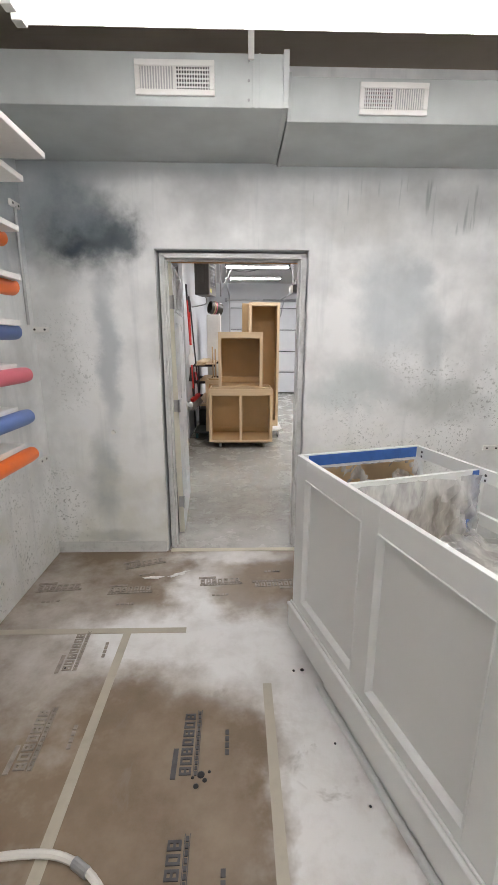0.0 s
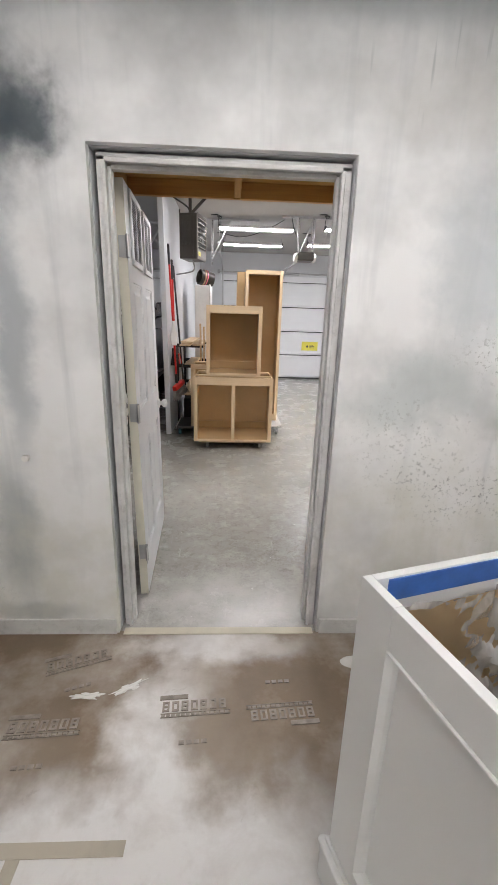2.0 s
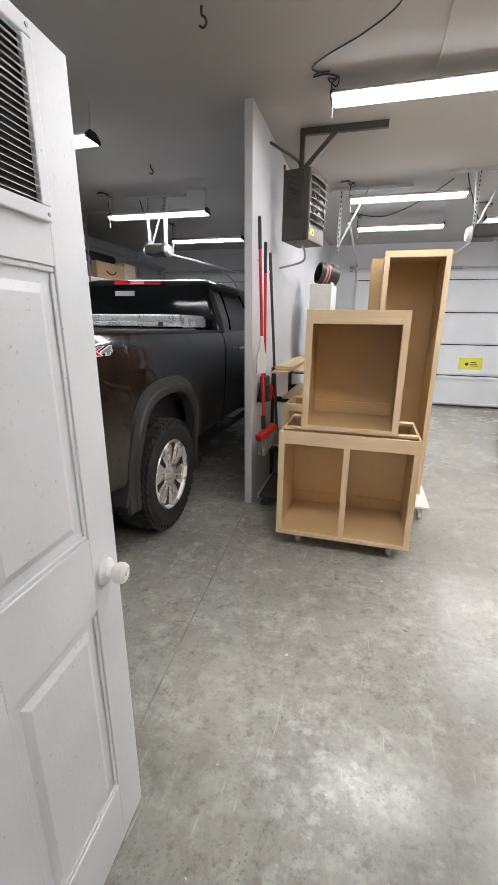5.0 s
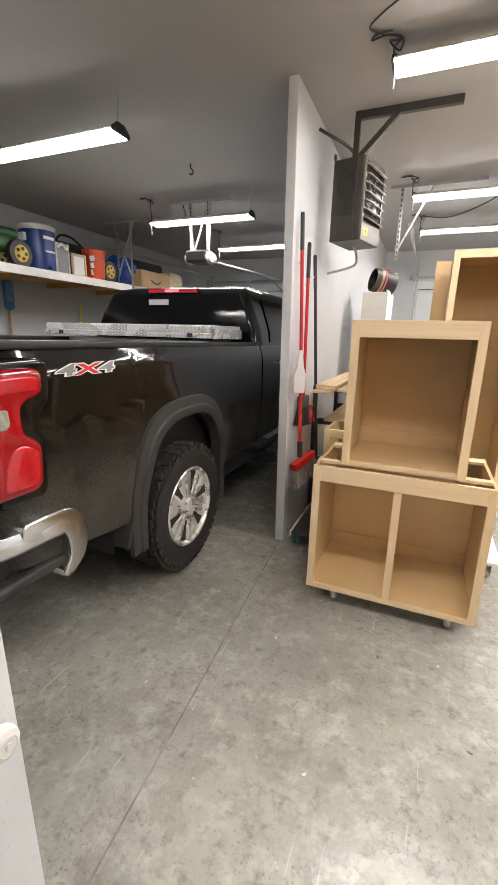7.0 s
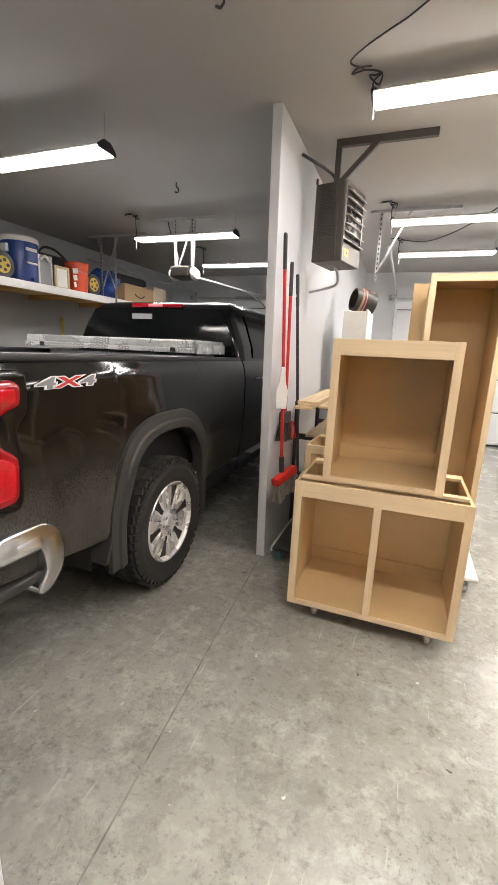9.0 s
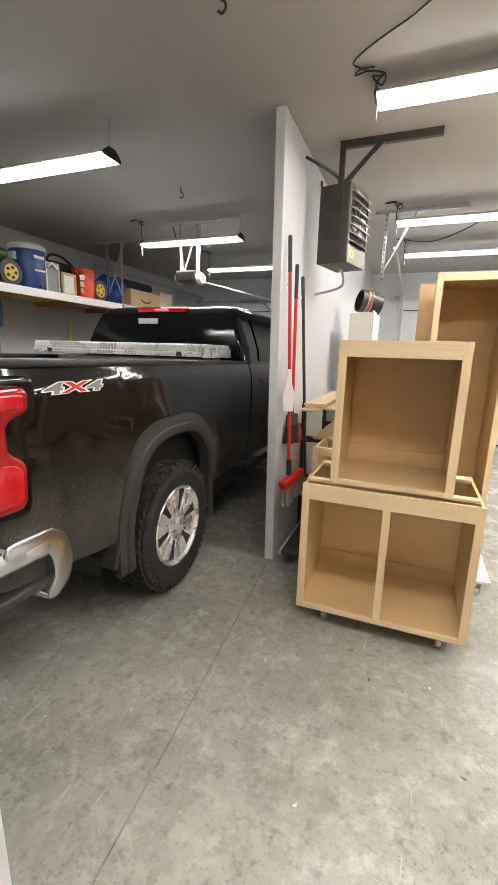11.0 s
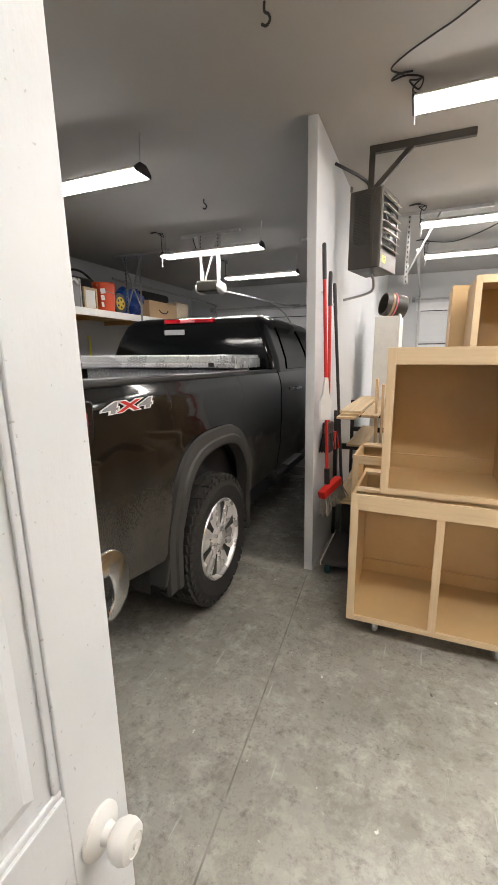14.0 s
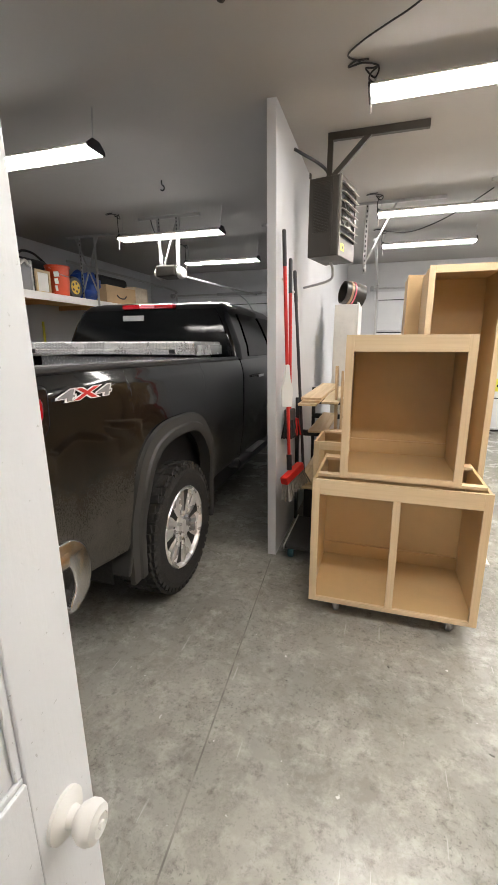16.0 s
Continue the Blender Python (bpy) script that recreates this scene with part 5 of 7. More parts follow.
wpart("cable", tube(((-0.634, 6.95, 2.98), (-0.54, 6.98, 2.93), (-0.47, 7.03, 2.9), (-0.41, 7.09, 2.86), (-0.4, 7.13, 2.8)), 0.011), M["dark"], t, smooth=True)
t = thing("heater_conduit", "grey flexible conduit below the heater", "conduit", pose(-0.4, 7.25, 2.2))
wpart("conduit", tube(((-0.38, 7.25, 2.262), (-0.36, 7.28, 2.2), (-0.4, 7.4, 2.14), (-0.634, 7.5, 2.1)), 0.011), M["bracket"], t, smooth=True)

# ---- hanging shop lights ----
def shop_light(x0, x1, y, z):
    t = thing("shop_light", "hanging LED shop light with black end caps, lit", "shop light", pose(x0, y, z), "hanging shop lights")
    L = x1 - x0
    turn = Matrix(((0, 0, 1, 0), (1, 0, 0, 0), (0, 1, 0, 0), (0, 0, 0, 1)))
    h = part("housing", prism([(-0.088, -0.003), (0.088, -0.003), (0.088, 0.003), (0.034, 0.034), (-0.034, 0.034), (-0.088, 0.003)], 0.012, L - 0.012), M["white_board"], t, "white sheet-metal reflector")
    h.matrix_basis = turn
    part("diffuser", box(0.014, L - 0.014, -0.08, 0.08, -0.018, -0.003, 0.004), M["led"], t, "glowing white diffuser")
    for z0, z1 in ((0.0, 0.012), (L - 0.012, L)):
        c = part("end_cap", prism([(-0.09, -0.016), (0.09, -0.016), (0.09, 0.008), (0.036, 0.05), (-0.036, 0.05), (-0.09, 0.008)], z0, z1), M["dark"], t)
        c.matrix_basis = turn
    for x in (0.03, L - 0.03):
        part("chain", rod((x, 0, 0.034), (x + 0.015, 0, CEIL - z), 0.0035, n=6), M["steel"], t)
    part("pull_cord", rod((0.02, -0.06, -0.015), (0.02, -0.06, -0.13), 0.004, n=6), M["white_plastic"], t)
    top = CEIL - z
    part("power_cable", tube(((0.03, 0.0, 0.045), (0.0, -0.02, 0.055), (0.01, -0.05, top - 0.03), (0.05, -0.07, top - 0.012), (0.02, -0.1, top - 0.035), (-0.02, -0.06, top - 0.01), (0.03, -0.03, top - 0.045), (0.05, -0.09, top - 0.025), (-0.03, -0.11, top - 0.008), (-0.11, -0.09, top - 0.006), (-0.07, -0.14, top - 0.01), (0.0, -0.13, top - 0.006)), 0.0045), M["dark"], t, smooth=True)
    return t


# the row at y = 4.4 to 4.5 is unseen, added to brighten floor and door
for q in ((-0.105, 1.209, 6.44, 3.0), (1.66, 2.93, 6.4, 2.97), (-0.075, 1.154, 8.56, 2.93), (1.607, 2.78, 8.27, 2.91), (-0.03, 1.137, 9.98, 2.91), (1.584, 2.72, 9.75, 2.91), (3.2, 4.4, 9.75, 2.91), (3.2, 4.4, 8.2, 2.91), (3.2, 4.4, 6.4, 2.95), (-0.105, 1.209, 4.5, 3.0), (1.66, 2.93, 4.5, 2.97), (-3.12, -1.81, 4.4, 2.86), (3.2, 4.4, 4.5, 2.97), (-3.12, -1.81, 6.27, 2.86), (-3.03, -1.71, 8.34, 2.84), (-2.94, -1.757, 9.98, 2.84)):
    shop_light(*q)
t = thing("ceiling_cable", "black cable stapled loosely across the ceiling", "cable", pose(0.1, 5.8, 3.08))
wpart("cable", tube(((-0.15, 6.31, 3.09), (-0.21, 6.24, 3.088), (-0.132, 6.153, 3.09), (-0.011, 6.058, 3.085), (0.108, 5.983, 3.09), (0.277, 5.789, 3.08), (0.34, 5.55, 3.09), (0.374, 5.257, 3.085), (0.7, 4.6, 3.09)), 0.0045), M["dark"], t, smooth=True)
t = thing("ceiling_cable", "black cable looping between two ceiling lights", "cable", pose(0.7, 9.5, 3.08))
wpart("cable", tube(((0.0, 9.95, 3.09), (0.3, 9.7, 3.0), (0.6, 9.3, 3.0), (0.85, 8.9, 3.05), (1.0, 8.6, 3.09)), 0.006), M["dark"], t, smooth=True)
hat = thing("ceiling_hatch", "white attic hatch panel with trim in the ceiling", "ceiling hatch", pose(0.78, 6.0, 3.09))
wpart("panel", box(0.53, 1.02, 5.0, 6.43, 3.086, 3.0995, 0.002), M["ceiling"], hat)
wpart("trim", box(1.02, 1.07, 5.0, 6.43, 3.06, 3.0995, 0.003), M["bracket"], hat)
for x, y in ((-0.683, 5.6), (-2.0, 7.5)):
    t = thing("ceiling_hook", "small black steel hook screwed in the ceiling", "hook", pose(x, y, 3.04), "ceiling hooks")
    part("hook", tube(((0, 0, 0.06), (0, 0, 0.025), (0.018, 0, 0.01), (0.026, 0, -0.012), (0.01, 0, -0.03), (-0.012, 0, -0.02)), 0.006), M["dark"], t)

# ---- garage doors, tracks and openers ----
def garage_door(x0, x1, sign):
    t = tagged(thing("garage_door_1" if sign else "garage_door_2", "closed white sectional steel garage door", "garage door", pose(x0, FAR + 0.03, 0)), kind="structure")
    w, hs = x1 - x0, 0.605
    for i in range(4):
        z = i * hs + 0.02
        s = part("section", box(0.0, w, 0.0, 0.05, z + 0.01, z + hs - 0.01, 0.006), M["garage_door"], t)
        for dz in (0.035, hs - 0.06):
            part("rib", box(0.01, w - 0.01, -0.03, 0.0, z + dz, z + dz + 0.025, 0.003), M["garage_door"], s)
        part("hinge", box(w - 0.09, w - 0.02, -0.03, -0.006, z + hs - 0.04, z + hs + 0.03, 0.003), M["steel"], s)
    part("bottom_seal", box(0.0, w, 0.0, 0.05, 0.0, 0.026, 0.004), M["rubber"], t, "black rubber bottom seal")
    part("header", box(-0.08, w + 0.08, -0.045, -0.032, 2.44, 2.58, 0.003), M["garage_door"], t)
    for x in (-0.05, w + 0.02):
        part("track", box(x, x + 0.035, -0.075, -0.033, 0.02, 2.5, 0.003), M["bracket"], t, "zinc vertical door track")
        part("track_curve", tube(((x + 0.017, -0.055, 2.45), (x + 0.017, -0.15, 2.66), (x + 0.017, -0.4, 2.74), (x + 0.017, -3.5, 2.76)), 0.02), M["bracket"], t)
    part("torsion_bar", rod((-0.15, -0.1, 2.64), (w + 0.15, -0.1, 2.64), 0.016), M["bracket"], t)
    part("spring", rod((w * 0.3, -0.1, 2.64), (w * 0.62, -0.1, 2.64), 0.03), M["steel"], t)
    for x in (-0.13, w + 0.13):
        part("drum", rod((x - 0.03, -0.1, 2.64), (x + 0.03, -0.1, 2.64), 0.05, n=20), M["red" if x > 0 else "steel"], t)
    if sign:
        g = part("warning_sign", box(2.09, 2.52, -0.003, -0.0005, 0.755, 0.985), M["sign"], t, "yellow warning sticker with dark print")
        for i in range(3):
            part("print_bar", box(2.3, 2.44 - 0.02 * i, -0.0042, -0.0031, 0.82 + 0.035 * i, 0.835 + 0.035 * i), M["dark"], g)
        part("print_bar", rod((2.24, -0.0031, 0.86), (2.24, -0.0045, 0.86), 0.03, n=20), M["dark"], g)
    return t


garage_door(-0.05, 3.0, True)
garage_door(-4.25, -1.2, False)


def opener(x, y, z, to_y):
    t = thing("garage_door_opener", "grey garage door opener with white lamp covers on straps", "door opener", pose(x, y, z), "door openers")
    part("body", box(-0.13, 0.13, -0.14, 0.14, 0.0, 0.13, 0.02), M["heater"], t)
    for s in (-1, 1):
        part("lamp_cover", moved(lathe([(0.075, 0.0), (0.078, 0.02), (0.06, 0.05), (0.0, 0.06)], 20), pose(s * 0.125, 0, 0.055, 0, 90 * s) @ Matrix.Diagonal((0.95, 1.5, 1, 1))), M["white_plastic"], t, "white plastic lamp cover", True)
    part("ceiling_bar", box(-0.4, 0.4, -0.02, 0.02, CEIL - z - 0.035, CEIL - z, 0.002), M["bracket"], t)
    for a, b in ((-0.1, -0.16), (-0.09, 0.12), (0.12, 0.14)):
        part("strap", rod((a, 0, 0.12), (b, 0, CEIL - z - 0.02), 0.012, n=6), M["bracket"], t)
    for a in (-0.12, 0.11):
        part("drop_strap", box(a - 0.014, a + 0.014, -0.02, -0.017, 0.1, CEIL - z - 0.01, 0.0005), M["bracket"], t, "perforated zinc strap")
        slots = bmesh.new()
        for i in range(int((CEIL - z - 0.14) / 0.04)):
            box(a - 0.005, a + 0.005, -0.0215, -0.0195, 0.13 + i * 0.04, 0.15 + i * 0.04, bm=slots)
        part("strap_slots", slots, M["dark"], t)
    part("rail", rod((0, 0.1, 0.06), (0, to_y - y, 0.2), 0.016), M["bracket"], t)
    part("rail_arm", tube(((0, to_y - y - 1.5, 0.13), (0.02, to_y - y - 0.7, 0.0), (0.02, to_y - y - 0.1, -0.25)), 0.012), M["steel"], t)
    part("cord", tube(((-0.05, 0, 0.13), (-0.12, 0.02, 0.3), (-0.22, 0, CEIL - z - 0.1), (-0.24, 0, CEIL - z)), 0.006), M["dark"], t)
    return t


opener(1.33, 8.35, 2.44, 12.25)
opener(-2.46, 8.5, 2.4, 12.25)


def track_hanger(x, y, w, drop):
    t = thing("track_hanger", "perforated zinc angle hanger for the door track", "bracket", pose(x, y, CEIL), "track hangers")
    part("bar", box(-0.1, w, -0.018, 0.018, -0.03, 0, 0.002), M["bracket"], t)
    part("drop", box(0.0, 0.035, -0.003, 0.003, -drop, 0, 0.001), M["bracket"], t)
    part("drop_flange", box(0.0, 0.004, -0.003, 0.03, -drop, 0, 0.001), M["bracket"], t)
    part("brace", rod((0.02, 0.0, -drop + 0.1), (0.32, 0.0, -0.02), 0.012, n=6), M["bracket"], t)
    for i in range(int(drop / 0.05)):
        part("slot", box(0.012, 0.024, -0.0038, 0.0038, -drop + 0.02 + i * 0.05, -drop + 0.045 + i * 0.05), M["dark"], t)
    return t


track_hanger(-0.2, 8.72, 0.8, 0.72)
track_hanger(2.95, 8.6, 0.75, 0.7)
track_hanger(-4.15, 9.0, 0.8, 0.85)
track_hanger(-1.4, 9.2, 0.5, 0.6)

# ---- the pickup truck ----
truck = thing("pickup_truck", "black dusty heavy-duty pickup truck with a diamond-plate toolbox", "truck", pose(-2.12, 4.6, 0))
CX = -2.12


def curve_at(pts, v):
    if v <= pts[0][0]:
        return pts[0][1]
    for (a, p), (b, q) in zip(pts, pts[1:]):
        if v <= b:
            k = (v - a) / (b - a)
            return p + (q - p) * k * k * (3 - 2 * k)
    return pts[-1][1]


SIDE = ((0.5, -1.19), (0.62, -1.15), (0.85, -1.122), (1.1, -1.113), (1.3, -1.114), (1.4, -1.124), (1.47, -1.15), (1.54, -1.185))
ARCHES = ((5.885, 0.46, 0.46), (9.88, 0.46, 0.46))
RISE = 0.165  # the arches are squarer and higher than a half circle


def squared(v):
    return math.copysign(abs(v) ** 0.7, v)


def side_x(y, z):
    x = curve_at(SIDE, z)
    for cy, cz, r in ARCHES:
        d = math.hypot(y - cy, z - cz)
        x += 0.045 * max(0.0, min(1.0, (0.84 - d) / 0.3)) ** 1.5
    if y < 4.76:
        k = min(1.0, (4.76 - y) / 0.15)
        x -= 0.12 * (1 - math.sqrt(max(0.0, 1 - k * k * 0.98)))
    # a soft crease that dips behind the tail lamp
    x -= 0.012 * math.exp(-((y - 5.02 - 0.25 * (1.25 - z)) / 0.1) ** 2) * max(0.0, min(1.0, (1.4 - z) / 0.3)) * max(0.0, min(1.0, (z - 0.85) / 0.2))
    return x


def low_z(y):
    for cy, cz, r in ARCHES:
        if abs(y - cy) < r:
            return cz + (r + RISE) * (1 - (abs(y - cy) / r) ** 2.857) ** 0.35
    return 0.56 + max(0.0, (5.2 - y)) * 0.12


def body_side(y0, y1, top, mirror=False):
    ys = [y0]
    step = 0.045
    while ys[-1] < y1 - 1e-4:
        ys.append(min(y1, ys[-1] + step))
    for cy, cz, r in ARCHES:
        ys = [y for y in ys if not (cy - r - 0.02 < y < cy + r + 0.02)]
        if y0 < cy < y1:
            ys += [cy - r * squared(math.cos(math.pi * i / 40)) * 0.9999 for i in range(41)] + [cy - r - 0.004, cy + r + 0.004]
    ys = sorted(set(ys))
    bm = bmesh.new()
    rows = 22
    cols_ = []
    for y in ys:
        a, b = low_z(y), top(y)
        col = []
        for i in range(rows + 1):
            z = a + (b - a) * i / rows
            x = side_x(y, z)
            col.append(bm.verts.new((2 * CX - x if mirror else x, y, z)))
        # the sheet turns in at the top
        x = side_x(y, b) - 0.03
        col.append(bm.verts.new((2 * CX - x if mirror else x, y, b + 0.006)))
        cols_.append(col)
    for a, b in zip(cols_, cols_[1:]):
        for i in range(rows + 1):
            bm.faces.new((a[i], b[i], b[i + 1], a[i + 1]))
    bmesh.ops.recalc_face_normals(bm, faces=bm.faces[:])
    bmesh.ops.solidify(bm, geom=bm.faces[:], thickness=0.012)
    return bm


rail_z = lambda y: 1.472 + (7.22 - y) * 0.012
belt_z = lambda y: 1.475 - max(0.0, y - 9.4) * 0.05
for mir in (False, True):
    wpart("bed_side", body_side(4.62, 7.225, rail_z, mir), M["truck"], truck, smooth=True)
    wpart("cab_side", body_side(7.25, 8.395, belt_z, mir), M["truck"], truck, smooth=True)
    wpart("front_side", body_side(8.405, 10.95, belt_z, mir), M["truck"], truck, smooth=True)
    s = -1 if mir else 1
    X = lambda x: 2 * CX - x if mir else x
    a, b = sorted((X(-1.27), X(-1.15)))
    cap = box(a, b, 4.65, 7.2, 0.0, 0.034, 0.01, segs=3)
    for v in cap.verts:
        v.co.z += rail_z(v.co.y) - 0.004
    wpart("rail_cap", cap, M["dark"], truck, "black plastic bed rail cap", True)
    for cy, cz, r in ARCHES:
        bm = bmesh.new()
        rings = []
        for i in range(41):
            a = math.pi * (-0.02 + 1.05 * i / 40)
            c, sn = squared(math.cos(a)), squared(math.sin(a))
            ring = []
            for rr, dx in ((r - 0.014, -0.06), (r - 0.01, 0.016), (r + 0.004, 0.023), (r + 0.04, 0.02), (r + 0.05, 0.008), (r + 0.1, 0.003), (r + 0.106, -0.02)):
                y, z = cy - rr * c, cz + (rr + RISE) * sn
                ring.append(bm.verts.new((X(side_x(cy - (r + 0.03) * c, max(cz + (r + 0.1) * sn, 0.6)) + dx), y, z)))
            rings.append(ring)
        for a, b in zip(rings, rings[1:]):
            for i in range(7):
                bm.faces.new((a[i], b[i], b[(i + 1) % 7], a[(i + 1) % 7]))
        bm.faces.new(rings[0])
        bm.faces.new(rings[-1][::-1])
        wpart("wheel_arch_flare", bm, M["grey_trim"], truck, "dusty dark plastic wheel arch flare", True)
        a, b = sorted((X(-1.75), X(-1.2)))
        well = lathe([(0.62, a - b), (0.62, 0.0)], 36)
        for v in well.verts:
            v.co = Vector((b + v.co.z * 1.0, cy + v.co.x, cz + 0.02 + v.co.y))
        bmesh.ops.delete(well, geom=[v for v in well.verts if v.co.z < 0.3], context="VERTS")
        wpart("wheel_well", well, M["rubber"], truck)
    a, b = sorted((X(-1.42), X(-1.105)))
    flap = box(a, b, 5.36, 5.385, 0.43, 0.68, 0.008)
    for v in flap.verts:
        v.co.y -= 0.09 * max(0.0, (0.68 - v.co.z) / 0.25) ** 1.5
    wpart("mud_flap", flap, M["grey_trim"], truck, "dusty black mud flap")
    wpart("step_bar", tube(((X(-1.25), 7.0, 0.58), (X(-1.16), 7.12, 0.54), (X(-1.14), 7.35, 0.53), (X(-1.14), 9.2, 0.53), (X(-1.25), 9.4, 0.58)), 0.045, n=12), M["dark"], truck, "black side step bar", True)
    a, b = sorted((X(-1.19), X(-1.09)))
    for y0, y1 in ((7.42, 7.9), (8.55, 9.0)):
        wpart("step_pad", box(a, b, y0, y1, 0.572, 0.584, 0.004), M["bracket"], truck)
    for y in (7.67, 8.75):
        a, b = sorted((X(-1.085), X(-1.06)))
        h = wpart("door_handle", box(a, b, y - 0.09, y + 0.07, 1.298, 1.325, 0.008), M["chrome"], truck, "chrome door handle")
        a, b = sorted((X(-1.12), X(-1.085)))
        for dy in (-0.08, 0.05):
            wpart("handle_base", box(a, b, y + dy, y + dy + 0.02, 1.3, 1.322), M["chrome"], h)
    mr = wpart("mirror", box(*sorted((X(-1.19), X(-1.02))), 8.95, 9.06, 1.5, 1.76, 0.03), M["dark"], truck, "black towing mirror")
    wpart("mirror_glass", box(*sorted((X(-1.175), X(-1.035))), 8.945, 8.95, 1.53, 1.73), M["chrome"], mr)
    wpart("mirror_arm", box(*sorted((X(-1.3), X(-1.18))), 8.98, 9.03, 1.5, 1.54, 0.008), M["dark"], mr)

# inner body, floor, tailgate, hood
wpart("bed_floor", box(CX - 0.86, CX + 0.86, 4.66, 7.2, 0.86, 0.9), M["dark"], truck)
for x in (CX - 0.9, CX + 0.84):
    wpart("bed_wall", box(x, x + 0.06, 4.68, 7.2, 0.6, 1.48), M["dark"], truck)
wpart("bed_front", box(CX - 0.9, CX + 0.9, 7.18, 7.22, 0.6, 1.5, 0.01), M["truck"], truck)
tg = wpart("tailgate", box(CX - 0.83, CX + 0.83, 4.585, 4.65, 0.84, 1.5, 0.02), M["truck"], truck)
wpart("tailgate_handle", box(CX - 0.13, CX + 0.13, 4.572, 4.588, 1.3, 1.4, 0.01), M["dark"], tg)
wpart("tailgate_top", box(CX - 0.83, CX + 0.83, 4.58, 4.66, 1.5, 1.525, 0.008), M["dark"], tg)
wpart("frame_rail", box(CX - 0.5, CX + 0.5, 4.8, 10.7, 0.45, 0.62, 0.02), M["rubber"], truck)
wpart("hood", box(CX - 0.95, CX + 0.95, 9.55, 10.98, 1.25, 1.44, 0.06), M["truck"], truck)
wpart("grille", box(CX - 0.95, CX + 0.95, 10.9, 11.02, 0.75, 1.3, 0.05), M["dark"], truck)
wpart("front_bumper", box(CX - 1.0, CX + 1.0, 10.95, 11.1, 0.5, 0.76, 0.05), M["chrome"], truck)
wpart("cab_back", box(CX - 0.95, CX + 0.95, 7.25, 7.29, 0.6, 1.49, 0.015), M["truck"], truck)

# greenhouse: rings from the belt to the roof
RINGS = ((1.46, 0.97, 7.262, 9.85, 0.07), (1.6, 0.94, 7.28, 9.62, 0.07), (1.8, 0.855, 7.31, 9.3, 0.07), (1.93, 0.785, 7.34, 9.05, 0.08), (1.98, 0.745, 7.39, 8.9, 0.09), (2.01, 0.66, 7.5, 8.7, 0.1), (2.025, 0.4, 7.8, 8.4, 0.1))


def ring_at(hw, y0, y1, r, n=6):
    out = []
    for sx, sy, a0 in ((1, -1, -90), (1, 1, 0), (-1, 1, 90), (-1, -1, 180)):
        cx, cy = sx * (hw - r), (y1 - r if sy > 0 else y0 + r)
        for i in range(n + 1):
            a = radians(a0 + 90 * i / n)
            out.append((CX + cx + r * math.cos(a), cy + r * math.sin(a)))
    return out


bm = bmesh.new()
rings = [[bm.verts.new((x, y, z)) for x, y in ring_at(hw, y0, y1, r)] for z, hw, y0, y1, r in RINGS]
for a, b in zip(rings, rings[1:]):
    for i in range(len(a)):
        bm.faces.new((a[i], a[(i + 1) % len(a)], b[(i + 1) % len(a)], b[i]))
bm.faces.new(rings[-1])
wpart("cab_roof", bm, M["truck"], truck, smooth=True)


def gh(z):
    """Half width, rear and front of the greenhouse at a height."""
    return tuple(np.interp(z, [r[0] for r in RINGS], [r[k] for r in RINGS]) for k in (1, 2, 3))


def pane(fn, nx=8, nz=8):
    bm = bmesh.new()
    g = [[bm.verts.new(fn(i / nx, j / nz)) for i in range(nx + 1)] for j in range(nz + 1)]
    for j in range(nz):
        for i in range(nx):
            bm.faces.new((g[j][i], g[j][i + 1], g[j + 1][i + 1], g[j + 1][i]))
    bmesh.ops.recalc_face_normals(bm, faces=bm.faces[:])
    bmesh.ops.solidify(bm, geom=bm.faces[:], thickness=0.006)
    return bm


def rear_pane(u, v):
    z = 1.5 + 0.43 * v
    hw, y0, y1 = gh(z)
    return (CX + (2 * u - 1) * (hw - 0.075), y0 - 0.012, z)


wpart("rear_window", pane(rear_pane), M["glass_dark"], truck, "dark tinted rear window", True)
# small pale sticker, laid flat on the rear glass
wpart("defrost_patch", box(CX - 0.25, CX - 0.02, 7.285, 7.291, 1.83, 1.88), M["grey_ink"], truck)
lamp3 = wpart("high_brake_lamp", box(CX - 0.28, CX + 0.28, 7.322, 7.4, 1.942, 1.985, 0.012), M["tail_red"], truck, "red high-mounted brake lamp")
wpart("cargo_lamp", box(CX - 0.08, CX + 0.08, 7.316, 7.33, 1.95, 1.975, 0.004), M["pink"], lamp3)
for s in (1, -1):
    for ya, yb, yc, yd in ((7.52, 8.28, 7.62, 8.2), (8.38, 9.3, 8.32, 8.85)):
        def side_pane(u, v, s=s, q=(ya, yb, yc, yd)):
            z = 1.5 + 0.4 * v
            hw = gh(z)[0]
            return (CX + s * (hw + 0.005), (q[0] + (q[2] - q[0]) * v) * (1 - u) + (q[1] + (q[3] - q[1]) * v) * u, z)
        wpart("side_window", pane(side_pane), M["glass_dark"], truck, "dark tinted side window", True)
wpart("roof_strip", tube(((CX + 0.7, 7.5, 1.998), (CX + 0.71, 7.8, 1.998), (CX + 0.7, 8.7, 1.992)), 0.009), M["chrome"], truck)
wpart("windshield", pane(lambda u, v: (CX + (2 * u - 1) * (gh(1.5 + 0.4 * v)[0] - 0.1), gh(1.5 + 0.4 * v)[2] + 0.008, 1.5 + 0.4 * v)), M["glass_dark"], truck, "dark windshield", True)

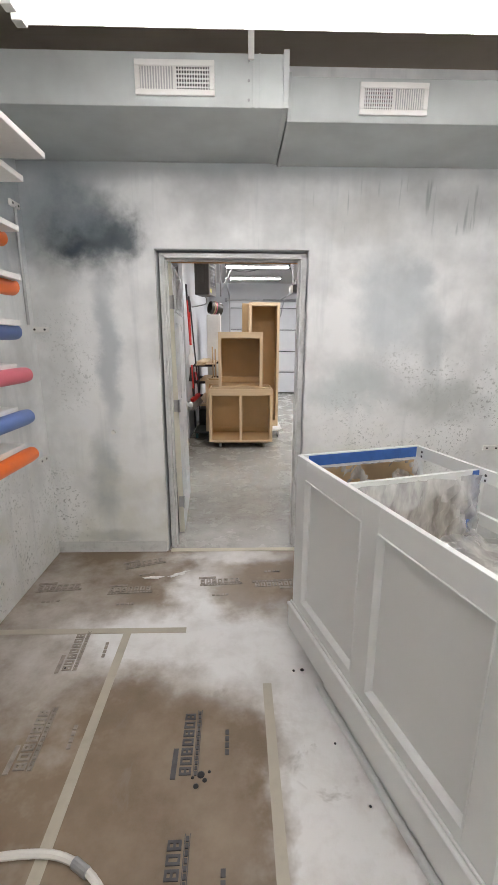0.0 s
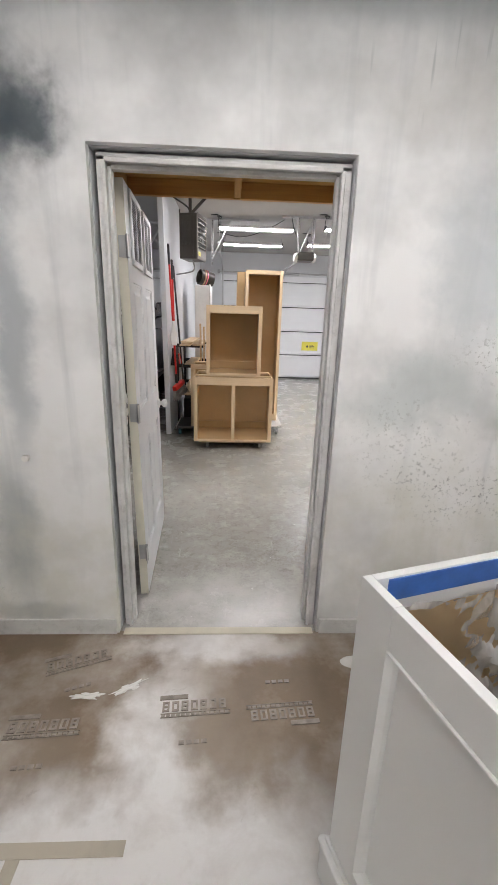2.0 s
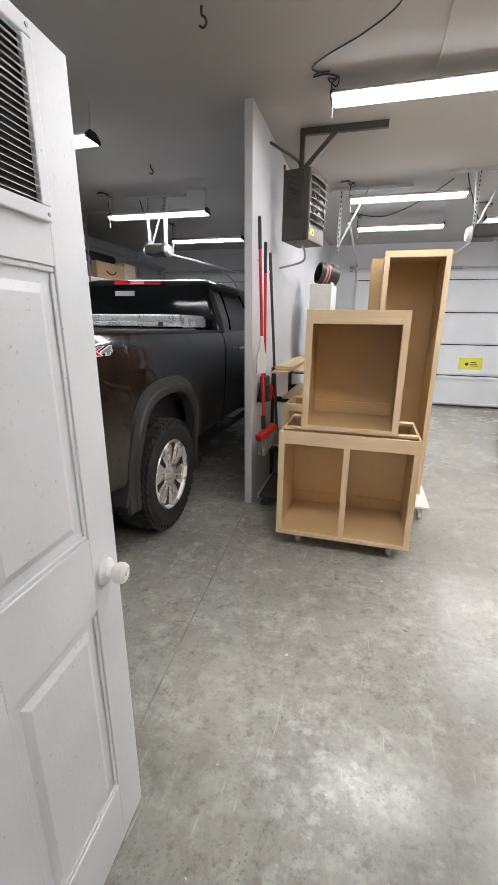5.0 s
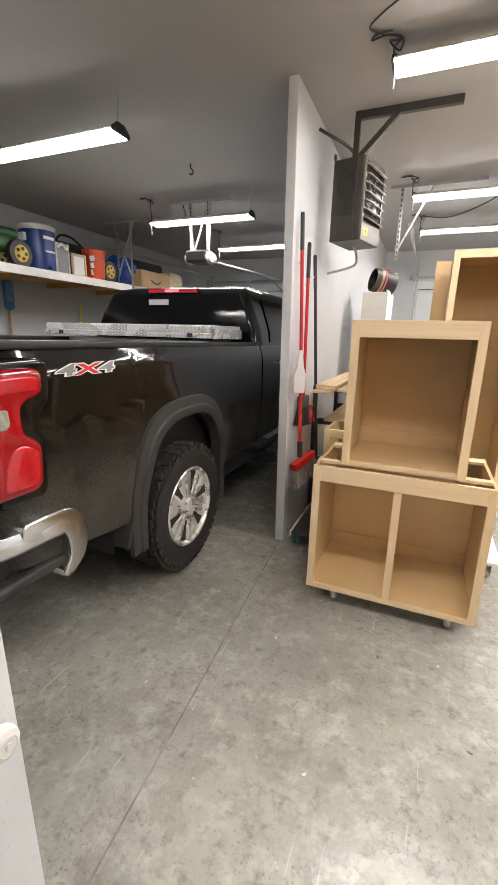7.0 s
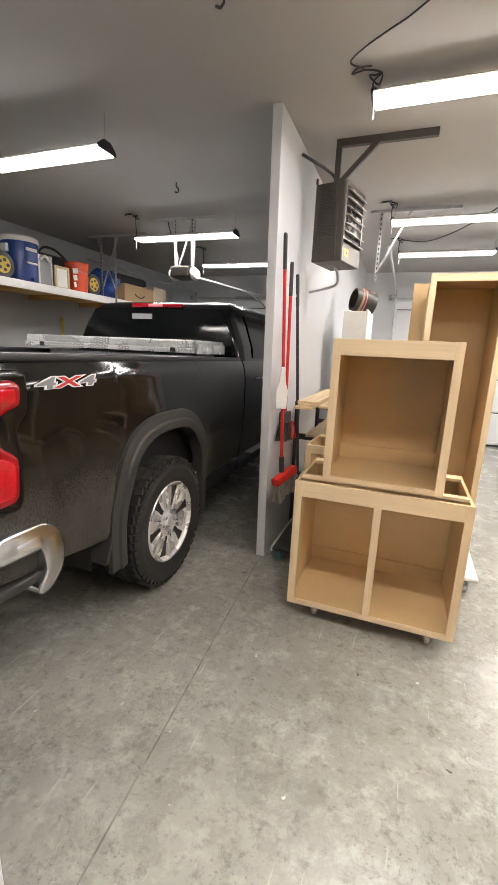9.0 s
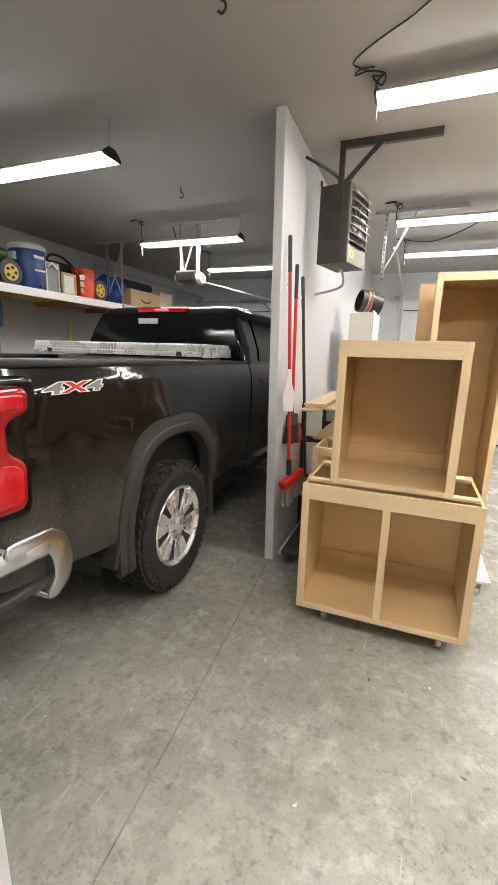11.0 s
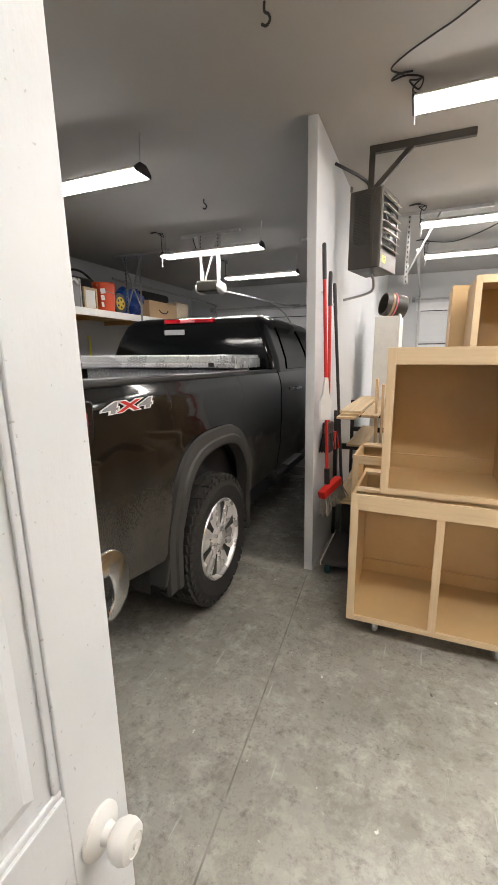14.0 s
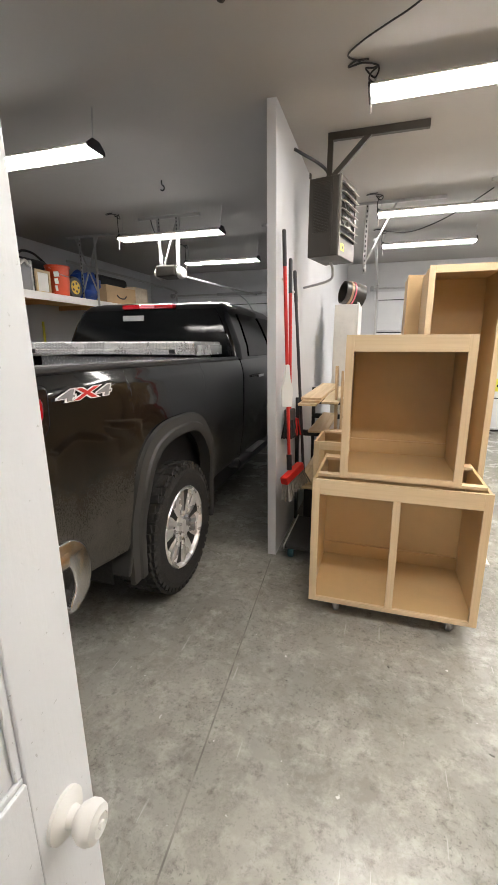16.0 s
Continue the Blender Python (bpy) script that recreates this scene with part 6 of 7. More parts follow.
# tail lamps
for s in (1, -1):
    def outline(pts, r, out, bev, deep=0.24):
        bm = pad(rounded(pts, r), deep, bev)
        m = Matrix(((s, 0, 0, CX), (0, 1, 0, 0), (0, 0, 1, 0), (0, 0, 0, 1))) @ Matrix(((0, 0, 1, 1.005 + out - deep), (1, 0, 0, 0), (0, 1, 0, 0), (0, 0, 0, 1)))
        return moved(bm, m)
    tl = wpart("tail_lamp", outline([(4.6, 0.915), (4.8, 0.915), (4.822, 0.96), (4.826, 1.15), (4.812, 1.2), (4.816, 1.25), (4.868, 1.3), (4.872, 1.45), (4.84, 1.468), (4.6, 1.468)], 0.03, 0.008, 0.02), M["gloss_black"], truck, "gloss black tail lamp surround", True)
    lens = wpart("red_lens", outline([(4.56, 0.955), (4.76, 0.955), (4.786, 0.985), (4.796, 1.13), (4.765, 1.165), (4.72, 1.19), (4.716, 1.285), (4.74, 1.31), (4.812, 1.33), (4.822, 1.36), (4.822, 1.415), (4.79, 1.435), (4.56, 1.435)], 0.028, 0.03, 0.026), M["tail_red"], tl, "deep red two-lobed tail lamp lens", True)
    wpart("light_guide", outline([(4.59, 1.345), (4.79, 1.35), (4.79, 1.405), (4.59, 1.405)], 0.02, 0.034, 0.008), M["tail_bright"], lens, "brighter red light guide", True)
    wpart("light_guide", outline([(4.6, 0.985), (4.75, 0.985), (4.763, 1.01), (4.77, 1.12), (4.71, 1.155), (4.66, 1.15), (4.62, 1.1)], 0.03, 0.034, 0.01), M["tail_bright"], lens, "brighter red light guide", True)
    wpart("reverse_lens", outline([(4.55, 1.222), (4.645, 1.222), (4.66, 1.24), (4.655, 1.295), (4.55, 1.3)], 0.012, 0.033, 0.006), M["tail_clear"], lens, "clear reversing lamp", True)

# rear bumper with corner steps
bump = wpart("rear_bumper", box(CX - 0.72, CX + 0.72, 4.40, 4.5, 0.56, 0.83, 0.03), M["chrome"], truck, "chrome rear bumper")
for s in (1, -1):
    P = lambda x: CX + s * x
    path = [(0.7, 4.40), (0.82, 4.405), (0.92, 4.44), (0.985, 4.52), (1.01, 4.64), (1.018, 4.86)]
    bm = bmesh.new()
    rings = []
    for i, (x, y) in enumerate(path):
        d = Vector((path[min(i + 1, 5)][0] - path[max(i - 1, 0)][0], path[min(i + 1, 5)][1] - path[max(i - 1, 0)][1], 0)).normalized()
        nrm = Vector((d.y, -d.x, 0))
        up = 0.02 * i / 5
        ring = []
        for off, z in ((0.0, 0.735), (0.012, 0.75), (0.012, 0.8), (0.0, 0.825), (-0.05, 0.84), (-0.09, 0.84), (-0.06, 0.735)):
            q = Vector((x, y, z - up)) + nrm * off
            ring.append(bm.verts.new((P(q.x), q.y, q.z)))
        rings.append(ring)
    for a, b in zip(rings, rings[1:]):
        for i in range(7):
            bm.faces.new((a[i], b[i], b[(i + 1) % 7], a[(i + 1) % 7]))
    bm.faces.new(rings[0])
    bm.faces.new(rings[-1][::-1])
    wpart("corner_bar", bm, M["chrome"], bump, "chrome wrap-round bumper bar", True)
    xa, xb = sorted((P(0.93), P(1.03)))
    hook = [(4.66, 0.838), (4.9, 0.832), (4.975, 0.77), (5.0, 0.66), (4.975, 0.57), (4.9, 0.51), (4.84, 0.51), (4.84, 0.55), (4.885, 0.6), (4.885, 0.69), (4.85, 0.735), (4.66, 0.742)]
    ear = moved(pad(rounded(hook, 0.045, 6), xb - xa - 0.004, 0.012, True), Matrix(((0, 0, 1, xa), (1, 0, 0, 0), (0, 1, 0, 0), (0, 0, 0, 1))))
    wpart("bumper_ear", ear, M["chrome"], bump, "chrome bumper end", True)
    xa, xb = sorted((P(0.72), P(0.995)))
    st = wpart("corner_step", box(xa, xb, 4.43, 4.885, 0.555, 0.602, 0.015, segs=3), M["grey_trim"], bump, "black moulded corner step")
    pads = bmesh.new()
    for i in range(7):
        for j in range(6):
            px, py = P(0.76 + 0.035 * j), 4.46 + 0.055 * i + (j % 2) * 0.02
            rod((px, py, 0.6), (px, py, 0.609), 0.013, pads, 6, 0.01)
    wpart("step_grip", pads, M["rubber"], st)
    xa, xb = sorted((P(0.72), P(0.93)))
    wpart("step_back", box(xa, xb, 4.6, 4.9, 0.58, 0.74, 0.01), M["dark"], bump)
wpart("underbody", box(CX - 0.6, CX + 0.6, 4.95, 5.42, 0.48, 0.6, 0.02), M["dark"], truck)
wpart("underbody", box(CX - 0.93, CX + 0.93, 6.46, 9.3, 0.4, 0.6, 0.02), M["dark"], truck)
wpart("axle", rod((CX - 0.95, 5.91, 0.43), (CX + 0.95, 5.91, 0.43), 0.06), M["rubber"], truck)
wpart("differential", box(CX - 0.2, CX + 0.2, 5.75, 6.08, 0.26, 0.6, 0.06), M["rubber"], truck)
wpart("hitch", box(CX - 0.06, CX + 0.06, 4.36, 4.8, 0.42, 0.52, 0.01), M["rubber"], truck)


def wheel_at(x, y, s):
    """A wheel that faces outward along s in x."""
    m = pose(x, y, 0.435, 0, 90 * s) @ Matrix.Diagonal((1.015, 1.015, 1, 1))
    W = 0.135
    hub = wpart("wheel", moved(lathe([(0.0, -0.02), (0.135, -0.02), (0.135, 0.085), (0.1, 0.106), (0.0, 0.108)], 28), m), M["alloy"], truck)
    tyre = lathe([(0.262, -W + 0.02), (0.30, -W), (0.355, -W - 0.006), (0.398, -W + 0.012), (0.416, -W + 0.045), (0.421, 0.0), (0.416, W - 0.045), (0.398, W - 0.012), (0.355, W + 0.006), (0.30, W), (0.27, W - 0.008), (0.262, W - 0.03)], 64)
    lug = bmesh.new()
    rnd = random.Random(5)
    for k in range(48):
        a = 2 * math.pi * (k + rnd.uniform(-0.12, 0.12)) / 48
        for row, (off, wid, sh) in enumerate(((-0.105, 0.042, 0), (-0.045, 0.05, 0.5), (0.02, 0.05, 0.2), (0.085, 0.05, 0.6))):
            aa = a + sh * 2 * math.pi / 48
            b = box(-0.011, 0.007, -0.023, 0.023, off - wid / 2 + 0.006, off + wid / 2 + 0.008)
            moved(b, pose(0, 0, 0, 0, 0, math.degrees(aa)) @ Matrix.Translation((0.42, 0, 0)) @ pose(0, 0, 0, rnd.uniform(8, 18) * (1 if row % 2 else -1)))
            joined(lug, b)
        b = box(-0.02, 0.012, -0.017, 0.017, -0.01, 0.004)
        joined(lug, moved(b, pose(0, 0, 0, 0, 0, math.degrees(a)) @ Matrix.Translation((0.396, 0, W - 0.008))))
    joined(tyre, lug)
    wpart("tyre", moved(tyre, m), M["rubber"], hub, "chunky all-terrain tyre, dusty")
    rim = lathe([(0.268, W - 0.012), (0.262, W - 0.002), (0.25, W - 0.006), (0.238, W - 0.03), (0.23, -0.04), (0.24, -0.1)], 48, caps=False)
    wpart("rim", moved(rim, m), M["alloy"], hub, "machined six-spoke alloy rim", True)
    spokes = bmesh.new()
    # each spoke: flat land with sloping flanks, widening to the rim
    for k in range(6):
        own = bmesh.new()
        rings = []
        for r_, w_, z_ in ((0.045, 0.03, 0.108), (0.09, 0.052, 0.113), (0.15, 0.076, 0.12), (0.2, 0.09, 0.122), (0.232, 0.11, 0.118), (0.25, 0.12, 0.112)):
            rings.append([own.verts.new((r_, sw * w_, z_ - dz)) for sw, dz in ((-1, 0.06), (-0.94, 0.02), (-0.6, 0.002), (-0.22, 0.004), (0.0, 0.014), (0.22, 0.004), (0.6, 0.002), (0.94, 0.02), (1, 0.06))])
        for a, b in zip(rings, rings[1:]):
            for i in range(8):
                own.faces.new((a[i], b[i], b[i + 1], a[i + 1]))
        joined(spokes, moved(own, pose(0, 0, 0, 0, 0, 60 * k + 12)))
    wpart("spokes", moved(spokes, m), M["alloy"], hub)
    wpart("rim_back", moved(lathe([(0.0, -0.03), (0.236, -0.03), (0.236, -0.02), (0.0, -0.02)], 32), m), M["dark"], hub)
    wpart("centre_cap", moved(lathe([(0.0, 0.1), (0.055, 0.1), (0.053, 0.13), (0.044, 0.137), (0.0, 0.138)], 28), m), M["alloy"], hub, "alloy centre cap", True)
    for k in range(8):
        a = 2 * math.pi * k / 8 + 0.2
        nut = bmesh.new()
        rod((0.078 * math.cos(a), 0.078 * math.sin(a), 0.09), (0.078 * math.cos(a), 0.078 * math.sin(a), 0.132), 0.011, nut, 6)
        wpart("lug_nut", moved(nut, m), M["chrome"], hub)
    return hub


for y in (5.93, 9.9):
    wheel_at(-1.225, y - 0.01, 1)
    wheel_at(2 * CX + 1.225, y - 0.01, -1)

# the lettered badge on the bed side
for s, shift in ((1, 0.0),):
    for txt, dy, mt, nm in (("4", -0.12, "grey_ink", "numeral"), ("X", 0.0, "red", "letter"), ("4", 0.12, "grey_ink", "numeral")):
        for size, mat_, lift in ((0.011, "white_ink", 0.0), (0.003, mt, 0.0022)):
            bm = text_mesh(txt, 0.125, 0.0012, size)
            y, z = 5.086 + dy, 1.408
            moved(bm, Matrix.Translation((side_x(y, z) + 0.008 + lift, y, z)) @ Matrix(((0, 0, 1, 0), (1.5, 0.2, 0, 0), (0, 0.5, 0, 0), (0, 0, 0, 1))))
            wpart(nm, bm, M[mat_], truck, "grey and red four-by-four decal" if lift else "")

# toolbox across the bed
tb = thing("truck_toolbox", "aluminium diamond-plate toolbox across the truck bed", "toolbox", pose(-2.12, 6.9, 1.5))
wpart("box", box(CX - 0.72, CX + 0.72, 6.68, 7.16, 1.2, 1.512, 0.006), M["plate"], tb)
wpart("lip", box(CX - 0.93, CX + 0.82, 6.6, 7.175, 1.53, 1.57, 0.004), M["plate"], tb)
wpart("lid", box(CX - 0.92, CX + 0.81, 6.61, 7.17, 1.57, 1.632, 0.012), M["plate"], tb)
wpart("end_plate", box(CX + 0.82, CX + 0.826, 6.62, 7.16, 1.525, 1.605, 0.002), M["alloy"], tb)
for x in (CX - 0.75, CX + 0.6):
    wpart("latch", box(x, x + 0.05, 6.592, 6.602, 1.535, 1.57, 0.004), M["dark"], tb)
stud = bmesh.new()
for i in range(58):
    for z, y in ((1.539, 6.599), (1.559, 6.599), (1.585, 6.609), (1.603, 6.609), (1.619, 6.609)):
        x = CX - 0.91 + i * 0.0297
        b = box(-0.0115, 0.0115, -0.005, 0.0015, -0.0036, 0.0036)
        joined(stud, moved(b, Matrix.Translation((x + (0.015 if int(z * 1000) % 2 else 0.0), y, z)) @ pose(0, 0, 0, 0, 35 if i % 2 else -35)))
wpart("tread_studs", stud, M["alloy"], tb, "raised diamond tread pattern")

# ---- storage shelf along the truck bay ----
sh = thing("garage_shelf", "white-edged lumber storage shelf along the side wall", "shelf", pose(-4.4, 8.0, 2.1))
wpart("board", box(LEFT + 0.002, -3.92, 5.2, 11.2, 2.205, 2.225), M["ply_face"], sh)
wpart("fascia", box(-3.92, -3.9, 5.2, 11.2, 2.14, 2.23, 0.002), M["white_board"], sh, "white front edge")
for y in (5.4, 6.4, 7.4, 8.4, 9.4, 10.4):
    wpart("joist", box(LEFT + 0.002, -3.92, y, y + 0.038, 2.14, 2.205), M["fir"], sh)
for y in (6.1, 9.0):
    wpart("hanger", box(-3.9, -3.865, y, y + 0.004, 2.15, CEIL, 0.001), M["bracket"], sh)
    wpart("hanger", box(-3.9, -3.896, y, y + 0.035, 2.15, CEIL, 0.001), M["bracket"], sh)
    wpart("ceiling_angle", box(-4.35, -3.8, y - 0.015, y + 0.02, CEIL - 0.03, CEIL, 0.002), M["bracket"], sh)
    wpart("brace", rod((-3.89, y, 2.35), (-4.2, y, CEIL - 0.02), 0.012, n=6), M["bracket"], sh)
SZ = 2.226


def on_shelf(name, label, cat, x, y):
    return thing(name, label, cat, pose(x, y, SZ))


t = on_shelf("drink_cooler", "blue insulated drink cooler with a white lid", "cooler", -4.22, 7.66)
part("body", lathe([(0.0, 0), (0.185, 0), (0.19, 0.02), (0.2, 0.2), (0.2, 0.3), (0.203, 0.44), (0.2, 0.46), (0, 0.46)], 36), M["cooler"], t, smooth=True)
part("lid", lathe([(0.0, 0.46), (0.205, 0.46), (0.21, 0.475), (0.208, 0.51), (0.17, 0.535), (0.0, 0.54)], 36), M["white_plastic"], t, "white screw lid", True)
for s in (-1, 1):
    part("handle", box(-0.05, 0.05, s * 0.2 - 0.025, s * 0.2 + 0.025, 0.33, 0.42, 0.012), M["white_plastic"], t)
for z, h in ((0.36, 0.035), (0.22, 0.02)):
    part("print", box(0.19, 0.206, -0.09, 0.06, z, z + h, 0.003), M["white_plastic"], t)
part("spigot", rod((0.19, -0.02, 0.05), (0.24, -0.02, 0.05), 0.02), M["cooler"], t)

t = on_shelf("ride_on_toy", "green ride-on toy tractor with yellow wheels", "toy", -4.25, 7.05)
part("body", box(-0.14, 0.16, -0.3, 0.2, 0.16, 0.34, 0.06, segs=4), M["green"], t)
part("hood", box(-0.1, 0.12, -0.1, 0.3, 0.3, 0.42, 0.05, segs=4), M["green"], t)
for x, y, r in ((0.17, 0.22, 0.15), (-0.17, 0.22, 0.15), (0.17, -0.22, 0.12), (-0.17, -0.22, 0.12)):
    w = part("wheel", moved(lathe([(0.05, -0.04), (r * 0.95, -0.04), (r, -0.02), (r, 0.02), (r * 0.95, 0.04), (0.05, 0.04)], 28), pose(x, y, r, 0, 90)), M["dark"], t, smooth=True)
    part("hub", moved(lathe([(0, -0.046), (r * 0.6, -0.046), (r * 0.5, 0.0), (r * 0.6, 0.046), (0, 0.046)], 24), pose(x, y, r, 0, 90)), M["hub_yellow"], w, "yellow wheel hub")
    for k in range(5):
        q = 2 * math.pi * k / 5
        part("hub_slot", rod((x + 0.03, y + r * 0.36 * math.cos(q), r + r * 0.36 * math.sin(q)), (x + 0.052, y + r * 0.36 * math.cos(q), r + r * 0.36 * math.sin(q)), r * 0.13, n=10), M["dark"], w)
part("base_tray", box(-0.2, 0.24, -0.4, -0.1, 0.0, 0.05, 0.02), M["blue"], t)
t = on_shelf("metal_frame", "grey metal framed panel leaning against the shelf goods", "frame", -4.05, 7.86)
for q in ((-0.11, 0.11, 0, 0.025), (-0.11, 0.11, 0.34, 0.365), (-0.11, -0.085, 0.025, 0.34), (0.085, 0.11, 0.025, 0.34)):
    part("moulding", box(-0.012, 0.012, q[0], q[1], q[2], q[3], 0.003), M["bracket"], t)
part("panel", box(-0.006, 0.004, -0.085, 0.085, 0.025, 0.34), M["grey_ink"], t)
part("bag_fold", tube(((0.02, -0.09, 0.3), (0.03, -0.02, 0.35), (0.02, 0.05, 0.3), (0.0, 0.09, 0.36)), 0.018), M["white_plastic"], t, smooth=True)
t = on_shelf("picture_frame", "small wooden picture frame leaning upright", "frame", -4.02, 8.1)
for q in ((-0.12, 0.12, 0, 0.03), (-0.12, 0.12, 0.25, 0.28), (-0.12, -0.09, 0.03, 0.25), (0.09, 0.12, 0.03, 0.25)):
    part("moulding", box(-0.012, 0.012, q[0], q[1], q[2], q[3], 0.003), M["pine_y"], t)
part("backing", box(-0.008, 0.0, -0.09, 0.09, 0.03, 0.25), M["white_board"], t)
t = on_shelf("orange_bucket", "orange plastic bucket with white printing", "bucket", -4.1, 8.46)
part("body", lathe([(0, 0), (0.13, 0), (0.148, 0.36), (0.156, 0.36), (0.156, 0.385), (0.14, 0.385), (0.125, 0.02), (0, 0.02)], 36), M["bucket"], t, smooth=True)
for i in range(3):
    part("print_bar", moved(box(0.139, 0.151, -0.05 + 0.008 * i, -0.02 + 0.025 * i, 0.07 + 0.085 * i, 0.135 + 0.085 * i, 0.003), pose(0, 0, 0, 8, 0, -40)), M["white_plastic"], t)
part("bail", tube(((0, -0.15, 0.35), (0.1, -0.1, 0.28), (0.15, 0, 0.25), (0.1, 0.1, 0.28), (0, 0.15, 0.35)), 0.005), M["steel"], t)
t = on_shelf("black_bag", "black soft tool bag slumped on the shelf", "bag", -4.5, 8.35)
part("body", box(-0.2, 0.2, -0.3, 0.3, 0.0, 0.48, 0.12, segs=4), M["dark"], t, smooth=True)
part("strap", tube(((0.1, -0.25, 0.45), (0.05, -0.1, 0.56), (0.05, 0.1, 0.56), (0.1, 0.25, 0.45)), 0.016), M["dark"], t)
t = on_shelf("yellow_wheel_toy", "toy wheel with a yellow hub", "toy", -4.05, 8.67)
part("tyre", moved(lathe([(0.06, -0.05), (0.135, -0.05), (0.145, -0.02), (0.145, 0.02), (0.135, 0.05), (0.06, 0.05)], 28), pose(0, 0, 0.145, 0, 90)), M["dark"], t, smooth=True)
part("hub", moved(lathe([(0, -0.052), (0.09, -0.052), (0.09, 0.052), (0, 0.052)], 24), pose(0, 0, 0.145, 0, 90)), M["hub_yellow"], t, "yellow wheel hub")
for k in range(5):
    q = 2 * math.pi * k / 5
    part("hub_slot", rod((0.05, 0.055 * math.cos(q), 0.145 + 0.055 * math.sin(q)), (0.0545, 0.055 * math.cos(q), 0.145 + 0.055 * math.sin(q)), 0.017, n=10), M["dark"], t)
t = on_shelf("blue_tarp", "crumpled bright blue tarpaulin bundle", "tarpaulin", -4.3, 9.2)
bm = bmesh.new()
bmesh.ops.create_icosphere(bm, subdivisions=4, radius=1)
for v in bm.verts:
    k = 1 + 0.3 * noise.noise(v.co * 2.0) + 0.12 * abs(noise.noise(v.co * 7.0))
    v.co = Vector((v.co.x * 0.22 * k, v.co.y * 0.3 * k, max(0.0, 0.19 + v.co.z * 0.24 * k)))
part("bundle", bm, M["tarp"], t, smooth=True)
t = on_shelf("shipping_box", "brown cardboard shipping box with a printed curve", "cardboard box", -4.15, 9.72)
part("carton", box(-0.18, 0.18, -0.4, 0.4, 0, 0.27, 0.004), M["cardboard"], t)
part("print", tube(((0.182, -0.14, 0.14), (0.183, -0.06, 0.1), (0.183, 0.06, 0.1), (0.182, 0.12, 0.14)), 0.009), M["dark"], t)
t = on_shelf("dark_case", "black plastic case on top of the shelf", "case", -4.45, 9.95)
part("case", box(-0.2, 0.2, -0.4, 0.4, 0.0, 0.47, 0.06, segs=3), M["dark"], t)
part("handle", tube(((0.2, -0.1, 0.3), (0.24, -0.06, 0.3), (0.24, 0.06, 0.3), (0.2, 0.1, 0.3)), 0.012), M["steel"], t)
t = on_shelf("pale_carton", "pale cream carton standing upright", "cardboard box", -4.2, 10.45)
part("carton", box(-0.15, 0.15, -0.2, 0.2, 0, 0.34, 0.004), M["cloth"], t)
part("flap", box(-0.14, 0.152, -0.19, 0.19, 0.34, 0.344), M["cardboard"], t)
# tools hung under the shelf
t = thing("hung_glove", "pale blue rubber glove hung on the wall", "glove", pose(-4.9, 7.72, 1.93))
part("cuff", box(-0.02, 0.05, -0.06, 0.06, 0.1, 0.24, 0.02), M["glove"], t)
part("palm", box(-0.02, 0.05, -0.07, 0.07, -0.04, 0.12, 0.025), M["glove"], t)
for i in range(4):
    part("finger", box(-0.01, 0.03, -0.066 + i * 0.035, -0.038 + i * 0.035, -0.14 + 0.02 * abs(i - 1.5), -0.03, 0.01), M["glove"], t)
part("nail", rod((-0.05, 0, 0.22), (0.02, 0, 0.22), 0.006), M["steel"], t)
t = thing("old_door", "grey door with a tan wooden frame against the wall", "door", pose(-4.93, 7.17, 0.3))
for q in ((-0.29, 0.29, 1.5, 1.56), (-0.29, 0.29, 0.0, 0.06), (-0.29, -0.23, 0.06, 1.5), (0.23, 0.29, 0.06, 1.5)):
    part("rail", box(-0.018, 0.02, q[0], q[1], q[2], q[3], 0.003), M["fir_y"], t)
part("panel", box(-0.018, 0.0, -0.23, 0.23, 0.06, 1.5), M["bracket"], t)
t = thing("red_rag", "dark red cloth bundle hung under the shelf", "cloth", pose(-4.88, 7.35, 2.05))
bm = bmesh.new()
bmesh.ops.create_icosphere(bm, subdivisions=3, radius=1)
for v in bm.verts:
    k = 1 + 0.35 * noise.noise(v.co * 2.2)
    v.co = Vector((v.co.x * 0.07 * k, v.co.y * 0.16 * k, v.co.z * 0.09 * k))
part("cloth", bm, M["red"], t, smooth=True)
for y, z0, z1, m in ((7.73, 1.0, 1.95, "pine_z"), (7.2, 0.9, 1.9, "pine_z"), (9.0, 1.5, 1.95, "sign")):
    t = thing("garden_tool", "wooden tool handle hung on the wall", "tool", pose(-4.92, y, z0), "hung tools")
    part("shaft", rod((0, 0, 0), (0, 0, z1 - z0), 0.018), M[m], t)
    part("nail", rod((-0.03, 0, z1 - z0 - 0.05), (0.02, 0, z1 - z0 - 0.05), 0.006), M["steel"], t)

# ---- workbench corner at the far end ----
wb = thing("workbench", "pale pine workbench with square legs", "workbench", pose(3.7, 12.0, 0))
wpart("top", box(2.93, 4.8, 11.55, 12.32, 0.8, 0.84, 0.004), M["pine_y"], wb)
wpart("apron", box(2.98, 4.75, 11.6, 11.64, 0.7, 0.8, 0.003), M["pine_y"], wb)
for x in (3.0, 4.66):
    for y in (11.6, 12.2):
        wpart("leg", box(x, x + 0.09, y, y + 0.09, 0, 0.8, 0.004), M["pine_z"], wb)
stool = thing("step_stool", "small pine stool beside the workbench", "stool", pose(4.1, 11.45, 0))
part("seat", box(-0.17, 0.17, -0.15, 0.15, 0.52, 0.55, 0.005), M["pine_y"], stool)
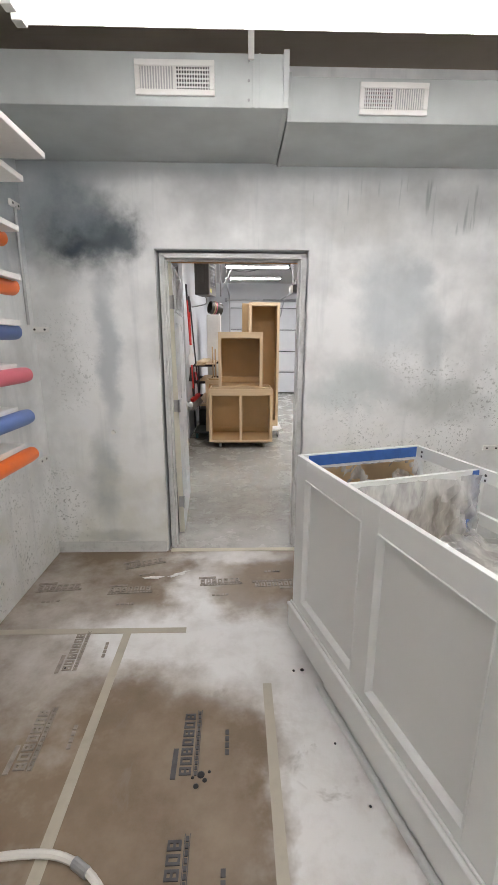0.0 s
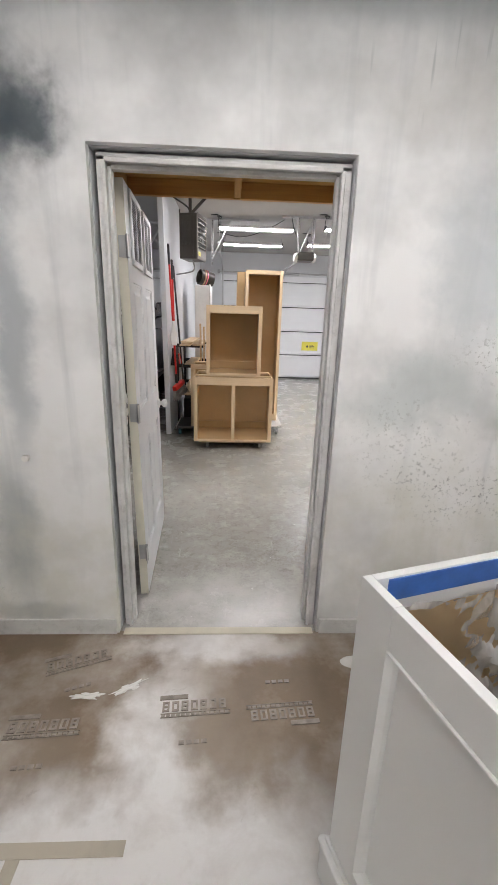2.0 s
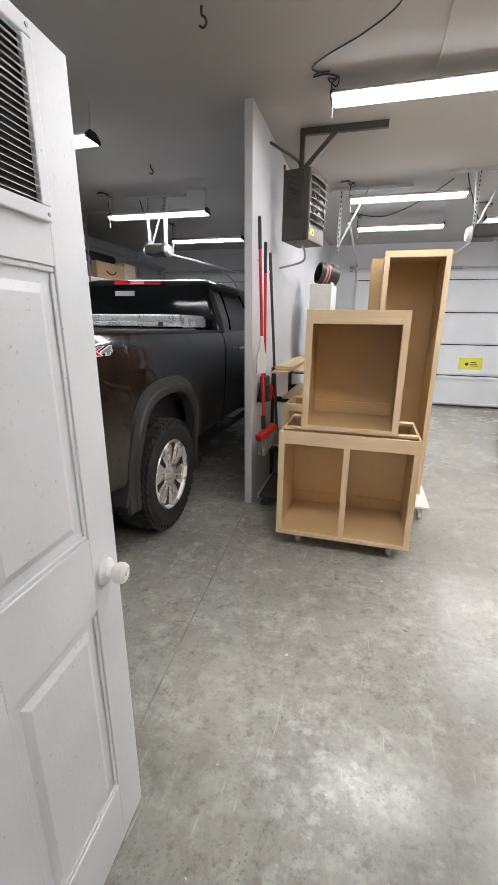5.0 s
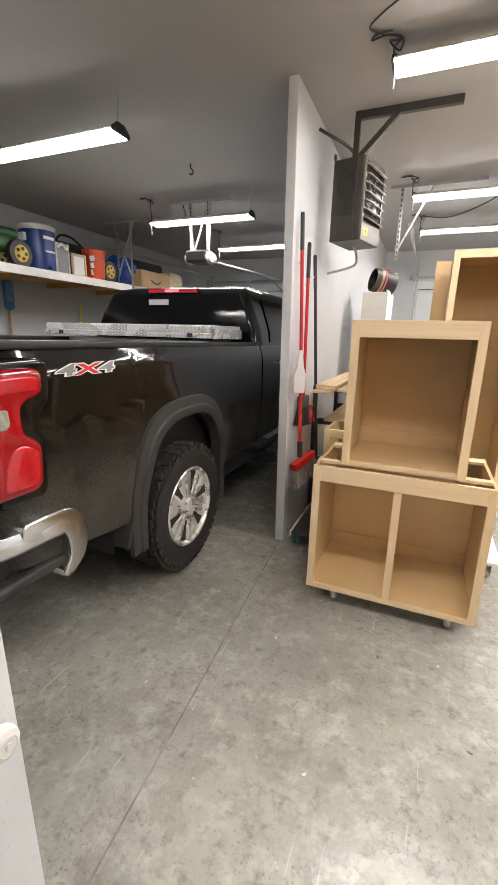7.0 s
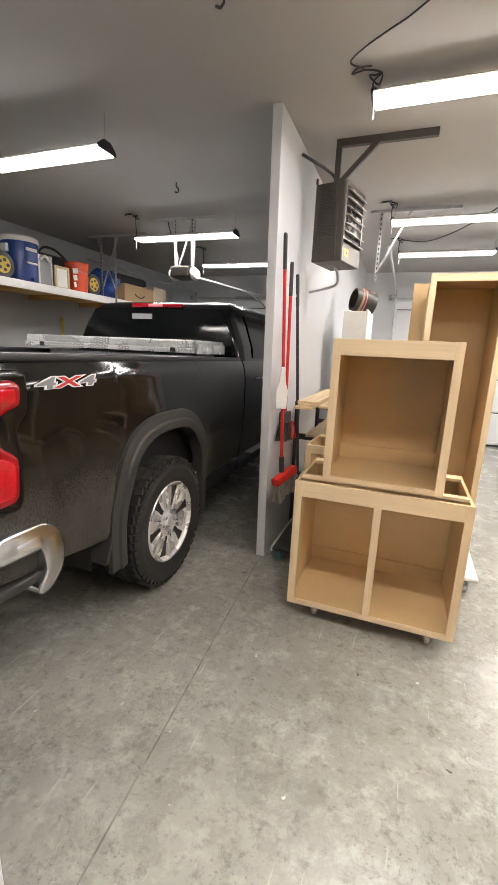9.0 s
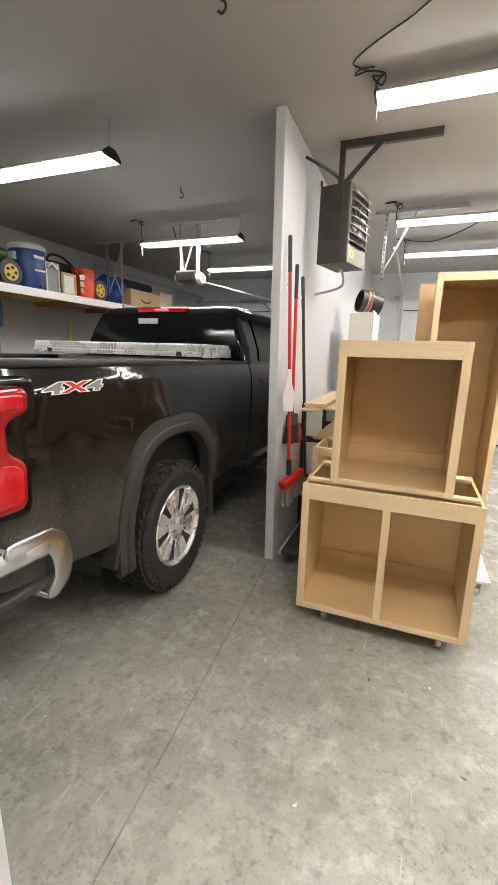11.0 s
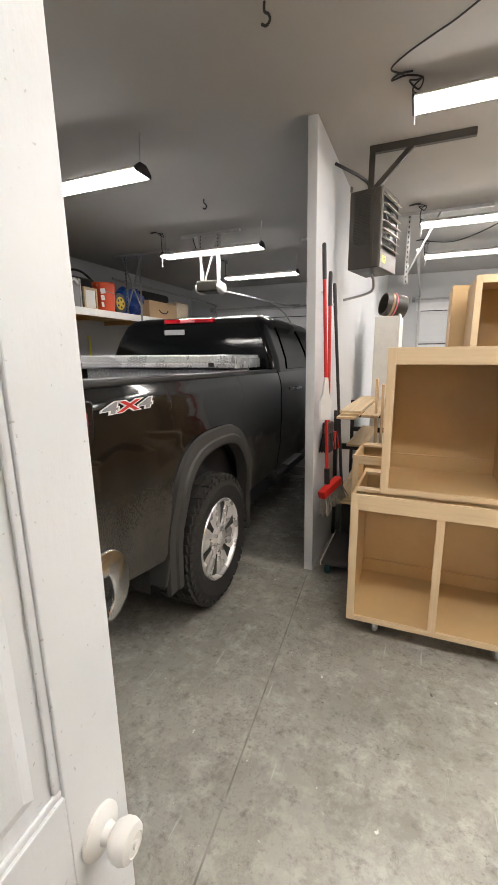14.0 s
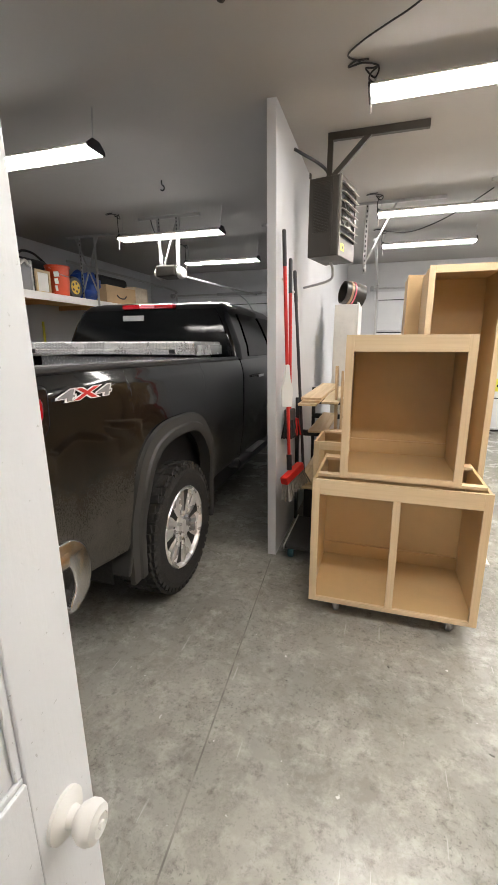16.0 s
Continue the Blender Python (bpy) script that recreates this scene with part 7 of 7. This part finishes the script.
for x in (-0.15, 0.11):
    for y in (-0.13, 0.09):
        part("leg", box(x, x + 0.04, y, y + 0.04, 0, 0.52, 0.003), M["pine_z"], stool)
    part("stretcher", box(x, x + 0.035, -0.1, 0.1, 0.22, 0.26, 0.003), M["pine_y"], stool)
part("stretcher", box(-0.11, 0.11, -0.13, -0.1, 0.3, 0.34, 0.003), M["pine_y"], stool)
ws = thing("wall_shelf", "white wall shelves above the workbench", "shelf", pose(3.8, 12.2, 2.4))
wpart("board", box(2.93, 4.85, 11.75, 12.345, 2.36, 2.43, 0.004), M["white_board"], ws)
wpart("board", box(2.98, 4.85, 12.05, 12.345, 1.44, 1.475, 0.004), M["white_board"], ws)
for x in (3.2, 4.3):
    wpart("bracket", box(x, x + 0.03, 11.95, 12.345, 2.3, 2.36), M["bracket"], ws)
for x0, x1 in ((3.85, 4.02), (4.2, 4.02)):
    wpart("strut", rod((x0, 11.8, 3.05), (x1, 11.8, 2.43), 0.028, n=8), M["white_board"], ws)
tagged(part("pegboard", box(3.05, 4.8, 12.325, 12.348, 0.86, 1.43, 0.003), M["brown_board"]), "dark brown pegboard behind the workbench", "pegboard")
bn = thing("banner", "pale shop banner with dark lettering shapes", "banner", pose(3.9, 12.34, 2.0))
wpart("sheet", box(3.45, 4.75, 12.335, 12.346, 1.75, 2.31, 0.001), M["frame_grey"], bn)
bm = tube(((3.78, 12.332, 2.2), (3.68, 12.332, 2.27), (3.55, 12.332, 2.24), (3.5, 12.332, 2.13), (3.55, 12.332, 2.02), (3.68, 12.332, 1.99), (3.76, 12.332, 2.05)), 0.026)
wpart("initial", bm, M["ink"], bn, "large dark initial shape")
for i in range(8):
    wpart("letter_bar", box(3.84 + i * 0.1, 3.91 + i * 0.1, 12.331, 12.336, 2.17, 2.23), M["pink" if i > 5 else "ink"], bn)
for i in range(4):
    wpart("letter_bar", box(3.84 + i * 0.14, 3.95 + i * 0.14, 12.331, 12.336, 2.0, 2.12), M["ink"], bn)
wpart("letter_bar", box(3.47, 4.73, 12.331, 12.336, 1.78, 1.83), M["ink"], bn)
t = thing("paper_sheet", "white paper note pinned under the shelf", "paper", pose(3.95, 12.03, 1.3))
part("sheet", box(-0.13, 0.13, -0.003, 0.0, -0.1, 0.14), M["white_plastic"], t)
t = thing("red_cooler", "red and white box on the upper shelf", "box", pose(3.6, 12.0, 2.43))
part("body", box(-0.2, 0.2, -0.14, 0.14, 0, 0.2, 0.02), M["white_board"], t)
part("lid", box(-0.21, 0.21, -0.15, 0.15, 0.2, 0.3, 0.03), M["red"], t)
for i in range(3):
    part("bottle", lathe([(0, 0.3), (0.04, 0.3), (0.04, 0.4), (0.02, 0.43), (0, 0.43)], 16), M["white_plastic"], t).location = (-0.08 + 0.09 * i, 0, 0)
t = thing("storage_box", "clear-white storage box on the upper shelf", "box", pose(3.15, 12.0, 2.43))
part("body", box(-0.16, 0.16, -0.15, 0.15, 0, 0.14, 0.02), M["white_plastic"], t)
part("lid", box(-0.17, 0.17, -0.16, 0.16, 0.14, 0.165, 0.008), M["white_board"], t)
t = thing("shipping_box", "brown cardboard box on the upper shelf", "cardboard box", pose(4.25, 12.0, 2.43))
part("carton", box(-0.25, 0.25, -0.2, 0.2, 0, 0.32, 0.004), M["cardboard"], t)
t = thing("magenta_cloth", "crumpled bright magenta cloth on the workbench", "cloth", pose(3.42, 11.8, 0.84))
bm = bmesh.new()
bmesh.ops.create_icosphere(bm, subdivisions=4, radius=1)
for v in bm.verts:
    k = 1 + 0.5 * noise.noise(v.co * 2.5) + 0.2 * noise.noise(v.co * 6.0)
    v.co = Vector((v.co.x * 0.2 * k, v.co.y * 0.16 * k, max(0.0, 0.05 + v.co.z * 0.12 * k)))
part("cloth", bm, M["magenta"], t, smooth=True)
t = thing("hung_cloth", "cream apron cloth hung beside the bench", "cloth", pose(3.08, 12.3, 0.86))
bm = crumpled(14, 20, lambda u, v: ((-0.1 + (0.06 + 0.14 * (1 - v)) * (u * 1.0), -0.02, 0.55 * v), (0, -1, 0)), 0.08, 7.0)
part("cloth", bm, M["cloth"], t, smooth=True)
for i, (x, m, h) in enumerate(((3.75, "cloth", 0.12), (3.9, "dark", 0.1), (4.05, "heater", 0.08), (4.2, "cream", 0.1), (4.35, "dark", 0.14))):
    t = thing("hand_tool", "small power tool lying on the workbench", "tool", pose(x, 11.85 + 0.05 * (i % 2), 0.84, 0, 0, 30 * i), "bench tools")
    part("body", box(-0.07, 0.07, -0.04, 0.04, 0, h * 0.7, 0.02), M[m], t)
    part("grip", box(-0.02, 0.12, -0.02, 0.02, 0.02, h * 0.45, 0.012), M["dark"], t)
for x in (3.95, 4.25):
    t = thing("hung_tool", "small dark tool hung on the pegboard", "tool", pose(x, 12.31, 1.08), "pegboard tools")
    part("blade", box(-0.012, 0.012, -0.008, 0.012, -0.1, 0.12, 0.004), M["steel"], t)
    part("grip", rod((0, 0, -0.16), (0, 0, -0.08), 0.022), M["dark"], t)
t = thing("tool_case", "small black case on the floor under the bench", "case", pose(3.28, 11.75, 0))
part("case", box(-0.12, 0.12, -0.1, 0.1, 0, 0.2, 0.02), M["dark"], t)
part("handle", tube(((-0.06, 0, 0.19), (-0.05, 0, 0.24), (0.05, 0, 0.24), (0.06, 0, 0.19)), 0.01), M["dark"], t)
for x, y, w, d in ((3.5, 9.85, 0.5, 0.3), (2.5, 7.15, 0.4, 0.2)):
    tagged(part("floor_mat", box(x - w, x + w, y - d, y + d, 0, 0.012, 0.005), M["rubber"]), "dark rubber mat on the concrete floor", "floor mat", "floor mats")
